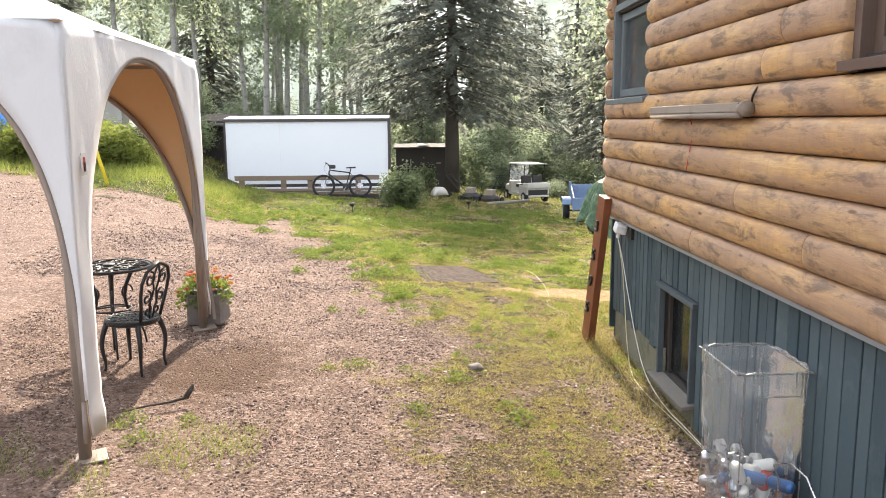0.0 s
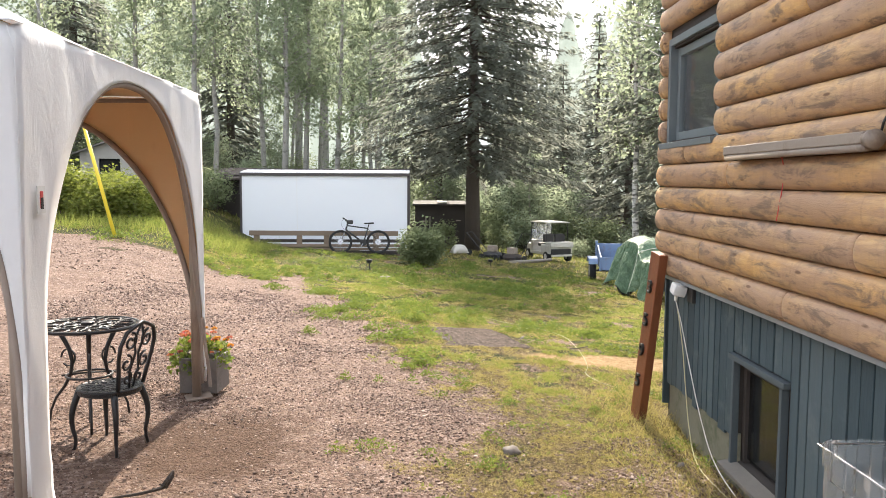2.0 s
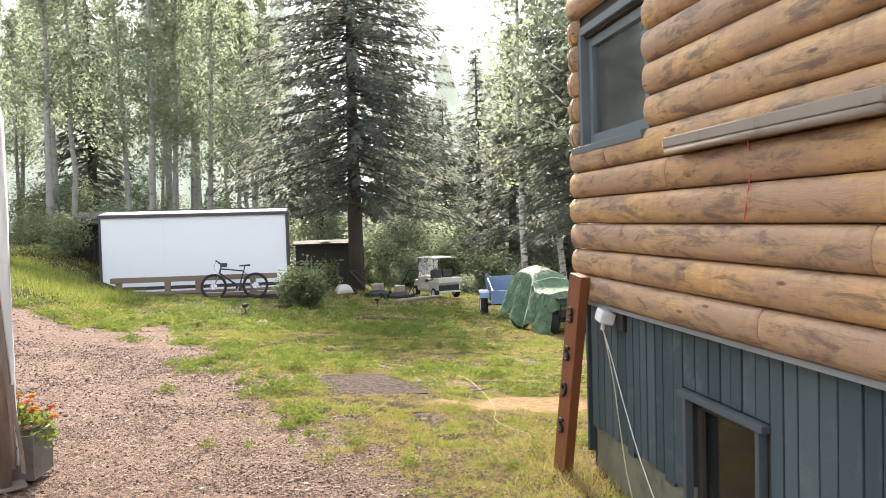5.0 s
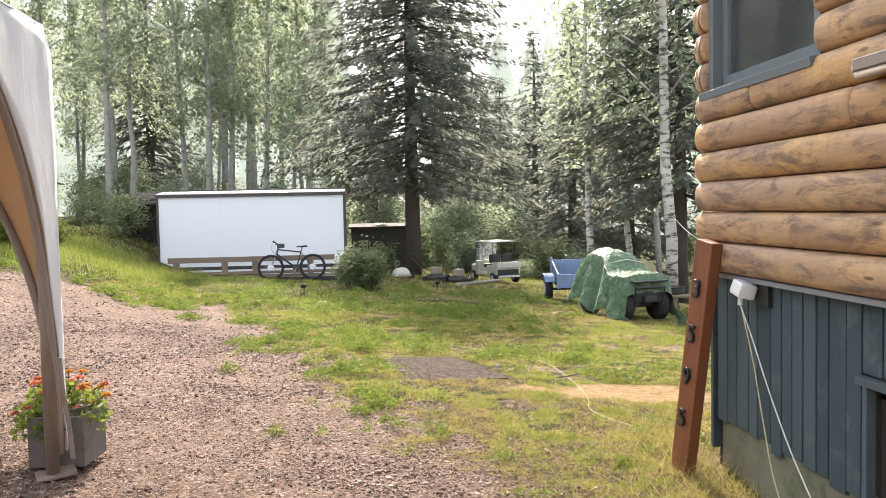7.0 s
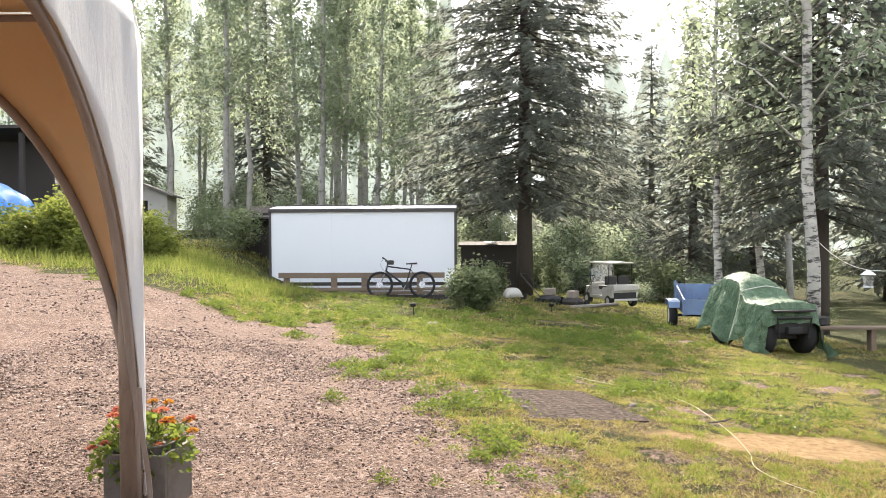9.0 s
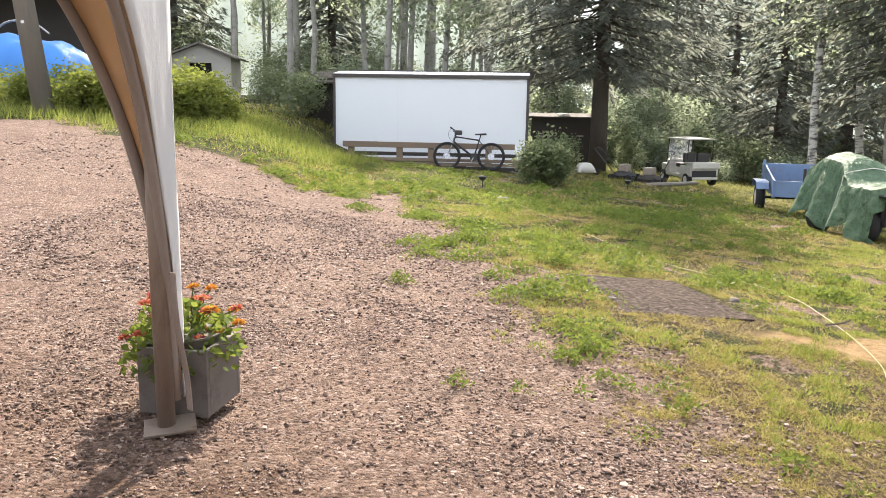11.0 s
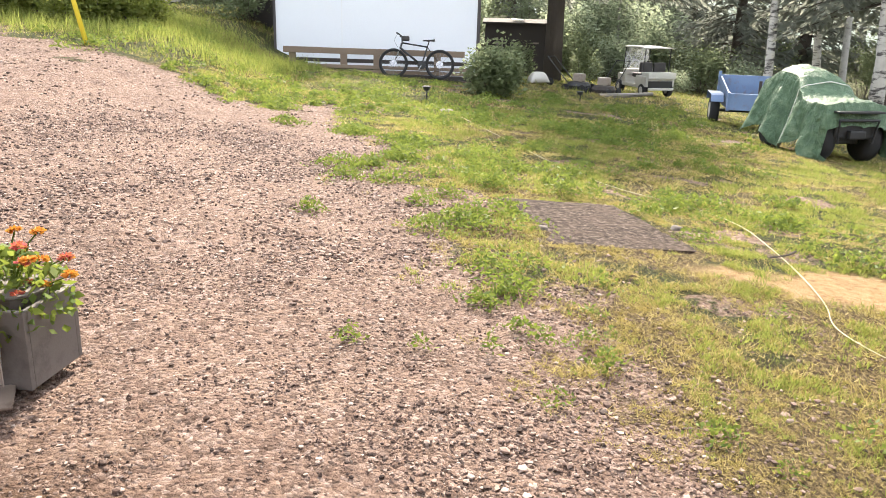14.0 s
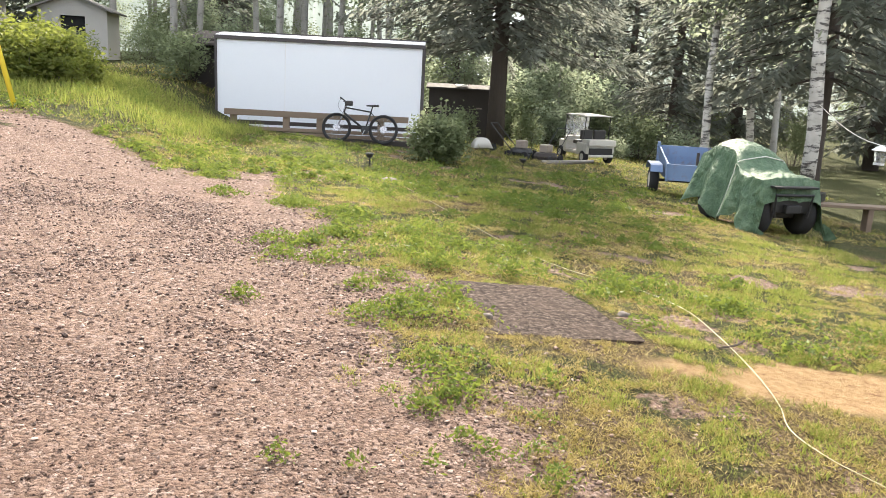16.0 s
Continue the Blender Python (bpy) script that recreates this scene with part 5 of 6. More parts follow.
# ---- blue trailer ----
def build_trailer():
    x, y = 4.90, 21.4
    t = thing("utility_trailer", pose(x, y, ground_z(x, y) + 0.01, 0, 0, -8), "small faded blue utility trailer behind the covered vehicle", "trailer")
    w, d = 1.1, 1.7
    part("bed", B((0, 0, 0.42, w, d, 0.05), bevel=0.006), M["blue_paint"], t)
    bm = bmesh.new()
    for sx in (-1, 1):
        sheet(lambda u, v: Vector((sx * (w / 2 + 0.015), -d / 2 + d * u, 0.40 + v * (0.30 + 0.26 * max(0.0, u - 0.1)))), 6, 1, 0.03, bm)
    part("side_board", bm, M["blue_paint"], t)
    part("end_board", B((0, -d / 2 + 0.016, 0.56, w - 0.02, 0.03, 0.3), bevel=0.004), M["blue_paint"], t)
    part("head_board", B((0, d / 2 - 0.016, 0.68, w - 0.02, 0.03, 0.52), bevel=0.004), M["blue_paint"], t)
    part("corner_post", B((-w / 2 - 0.02, d / 2 - 0.03, 0.7, 0.06, 0.06, 0.62), bevel=0.005), M["blue_paint"], t)
    part("corner_post", B((-w / 2 - 0.02, -d / 2 + 0.03, 0.55, 0.06, 0.06, 0.34), bevel=0.005), M["blue_paint"], t)
    part("stake", B((-0.02, -d / 2 + 0.1, 0.72, 0.05, 0.05, 0.46)), M["dark_wood"], t)
    part("tie_rail", tube([(w / 2, -d / 2, 0.8), (w / 2, d / 2, 0.8)], 0.012, 6), M["black_paint"], t)
    part("axle", tube([(-0.72, 0, 0.3), (0.72, 0, 0.3)], 0.03, 8), M["black_paint"], t)
    part("drawbar", tube([(0, -d / 2, 0.38), (0, -d / 2 - 0.9, 0.36)], 0.03, 8), M["black_paint"], t)
    for sx in (-1, 1):
        wh = part("wheel", lathe([(0.06, -0.08), (0.26, -0.085), (0.29, -0.05), (0.29, 0.05), (0.26, 0.085), (0.06, 0.08)], 24), M["rubber"], t, "black tyre", True)
        wh.matrix_local = pose(sx * 0.72, 0, 0.3, 0, 90, 0)
        part("rim", lathe([(0.03, -0.087), (0.15, -0.084), (0.15, 0.084), (0.03, 0.087)], 14), M["cart_white"], wh)
        part("fender", sheet(lambda u, v: Vector((sx * (0.6 + 0.24 * v), -0.4 + 0.8 * u, 0.50 + 0.15 * min(1.0, 3.2 * math.sin(math.pi * u)))), 12, 1, 0.012), M["blue_paint"], t, "pale blue fender")


build_trailer()


# ---- quad bike under a green tarp ----
def build_quad():
    x, y = 4.62, 17.25
    q = thing("covered_quad", pose(x, y, ground_z(x, y) + 0.0, 0, 0, 12), "quad bike under a creased green tarp", "quad bike")
    q.scale = (0.87, 0.87, 1.0)
    for sx in (-1, 1):
        for yy, r in ((-0.66, 0.31), (0.72, 0.31)):
            w = part("wheel", lathe([(0.05, -0.12), (r - 0.04, -0.13), (r, -0.07), (r, 0.07), (r - 0.04, 0.13), (0.05, 0.12)], 26), M["rubber"], q, "black knobbly tyre", True)
            w.matrix_local = pose(sx * 0.41, yy, r, 0, 90, 0)
            part("rim", lathe([(0.02, -0.122), (0.15, -0.121), (0.15, 0.121), (0.02, 0.122)], 14), M["black_paint"], w)
    part("chassis", B((0, 0, 0.36, 0.5, 1.5, 0.22), (0, -0.85, 0.5, 0.72, 0.24, 0.3), bevel=0.03), M["black_paint"], q, "black chassis")
    g = part("front_guard", tube([(-0.3, -1.0, 0.3), (-0.34, -1.04, 0.62), (0.34, -1.04, 0.62), (0.3, -1.0, 0.3)], 0.022, 8), M["black_paint"], q)
    part("winch", B((0, -1.0, 0.42, 0.28, 0.12, 0.12), bevel=0.02), M["black_paint"], g)
    part("front_rack", B((0.0, -0.9, 0.73, 0.8, 0.36, 0.03), bevel=0.01), M["black_paint"], q)

    def tarp(u, v):
        # u along the vehicle (front to back), v across it
        py = -1.02 + 2.2 * u
        top = 0.84 + 0.03 * math.sin(u * 9)
        top += 0.36 * step(0.28, 0.6, u) * (1 - 0.5 * step(0.78, 1.0, u))
        half = 0.52 - 0.14 * step(0.35, 0.6, u) + 0.05 * step(0.8, 1.0, u)
        a = (v - 0.5) * 2
        s = abs(a)
        side = 1 if a > 0 else -1
        flat = 0.48
        if s < flat:
            px = side * half * s / flat
            pz = top - 0.05 * (s / flat) ** 3 + 0.05 * (1 - s / flat) * step(0.4, 0.6, u)
        else:
            f = (s - flat) / (1 - flat)
            hang = 0.2 + 0.14 * math.sin(u * 11 + side) + 0.12 * noise.noise(Vector((u * 7, side * 3.0, 0.5)))
            if side > 0:
                hang -= 0.3 * math.exp(-((u - 0.04) / 0.16) ** 2)
            if side < 0:
                hang -= 0.3 * math.exp(-((u - 0.08) / 0.14) ** 2)
            low = max(0.04, hang)
            px = side * (half + (0.17 + 0.12 * step(0.4, 0.6, u) + 0.1 * math.sin(u * 23 + side * 2) * f) * f)
            pz = top - 0.05 - (top - 0.05 - low) * f
        if u < 0.06 and s < 0.9:
            pz -= 0.3 * (1 - u / 0.06)
        fold = abs(noise.noise(Vector((px * 3.1, py * 3.1, pz * 2.2)))) + 0.5 * abs(noise.noise(Vector((px * 7, py * 7, pz * 5))))
        wr = 0.06 * (0.3 - fold) + 0.015 * noise.noise(Vector((px * 16, py * 16, pz * 12)))
        return Vector((px + wr, py + wr * 0.6, pz + wr * 0.8))
    tp = part("tarp", sheet(tarp, 84, 80, 0.004), M["tarp"], q, "creased green plastic tarp")
    part("strap", tube([tuple(tarp(0.46, v / 24) + Vector((0, 0, 0.012))) for v in range(25)], 0.008, 5), M["cord"], tp, "pale rope over the tarp")


build_quad()


# ---- plank bench, lantern, machines at the foot of the spruce ----
def build_bench():
    b = thing("plank_bench", pose(7.1, 18.6, ground_z(7.1, 18.6), 0, 0, -4), "long weathered plank bench on short posts", "bench")
    part("seat", B((0, 0, 0.42, 2.2, 0.28, 0.05), bevel=0.008), M["lumber"], b)
    for x in (-0.95, 0.0, 0.95):
        part("leg", B((x, 0, 0.2, 0.09, 0.22, 0.4), bevel=0.008), M["lumber"], b)
    p = thing("fire_pan", pose(6.15, 18.9, ground_z(6.15, 18.9) + 0.0), "dark rusty pan on a stump beside the bench", "pan")
    part("stump", lathe([(0.2, 0), (0.19, 0.4), (0.0, 0.4)], 14), M["bark"], p)
    part("pan", lathe([(0.26, 0.405), (0.3, 0.43), (0.3, 0.55), (0.27, 0.55)], 18), M["iron"], p)
    l = thing("lantern", pose(6.25, 17.0, 0.02), "small white lantern hanging from a cord by the birches", "lantern")
    part("cap", lathe([(0.13, 0.18), (0.05, 0.24), (0.015, 0.26)], 8), M["plastic_white"], l)
    part("glass", lathe([(0.07, 0.0), (0.095, 0.17), (0.02, 0.175)], 8), M["windshield"], l)
    part("base", lathe([(0.08, -0.03), (0.08, 0.0), (0.02, 0.0)], 8), M["plastic_white"], l)
    part("cord", tube(smooth_line([(0.5, 3.3, 0.75), (0.0, 0.0, 0.255), (1.6, -0.9, 0.5)], 8), 0.007, 5), M["cord"], l)
    part("hook_post", tube([(1.6, -0.9, -1.45), (1.6, -0.9, 0.55)], 0.04, 8), M["pole_wood"], l)


build_bench()


def build_mower(x, y, rz, label, body):
    m = thing("lawn_mower", pose(x, y, ground_z(x, y), 0, 0, rz), label, "mower", "old machines")
    part("deck", lathe([(0.3, 0.08), (0.32, 0.16), (0.26, 0.24), (0.1, 0.27)], 16), body, m)
    part("engine", B((0, 0, 0.36, 0.26, 0.26, 0.2), bevel=0.03), M["fixture"], m, "pale engine cover")
    for sx in (-1, 1):
        for sy in (-1, 1):
            w = part("wheel", lathe([(0.02, -0.03), (0.1, -0.03), (0.1, 0.03), (0.02, 0.03)], 14), M["rubber"], m)
            w.matrix_local = pose(sx * 0.3, sy * 0.24, 0.1, 0, 90, 0)
        part("handle", tube([(sx * 0.2, 0.2, 0.2), (sx * 0.2, 0.85, 0.85)], 0.013, 6), M["black_paint"], m)
    part("handle", tube([(-0.2, 0.85, 0.85), (0.2, 0.85, 0.85)], 0.013, 6), M["black_paint"], m)


build_mower(2.0, 26.6, 60, "old push mower with pale engine by the spruce", M["black_paint"])
build_mower(2.6, 26.2, -40, "old dark push mower beside scrap wood", M["dark_wood"])
hp = thing("white_barrow", pose(0.95, 27.0, ground_z(0.95, 27.0), 0, 0, 20) @ Matrix.Scale(0.7, 4), "overturned white wheelbarrow tub among weeds", "wheelbarrow")
part("tub", sheet(lambda u, v: Vector(((u - 0.5) * 0.8, (v - 0.5) * 0.55, 0.12 + 0.38 * (1 - (2 * u - 1) ** 4) * (1 - (2 * v - 1) ** 4))), 12, 12, 0.01), M["cart_white"], hp, smooth=True)
part("wheel", tube([(0.5, -0.03, 0.14), (0.5, 0.03, 0.14)], 0.14, 14), M["rubber"], hp)
part("handle", tube([(-0.9, -0.22, 0.06), (0.45, -0.1, 0.14)], 0.016, 6), M["lumber"], hp)
lg = thing("scrap_log", pose(3.1, 25.8, ground_z(3.1, 25.8) + 0.07, 0, 0, 15), "weathered log lying on the grass", "log")
part("log", tube([(-0.7, 0, 0), (0, 0.05, 0.02), (0.75, 0, 0.07)], [0.07, 0.06, 0.04], 8), M["pole_wood"], lg)
# ---- trees and shrubs ----
def aspen(seed, h, bare=0.32, n_leaf=5600, spread=1.9, lean=0.3, leaf=0.085, bark=None):
    """A slim pale-barked tree: tapered trunk with limbs, and a loose crown of leaves."""
    rng = np.random.default_rng(seed)
    bend = rng.uniform(-lean, lean, 2)
    pts = [Vector((bend[0] * (k / 9) ** 1.5 + rng.normal() * 0.03, bend[1] * (k / 9) ** 1.5 + rng.normal() * 0.03, h * k / 9)) for k in range(10)]
    r0 = 0.0095 * h
    bm = tube(pts, [r0 * (1 - 0.88 * k / 9) for k in range(10)], 8)
    tips = []
    n_limb = 34
    for k in range(n_limb):
        f = bare + (0.97 - bare) * (k + rng.random()) / n_limb
        i = min(8, int(f * 9))
        base = pts[i].lerp(pts[i + 1], f * 9 - i)
        a = k * 2.4 + rng.normal() * 0.4
        ln = spread * (1.15 - 0.85 * abs(f - bare - 0.2)) * rng.uniform(0.55, 1.1) * (1.25 - f)
        up = rng.uniform(0.25, 0.8) * ln
        end = base + Vector((math.cos(a) * ln, math.sin(a) * ln, up))
        mid = base.lerp(end, 0.5) + Vector((0, 0, 0.1 * ln))
        tube([base, mid, end], [r0 * 0.26 * (1.1 - f), r0 * 0.15, 0.006], 5, bm)
        tips.append((base, mid, end, ln))
    tr = mesh_of(bm, "trunk", bark or M["aspen_bark"], True)
    c = []
    per = n_leaf // n_limb
    for base, mid, end, ln in tips:
        t = rng.beta(2.2, 1.2, per)
        b, m, e = (np.array(v) for v in (base, mid, end))
        p = b * ((1 - t) ** 2)[:, None] + m * (2 * t * (1 - t))[:, None] + e * (t ** 2)[:, None]
        c.append(p + rng.normal(size=(per, 3)) * np.array((0.30, 0.30, 0.24)) * (0.45 + 0.4 * ln))
    c = np.concatenate(c)
    al = unit(rng, len(c)) * leaf * rng.uniform(0.6, 1.25, (len(c), 1))
    ac = np.cross(al, unit(rng, len(c))) * 0.8
    return tr, leaves("crown", c, al, ac, M["aspen_leaf"])


def spruce(seed, h, r, bare=0.14, whorls=38, thin=1.0, trunk_r=0.02, fine=1.0, full=0.75):
    """A spruce: straight trunk, whorls of drooping boughs hung with short needled twigs."""
    rng = np.random.default_rng(seed)
    bm = tube([(0, 0, h * k / 6) for k in range(7)], [trunk_r * h * (1 - 0.95 * k / 6) for k in range(7)], 10)
    cs, als, acs = [], [], []
    for w in range(whorls):
        f = bare + (1 - bare) * (w + rng.uniform(-0.3, 0.3)) / whorls
        reach = r * (1 - (f - bare) / (1 - bare)) ** full * (1.0 if f > bare + 0.1 else 0.75 + 2.5 * (f - bare)) + 0.12
        n = 8 if f < 0.7 else 6
        for k in range(n):
            if rng.random() < 0.08:
                continue
            a = k * math.tau / n + w * 0.9 + rng.normal() * 0.25
            ln = reach * rng.uniform(0.6, 1.15)
            drop = rng.uniform(0.22, 0.42) * ln * (1.0 if f < 0.75 else -0.4)
            d = np.array((math.cos(a), math.sin(a), 0.0))
            sd = np.array((-math.sin(a), math.cos(a), 0.0))
            z0 = f * h
            tube([(0, 0, z0), tuple(d * ln * 0.5 + (0, 0, z0 - drop * 0.35)), tuple(d * ln + (0, 0, z0 - drop * 0.8))], [0.03, 0.018, 0.006], 4, bm)
            m = max(10, int(28 * ln * thin))
            t = np.sqrt(rng.uniform(0.03, 1.0, m))
            p = d * (ln * t)[:, None] + np.stack([np.zeros(m), np.zeros(m), z0 - drop * (t ** 1.2) * 0.8 + 0.16 * ln * np.maximum(0, t - 0.7) + rng.normal(size=m) * 0.09], 1)
            side = rng.choice((-1, 1), m)[:, None]
            hang = rng.uniform(0.1, 0.75, (m, 1))
            v = d * rng.uniform(0.3, 0.9, (m, 1)) + sd * side * rng.uniform(0.35, 1.0, (m, 1)) - np.array((0, 0, 1)) * hang
            v /= np.linalg.norm(v, axis=1, keepdims=True)
            size = fine * rng.uniform(0.13, 0.27, (m, 1)) * (0.75 + 0.25 * min(1.6, ln)) * (1.15 - 0.45 * t[:, None])
            cs.append(p + v * size * 0.8)
            als.append(v * size)
            acs.append(np.cross(v, unit(rng, m)) * size * 0.34)
    c, al, ac = (np.concatenate(q) for q in (cs, als, acs))
    return mesh_of(bm, "trunk", M["bark"], True), leaves("crown", c, al, ac, M["spruce_needle"])


def shrub(seed, rx, ry, h, n, leaf, mat, lumps=9):
    """A bush: several stems, and leaves thick on the outside of uneven lumps."""
    rng = np.random.default_rng(seed)
    bm = bmesh.new()
    c = []
    for k in range(lumps):
        a, q = rng.uniform(0, math.tau), math.sqrt(rng.random()) * 0.7
        top = rng.uniform(0.45, 0.9) * h * (1.05 - 0.4 * q)
        p = np.array((math.cos(a) * q * rx, math.sin(a) * q * ry, top * 0.75))
        tube([(p[0] * 0.3, p[1] * 0.3, -0.1), (p[0] * 0.7, p[1] * 0.7, top * 0.4), tuple(p)], [0.018, 0.012, 0.005], 5, bm)
        rad = np.array((rx * 0.42, ry * 0.42, h * 0.3)) * rng.uniform(0.6, 1.25)
        m = n // lumps
        s = unit(rng, m) * (rng.uniform(0.3, 1.15, (m, 1)) ** 0.5) * rng.uniform(0.85, 1.35, (m, 1)) ** 1.4
        c.append(p + s * rad)
    c = np.concatenate(c)
    c = c[c[:, 2] > 0.02]
    al = unit(rng, len(c))
    al[:, 2] = np.abs(al[:, 2]) * 0.7 - 0.1
    al *= leaf * rng.uniform(0.6, 1.3, (len(c), 1))
    ac = np.cross(al, unit(rng, len(c))) * 0.75
    return mesh_of(bm, "stem", M["bark"]), leaves("leaf_mass", c, al, ac, mat)


def plant(name, meshes, x, y, rz=0.0, s=1.0, label="", category="tree", group="", names=("trunk", "crown"), sink=0.12, tilt=0.0, sz=None):
    t = thing(name, pose(x, y, ground_z(x, y) - sink * (s if category == "tree" else 0.3), 0, tilt, rz), label, category, group)
    t.scale = (s, s, sz or s)
    for nm, me in zip(names, meshes):
        part(nm, me, None, t)
    return t


def build_trees():
    rng = random.Random(21)
    big = spruce(3, 16.2, 4.9, bare=0.205, whorls=60, thin=1.15, trunk_r=0.019, fine=0.7, full=0.58)
    plant("spruce_tree", big, 1.6, 31.2, 10, label="tall dark spruce with drooping boughs on a bare trunk", group="spruces")
    sp2 = spruce(11, 15.0, 3.0, bare=0.08, whorls=40, thin=0.7)
    sp3 = spruce(17, 12.0, 2.3, bare=0.05, whorls=36, thin=0.75)
    near = spruce(23, 14.5, 3.2, bare=0.2, whorls=36, thin=1.7, trunk_r=0.0135, fine=0.66)
    plant("spruce_tree", near, 7.95, 22.7, 40, 1.0, "dark spruce with low hanging boughs beside the birches", group="spruces")
    for x, y, me, s in ((9.2, 38.0, sp2, 0.82), (12.5, 40.0, sp2, 0.95), (7.4, 46.0, sp3, 0.85), (17.5, 38.0, sp2, 1.1), (22.0, 34.0, sp2, 1.2), (10.6, 52.0, sp3, 1.2),
                        (8.6, 61.0, sp3, 1.1), (7.9, 66.0, sp3, 1.25), (-24.0, 34.0, sp2, 1.1), (-19.5, 46.0, sp2, 1.15), (-28.0, 42.0, sp2, 1.2), (-12.0, 50.0, sp3, 1.3), (4.2, 49.0, sp3, 1.15), (0.6, 52.0, sp3, 1.1), (-34, 30, sp2, 1.0), (-31, 22, sp3, 1.2)):
        plant("spruce_tree", me, x, y, rng.uniform(0, 360), s, "slender dark spruce in the woods", group="spruces")
    kinds = [aspen(31, 16.5), aspen(32, 15.0, 0.34, 5000, 1.7), aspen(33, 17.5, 0.28, 6000, 2.0, 0.6), aspen(34, 14.0, 0.24, 5600, 2.1, 0.5)]
    label = "slim pale-trunked aspen with a loose green crown"
    # trunks that stand out behind the box body and by the covered vehicle
    for x, y, k, s, tl in ((-10.2, 36.0, 0, 1.0, 0.5), (-9.6, 37.5, 1, 0.95, 0.3), (-6.35, 36.5, 2, 0.95, 0.8), (-5.7, 37.5, 0, 0.95, 1.2), (-4.2, 36.0, 3, 1.05, 4.5), (-13.5, 39.0, 1, 1.1, -0.5), (-8.0, 40.0, 3, 1.05, 0.0),
                           (-3.0, 41.0, 1, 0.9, 1.0), (-15.5, 44.0, 2, 1.0, 0.5), (-11.8, 42.5, 0, 1.1, -1.0), (-7.0, 44.0, 1, 1.1, 0.6), (-17.5, 38.0, 3, 1.05, 0), (-2.0, 45.0, 0, 0.8, 0.3)):
        plant("aspen_tree", kinds[k], x, y, rng.uniform(0, 360) if tl == 0 else rng.uniform(-20, 20), s, label, group="aspens", tilt=tl)
    for i in range(24):
        y = rng.uniform(42, 66)
        az = rng.uniform(-34, -2.6) if i < 19 else rng.uniform(14, 34)
        x = math.tan(radians(az)) * (y - 3)
        plant("aspen_tree", kinds[i % 4], x, y, rng.uniform(0, 360), rng.uniform(0.85, 1.2), label, group="aspens", tilt=rng.uniform(-2, 2))
    birch_a = aspen(41, 13.5, 0.25, 5200, 2.2, 0.1, 0.07, M["birch"])
    birch_b = aspen(42, 11.5, 0.3, 3600, 1.8, 0.25, 0.07, M["birch"])
    plant("birch_tree", birch_a, 6.75, 20.3, 200, 1.12, "white-barked birch with black scars by the plank bench", group="birches", tilt=2.0)
    plant("birch_tree", birch_b, 5.75, 23.5, 100, 1.0, "thin grey birch behind the covered vehicle", group="birches")
    plant("birch_tree", birch_b, 7.3, 24.5, 200, 0.95, "thin grey birch leaning behind the covered vehicle", group="birches", tilt=5.0)
    plant("birch_tree", kinds[3], 10.5, 31.0, 10, 0.9, "pale birch at the edge of the woods", group="birches")
    plant("aspen_tree", kinds[1], 5.0, 41.0, 10, 0.5, "young aspen behind the golf cart", group="aspens")
    # unseen trees added behind the walk, road and house to close in the light
    for i in range(16):
        a = radians(rng.uniform(100, 300))
        d = rng.uniform(26, 44)
        plant("aspen_tree" if i % 2 else "spruce_tree", kinds[i % 4] if i % 2 else sp2, -math.sin(a) * d * -1.0, math.cos(a) * d, rng.uniform(0, 360), 1.0, "unseen tree added round the yard to close in the light", group="trees round the yard")

    leafy = ("stem", "leaf_mass")
    bank = [shrub(51, 1.0, 0.85, 1.5, 4600, 0.062, M["shrub_leaf"], 16), shrub(52, 0.85, 0.8, 1.35, 3800, 0.06, M["shrub_leaf"], 14), shrub(53, 1.1, 0.9, 1.7, 5000, 0.066, M["shrub_leaf"], 18)]
    for x, y, k, s in ((-7.0, 21.6, 1, 0.95), (-7.7, 21.4, 0, 1.0), (-8.6, 21.2, 2, 0.95), (-10.0, 21.9, 0, 0.95), (-11.3, 22.3, 1, 1.1), (-12.6, 22.6, 2, 1.0), (-8.0, 23.0, 0, 1.0), (-7.9, 22.4, 2, 0.9), (-9.3, 22.4, 2, 1.0), (-7.9, 20.7, 1, 0.8), (-9.4, 20.9, 1, 0.9), (-10.7, 21.0, 2, 0.8), (-11.9, 21.3, 0, 0.9), (-13.7, 21.6, 1, 1.0), (-7.2, 22.0, 1, 0.7), (-15.5, 22.5, 1, 1.0), (-17.2, 23.5, 2, 1.0)):
        plant("bush", bank[k], x, y - 1.3, rng.uniform(0, 360), s * (0.84 if x > -10.5 else 0.66), "yellow-green leafy bush on the grassy bank", "bush", "bushes on the bank", leafy)
    plant("lilac_bush", shrub(61, 0.62, 0.6, 1.12, 5200, 0.045, M["dark_shrub_leaf"], 11), -0.1, 21.4, 0, 1.15, "round dark green bush in the lawn", "bush", "", leafy)
    plant("sapling", shrub(62, 0.5, 0.5, 1.5, 1500, 0.055, M["dark_shrub_leaf"], 8), 2.5, 30.0, 0, 1.0, "leafy sapling at the foot of the spruce", "bush", "", leafy)
    plant("sapling", shrub(66, 0.4, 0.4, 1.6, 900, 0.055, M["dark_shrub_leaf"], 8), 0.6, 29.0, 0, 1.0, "leafy sapling in front of the black shed", "bush", "", leafy)
    under = [shrub(71, 1.8, 1.6, 4.6, 4600, 0.085, M["dark_shrub_leaf"], 12), shrub(72, 1.5, 1.5, 2.4, 3200, 0.08, M["dark_shrub_leaf"], 10), shrub(73, 1.5, 1.5, 6.0, 4600, 0.08, M["aspen_leaf"], 14)]
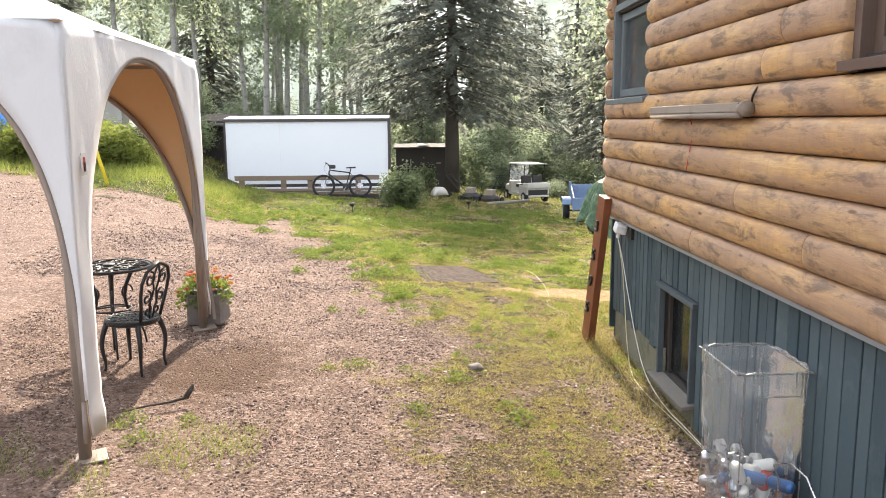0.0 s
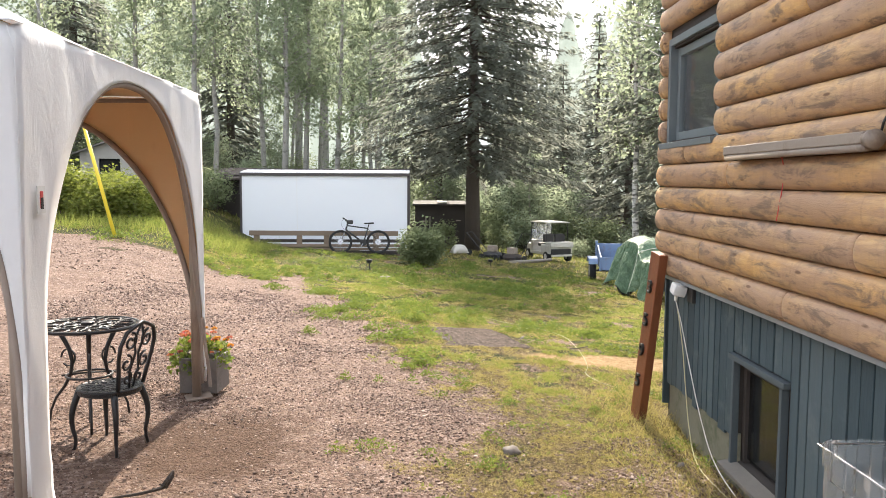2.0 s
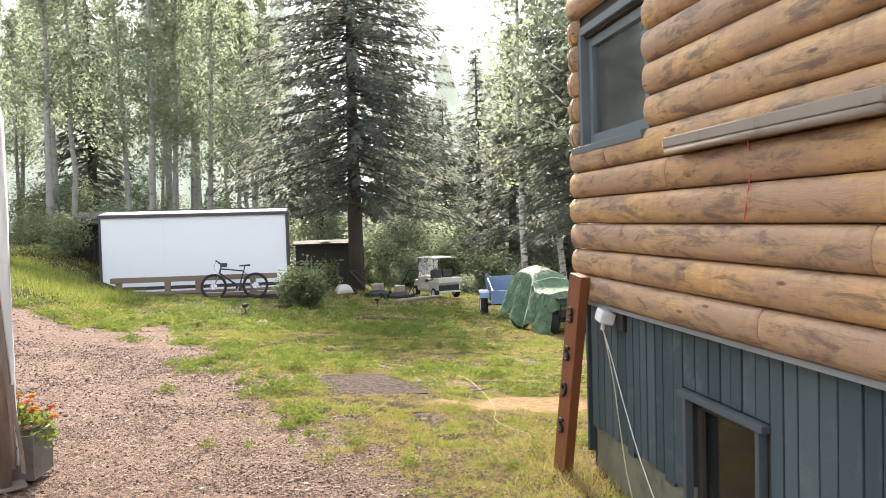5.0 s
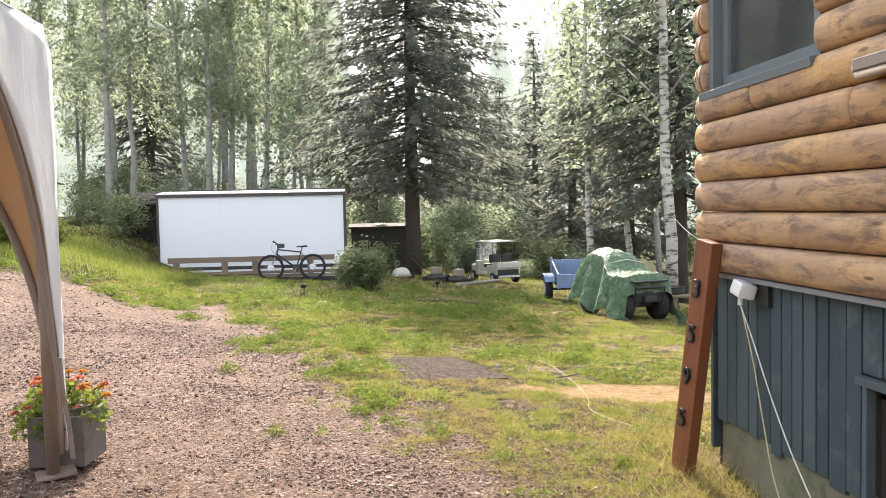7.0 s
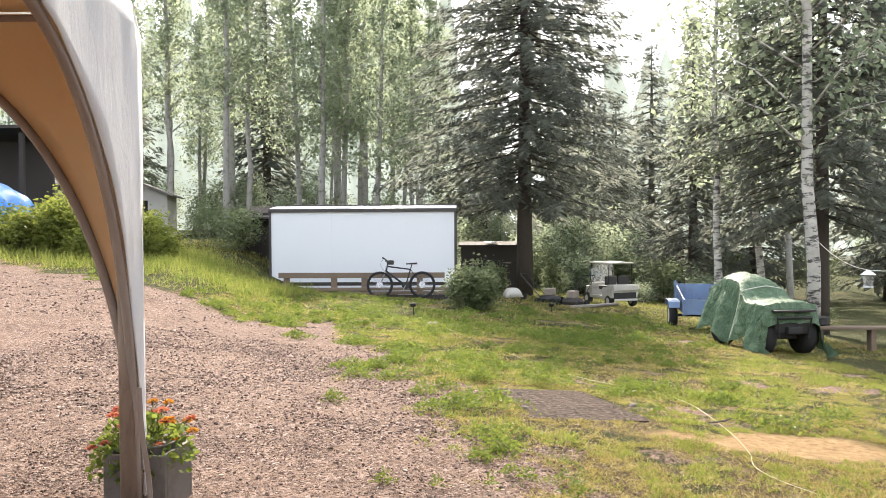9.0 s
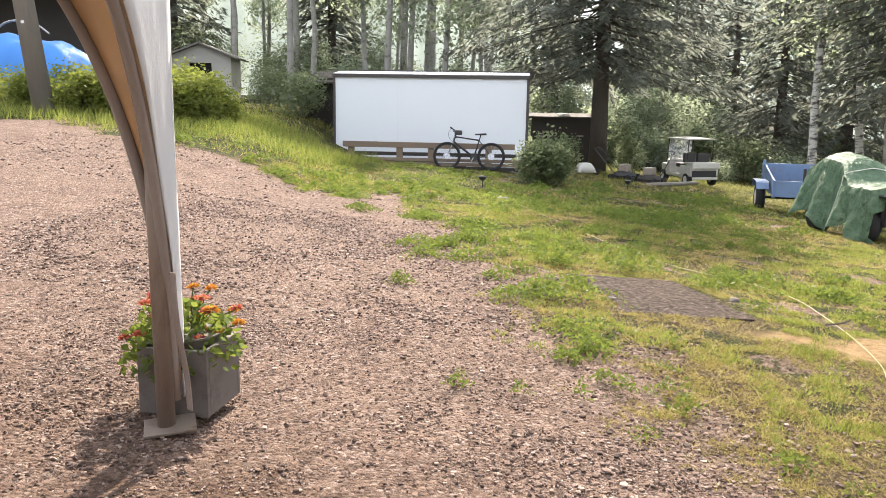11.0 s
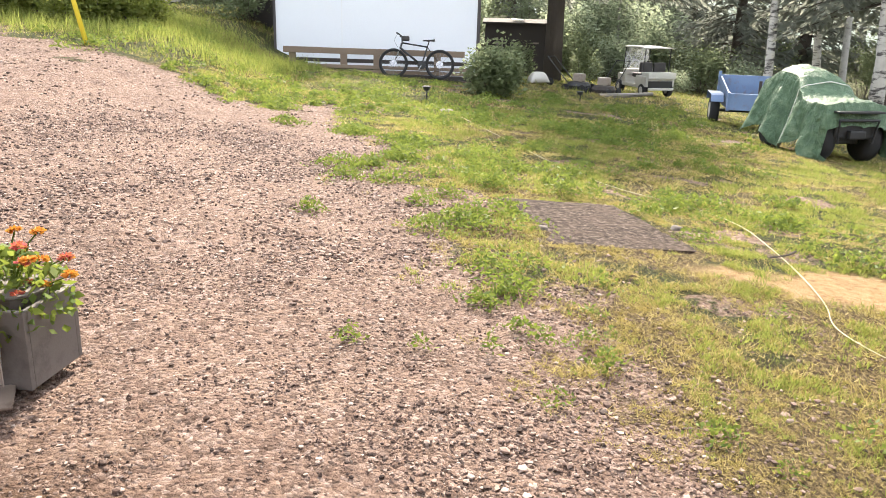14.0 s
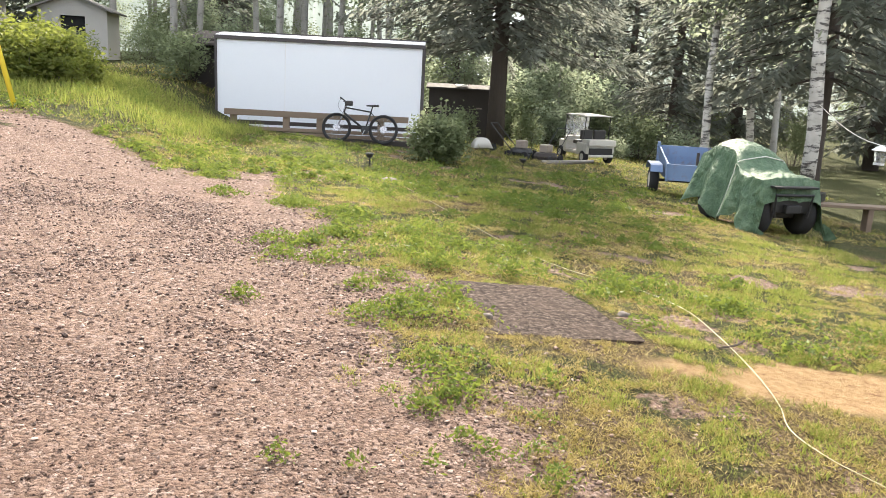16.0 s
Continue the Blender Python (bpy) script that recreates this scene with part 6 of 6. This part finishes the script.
    for i in range(44):
        y = rng.uniform(37, 54)
        az = -33 + 66 * (i + rng.random()) / 44
        x = math.tan(radians(az)) * (y - 3)
        if az > 13 and i % 3:
            continue
        plant("undergrowth_shrub", under[i % 3], x, y, rng.uniform(0, 360), rng.uniform(0.6, 0.95), "shady undergrowth shrub in the woods", "bush", "undergrowth", leafy)
    sunny = [shrub(81, 1.5, 1.4, 3.4, 3600, 0.075, M["aspen_leaf"], 15), shrub(82, 1.2, 1.2, 2.2, 2600, 0.07, M["aspen_leaf"], 14)]
    for x, y, k, s in ((2.6, 39.0, 0, 1.0), (4.3, 38.0, 1, 1.0), (5.9, 39.5, 0, 1.1), (7.4, 38.0, 1, 1.0), (3.4, 41.5, 0, 1.2), (6.6, 42.0, 0, 1.3), (8.8, 34.5, 1, 0.8), (5.2, 36.6, 1, 0.55), (6.6, 35.4, 1, 0.5), (3.2, 35.8, 1, 0.5)):
        plant("undergrowth_shrub", sunny[k], x, y, rng.uniform(0, 360), s, "sunlit pale green shrub at the edge of the woods", "bush", "undergrowth", leafy)
    for x, y, k, s in ((-7.0, 27.5, 1, 0.7), (-8.6, 28.5, 0, 0.4), (-10.5, 28.5, 1, 0.5), (-12.0, 29.0, 1, 0.45), (-6.6, 30.5, 2, 0.5), (9.5, 26.5, 1, 0.3), (11.5, 25.0, 1, 0.35), (8.4, 29.0, 1, 0.4), (13.5, 23.5, 0, 0.3), (3.0, 38.5, 1, 0.85), (6.4, 39.0, 1, 0.9), (7.6, 36.5, 1, 0.9), (4.8, 42.5, 2, 0.9)):
        plant("undergrowth_shrub", under[k], x, y, rng.uniform(0, 360), s, "shady undergrowth shrub in the woods", "bush", "undergrowth", leafy)


build_trees()


# ---- distance: a wooded ridge, its smoke haze painted in ----
def build_ridge():
    m = Nodes("haze_painted_ridge")
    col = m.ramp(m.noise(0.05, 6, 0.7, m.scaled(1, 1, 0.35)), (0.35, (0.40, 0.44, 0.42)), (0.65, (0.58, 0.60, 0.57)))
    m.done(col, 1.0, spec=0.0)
    # the pale colour also emits, imitating light scattered by smoke
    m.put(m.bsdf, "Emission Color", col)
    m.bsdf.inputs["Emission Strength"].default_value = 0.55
    rng = np.random.default_rng(4)
    n = 220
    top = np.convolve(rng.normal(size=n + 40), np.hanning(41) / 20.5, "valid")[:n]
    bm = bmesh.new()
    rows = []
    for k in range(n):
        a = -math.pi + math.tau * k / (n - 1)
        d = 150 + 14 * math.sin(3 * a)
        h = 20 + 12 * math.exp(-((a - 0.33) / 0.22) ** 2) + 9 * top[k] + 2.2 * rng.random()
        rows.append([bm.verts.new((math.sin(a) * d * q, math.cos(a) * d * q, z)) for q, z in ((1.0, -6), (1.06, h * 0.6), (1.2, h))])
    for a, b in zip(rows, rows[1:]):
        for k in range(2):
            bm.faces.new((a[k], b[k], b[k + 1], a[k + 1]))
    tagged(part("backdrop", bm, m.mat), "wooded ridge with smoke haze painted into its colour", "backdrop", kind="structure")


def build_far_woods():
    """Ragged treetops of the woods beyond; smoke haze and backlight are painted in as emission."""
    m = Nodes("haze_painted_far_woods")
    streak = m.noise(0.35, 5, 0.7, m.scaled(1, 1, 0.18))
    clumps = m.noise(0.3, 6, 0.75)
    # pale greens carry the haze; emitted below, almost no lit surface colour
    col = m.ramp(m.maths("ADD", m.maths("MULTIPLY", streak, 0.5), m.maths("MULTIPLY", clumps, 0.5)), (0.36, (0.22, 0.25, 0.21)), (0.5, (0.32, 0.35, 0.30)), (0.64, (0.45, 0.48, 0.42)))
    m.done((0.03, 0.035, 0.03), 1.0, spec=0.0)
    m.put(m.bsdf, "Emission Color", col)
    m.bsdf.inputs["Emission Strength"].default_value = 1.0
    rng = np.random.default_rng(14)
    bm = bmesh.new()
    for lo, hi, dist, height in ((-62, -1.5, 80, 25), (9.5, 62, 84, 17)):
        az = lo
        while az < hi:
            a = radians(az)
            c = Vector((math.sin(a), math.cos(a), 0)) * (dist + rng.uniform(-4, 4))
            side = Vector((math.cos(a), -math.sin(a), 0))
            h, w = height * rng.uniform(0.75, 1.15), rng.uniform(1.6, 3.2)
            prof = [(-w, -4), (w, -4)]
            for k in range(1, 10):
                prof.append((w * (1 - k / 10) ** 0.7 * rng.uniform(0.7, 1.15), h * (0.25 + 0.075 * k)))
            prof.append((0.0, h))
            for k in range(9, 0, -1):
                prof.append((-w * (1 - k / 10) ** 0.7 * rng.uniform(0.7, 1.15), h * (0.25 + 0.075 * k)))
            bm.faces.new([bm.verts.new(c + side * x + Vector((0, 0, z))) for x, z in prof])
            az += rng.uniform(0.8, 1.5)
    tagged(part("backdrop", bm, m.mat), "far wooded slope with smoke haze painted as pale glow", "backdrop", kind="structure")


build_far_woods()
build_ridge()
# ---- ground cover: grass, straw, weeds and loose stones ----
def land(p):
    return np.array([ground_z(x, y) + 0.035 * fbm(x, y, 0.8, 5.0) + 0.012 * fbm(x, y, 4.0, 2.0) for x, y in p])


def scatter(rng, n, x0, x1, y0, y1, keep):
    p = np.stack([rng.uniform(x0, x1, n), rng.uniform(y0, y1, n)], 1)
    w = np.array([keep(x, y) for x, y in p])
    return p[w > rng.random(n)]


def clear_of(x, y):
    if x > 1.93 and y < 7.45:
        return 0.0
    if 9.9 < y < 11.22 and -0.16 < x - (11.15 - y) * 0.26 < 0.9:
        return 0.0
    if abs(x + 3.2) < 2.7 and 24.2 < y < 28:
        return 0.0
    return 1.0


def lush(x, y):
    g = grass_at(x, y)
    return clear_of(x, y) * max(0.0, g - 0.12) * (1 - sand_at(x, y)) * (0.08 + 1.1 * step(-0.05, 0.3, fbm(x, y, 1.6, 6.6))) * (0.42 + 0.58 * step(9.5, 12.0, y + 0.8 * fbm(x, y, 0.9, 2.2)))


def parched(x, y):
    g = grass_at(x, y)
    return clear_of(x, y) * max(0.0, g - 0.05) * (1 - sand_at(x, y)) * (0.4 + 0.8 * step(-0.35, 0.3, fbm(x, y, 0.55, 7.7)) + 0.6 * (1 - step(8.5, 11.5, y)))


def blades(rng, p, h0, h1, w, flop):
    n = len(p)
    z = land(p)
    h = rng.uniform(h0, h1, n) * rng.uniform(0.6, 1.2, n)
    a, b = rng.uniform(0, math.tau, n), rng.uniform(0, math.tau, n)
    l = h * rng.uniform(0.2, 1.0, n) * flop
    base = np.column_stack([p, z - 0.004])
    side = np.column_stack([np.cos(b), np.sin(b), np.zeros(n)]) * (w * rng.uniform(0.6, 1.4, n))[:, None]
    tip = base + np.column_stack([np.cos(a) * l, np.sin(a) * l, h])
    return np.stack([base - side, base + side, tip], 1).reshape(-1, 3)


def build_grass():
    rng = np.random.default_rng(77)
    for name, mat, keep, flop, lab, hs in (("grass", M["grass_blade"], lush, 0.9, "short patchy green grass of the yard", 1.0), ("dry_grass", M["straw_blade"], parched, 2.6, "dry straw-coloured grass of the yard", 0.6)):
        v = [blades(rng, scatter(rng, 26000, -1.3, 3.6, 5.0, 10.5, keep), 0.014 * hs, 0.04 * hs, 0.0022, flop),
             blades(rng, scatter(rng, 26000, -3.2, 4.8, 10.5, 16.5, keep), 0.02 * hs, 0.055 * hs, 0.004, flop),
             blades(rng, scatter(rng, 44000, -9.0, 7.5, 16.5, 25.0, keep), 0.04 * hs, 0.09 * hs, 0.007, flop),
             blades(rng, scatter(rng, 22000, -11.0, 10.0, 25.0, 37.0, keep), 0.06 * hs, 0.18 * hs, 0.010, flop)]
        for count, box, per, r0, r1, h0, h1, w in ((26000, (-1.6, 3.4, 4.2, 8.0), 18, 0.006, 0.02, 0.01, 0.034, 0.0025), (24000, (-2.2, 3.6, 8.0, 12.0), 18, 0.01, 0.028, 0.014, 0.044, 0.0034), (12000, (-4.6, 5.2, 12.0, 18.5), 18, 0.02, 0.06, 0.024, 0.066, 0.0055)):
            heads = scatter(rng, count, *box, lambda x, y: keep(x, y) * (0.15 + 1.1 * step(-0.12, 0.22, fbm(x, y, 4.5, 21.0))))
            spread = np.repeat(rng.uniform(r0, r1, len(heads)), per)[:, None]
            q = np.repeat(heads, per, 0) + rng.normal(size=(len(heads) * per, 2)) * spread
            v.append(blades(rng, q, h0 * hs, h1 * hs, w, flop * 0.9))
        if name == "grass":
            tall = scatter(rng, 15000, -11.0, -4.2, 17.5, 24.5, lambda x, y: clear_of(x, y) * grass_at(x, y))
            v.append(blades(rng, tall, 0.12, 0.3, 0.006, 0.7))
        v = np.concatenate(v)
        tagged(new(name, np_mesh(name, v, np.arange(len(v)).reshape(-1, 3), mat)), lab, "grass", kind="stuff")


build_grass()


def build_weeds():
    rng = np.random.default_rng(78)
    cs, als, acs = [], [], []

    def clump(x, y, r, n, leaf, h):
        q = rng.normal(size=(n, 2)) * r * 0.55
        p = q + (x, y)
        z = ground_z(x, y) + 0.005 + rng.uniform(0.1, 1.0, n) * h * np.exp(-(q ** 2).sum(1) / (r * r))
        c = np.column_stack([p, z])
        al = unit(rng, n)
        al[:, 2] = np.abs(al[:, 2]) * 0.9
        al *= leaf * rng.uniform(0.6, 1.3, (n, 1))
        cs.append(c)
        als.append(al)
        acs.append(np.cross(al, unit(rng, n)) * 0.55)
    # sprigs coming up through the gravel
    for x, y in scatter(rng, 900, -2.2, 1.4, 5.2, 11.0, lambda x, y: 0.12 * clear_of(x, y) * step(0.02, 0.3, grass_at(x, y)) * (1 - step(0.6, 0.95, grass_at(x, y)))):
        clump(x, y, rng.uniform(0.03, 0.09), int(rng.uniform(25, 70)), 0.012, 0.07)
    # broad-leaved patches in the lawn's edge
    for x, y in scatter(rng, 700, -3.4, 3.0, 10.0, 17.0, lambda x, y: 0.75 * clear_of(x, y) * step(0.1, 0.4, grass_at(x, y)) * step(0.05, 0.4, fbm(x, y, 0.7, 9.1) + 0.25 - 0.1 * abs(x + 0.5))):
        clump(x, y, rng.uniform(0.08, 0.22), int(rng.uniform(50, 130)), 0.02, 0.13)
    # tufts along the line where the lawn thins out
    for x, y in scatter(rng, 3000, -5.0, 2.6, 5.4, 18.5, lambda x, y: 0.75 * clear_of(x, y) * (1 - sand_at(x, y)) * step(0.04, 0.25, grass_at(x, y)) * (1 - 0.75 * step(0.75, 1.0, grass_at(x, y))) * step(0.0, 0.22, fbm(x, y, 1.1, 14.2))):
        clump(x, y, rng.uniform(0.05, 0.17), int(rng.uniform(50, 130)), 0.012 + 0.0012 * (y - 5), rng.uniform(0.05, 0.13))
    for x, y in scatter(rng, 520, -7.5, 4.0, 16.0, 23.0, lambda x, y: 0.6 * clear_of(x, y) * grass_at(x, y)):
        clump(x, y, rng.uniform(0.1, 0.3), int(rng.uniform(40, 110)), 0.03, 0.14)
    for x, y, r, n, h in ((-1.62, 4.6, 0.1, 160, 0.1), (-1.42, 4.95, 0.05, 80, 0.08), (-1.75, 4.9, 0.09, 140, 0.12), (0.35, 6.0, 0.1, 170, 0.09), (0.05, 5.3, 0.09, 130, 0.08), (0.62, 7.55, 0.09, 150, 0.07), (0.3, 8.1, 0.08, 140, 0.09), (0.75, 5.2, 0.12, 200, 0.08),
                          (-2.61, 14.08, 0.2, 420, 0.12), (-1.56, 11.9, 0.2, 420, 0.12), (-1.42, 11.36, 0.16, 360, 0.12), (-1.43, 10.08, 0.09, 200, 0.12), (-1.78, 13.9, 0.3, 600, 0.12), (-1.14, 13.7, 0.32, 650, 0.13), (-0.73, 10.66, 0.12, 260, 0.12), (-0.55, 11.0, 0.12, 260, 0.12), (-0.46, 10.16, 0.15, 320, 0.11), (-0.63, 9.98, 0.14, 320, 0.1), (-0.31, 10.05, 0.15, 340, 0.11), (-0.21, 11.54, 0.14, 300, 0.13), (0.39, 11.56, 0.16, 420, 0.2),
                          (-0.8, 8.07, 0.06, 80, 0.09), (-0.5, 8.06, 0.05, 50, 0.08), (-0.2, 8.13, 0.04, 60, 0.1), (0.02, 8.27, 0.06, 90, 0.1), (-0.07, 8.4, 0.06, 110, 0.06), (1.27, 11.75, 0.15, 300, 0.13), (-3.93, 16.83, 0.35, 520, 0.13), (-4.35, 16.0, 0.35, 520, 0.13), (-0.45, 12.9, 0.3, 560, 0.12), (0.3, 12.5, 0.3, 520, 0.12)):
        clump(x, y, r, n, 0.014 + 0.0012 * max(0.0, y - 8), h)
    c, al, ac = (np.concatenate(q) for q in (cs, als, acs))
    tagged(new("weeds", leaves("weeds", c, al, ac, M["weed_leaf"])), "low broad-leaved weeds coming up in grass and gravel", "weeds", kind="stuff")
    t = scatter(rng, 9000, -3.4, -0.9, 3.5, 4.9, lambda x, y: step(-0.1, 0.4, fbm(x, y, 1.8, 5.5)))
    v = blades(rng, t, 0.03, 0.09, 0.0022, 1.0)
    tagged(new("shade_grass", np_mesh("shade_grass", v, np.arange(len(v)).reshape(-1, 3), M["grass_blade"])), "thin grass tufts in the gravel by the tent", "grass", kind="stuff")
    t = scatter(rng, 5200, 1.25, 1.92, 5.0, 8.2, lambda x, y: clear_of(x, y) * (0.25 + 0.75 * step(1.35, 1.85, x)))
    v = blades(rng, t, 0.05, 0.15, 0.002, 1.6)
    tagged(new("house_grass", np_mesh("house_grass", v, np.arange(len(v)).reshape(-1, 3), M["straw_blade"])), "long dry grass along the foot of the house", "grass", kind="stuff")


build_weeds()


def build_pebbles():
    m = Nodes("loose_stone")
    col = m.ramp(m.island(), (0.0, (0.03, 0.02, 0.016)), (0.3, (0.12, 0.077, 0.058)), (0.6, (0.23, 0.157, 0.122)), (0.85, (0.34, 0.247, 0.197)), (1.0, (0.48, 0.385, 0.325)))
    mat = m.done(m.mix(m.maths("MULTIPLY", m.noise(160.0, 3), 0.4), col, (0.14, 0.1, 0.085)), 0.85, m.noise(220.0, 3), 0.4, 0.003, spec=0.3)
    bm = bmesh.new()
    bmesh.ops.create_icosphere(bm, subdivisions=1, radius=1)
    ico = np.array([v.co[:] for v in bm.verts])
    tri = np.array([[v.index for v in f.verts] for f in bm.faces])
    bm.free()
    rng = np.random.default_rng(79)

    def gravelly(x, y):
        return clear_of(x, y) * (1.05 - 0.85 * grass_at(x, y)) * (0.35 + 0.65 * step(0.4, 1.0, math.hypot((x + 1.5) / 0.8, (y - 6.15) / 1.15) + 0.5 * fbm(x, y, 3.0, 8.8))) * (0.2 + 0.6 * step(-0.2, 0.3, fbm(x, y, 1.1, 3.9) + 0.4 * fbm(x, y, 3.4, 5.1)))

    def by_house(x, y):
        return step(1.05, 1.7, x + 0.25 * fbm(x, y, 2, 1)) * (1 if x < 1.92 else 0)
    sets = [(scatter(rng, 26000, -3.6, 1.7, 3.0, 9.0, gravelly), 0.005, 0.015), (scatter(rng, 9000, -4.8, 0.8, 9.0, 13.0, gravelly), 0.008, 0.02),
            (scatter(rng, 3600, -8.0, 0.0, 13.0, 19.0, gravelly), 0.012, 0.022), (scatter(rng, 8000, 0.7, 1.93, 3.2, 6.8, by_house), 0.005, 0.019), (scatter(rng, 1200, -0.3, 1.3, 5.0, 8.2, lambda x, y: 0.4), 0.008, 0.02)]
    # crushed chips between the larger stones
    octa = np.array([(1, 0, 0), (0, 1, 0), (-1, 0, 0), (0, -1, 0), (0, 0, 1), (0, 0, -1)], float)
    otri = np.array([(0, 1, 4), (1, 2, 4), (2, 3, 4), (3, 0, 4), (1, 0, 5), (2, 1, 5), (3, 2, 5), (0, 3, 5)])
    vs, fs, k = [], [], 0
    for p, r0, r1 in [(scatter(rng, 120000, -3.4, 1.7, 3.0, 9.0, gravelly), 0.0032, 0.0095), (scatter(rng, 30000, -4.6, 0.8, 9.0, 13.5, gravelly), 0.007, 0.015)]:
        n = len(p)
        r = r0 + (r1 - r0) * rng.beta(1.1, 2.4, n)
        q = (octa[None] + rng.normal(size=(n, 6, 3)) * 0.24) * r[:, None, None] * (rng.uniform(0.6, 1.4, (n, 3)) * np.array((1.1, 1.0, 0.7)))[:, None]
        a = rng.uniform(0, math.tau, n)
        ca, sa = np.cos(a)[:, None], np.sin(a)[:, None]
        q = np.stack([q[..., 0] * ca - q[..., 1] * sa, q[..., 0] * sa + q[..., 1] * ca, q[..., 2]], -1)
        q += np.column_stack([p, land(p) + r * 0.3])[:, None]
        vs.append(q.reshape(-1, 3))
        fs.append((otri[None] + (np.arange(n) * 6)[:, None, None] + k).reshape(-1, 3))
        k += n * 6
    for p, r0, r1 in sets:
        n = len(p)
        r = r0 + (r1 - r0) * rng.beta(1.1, 3.2, n)
        sx = rng.uniform(0.7, 1.3, (n, 3)) * np.array((1.15, 0.95, 0.62))
        jit = 1 + rng.normal(size=(n, 12, 1)) * 0.13
        q = ico[None] * jit * sx[:, None] * r[:, None, None]
        a = rng.uniform(0, math.tau, n)
        ca, sa = np.cos(a)[:, None], np.sin(a)[:, None]
        q = np.stack([q[..., 0] * ca - q[..., 1] * sa, q[..., 0] * sa + q[..., 1] * ca, q[..., 2]], -1)
        q += np.column_stack([p, land(p) + r * 0.34])[:, None]
        vs.append(q.reshape(-1, 3))
        fs.append((tri[None] + (np.arange(n) * 12)[:, None, None] + k).reshape(-1, 3))
        k += n * 12
    tagged(new("gravel", np_mesh("gravel", np.concatenate(vs), np.concatenate(fs), mat)), "loose pinkish grey gravel stones of the yard", "gravel", kind="stuff")


build_pebbles()
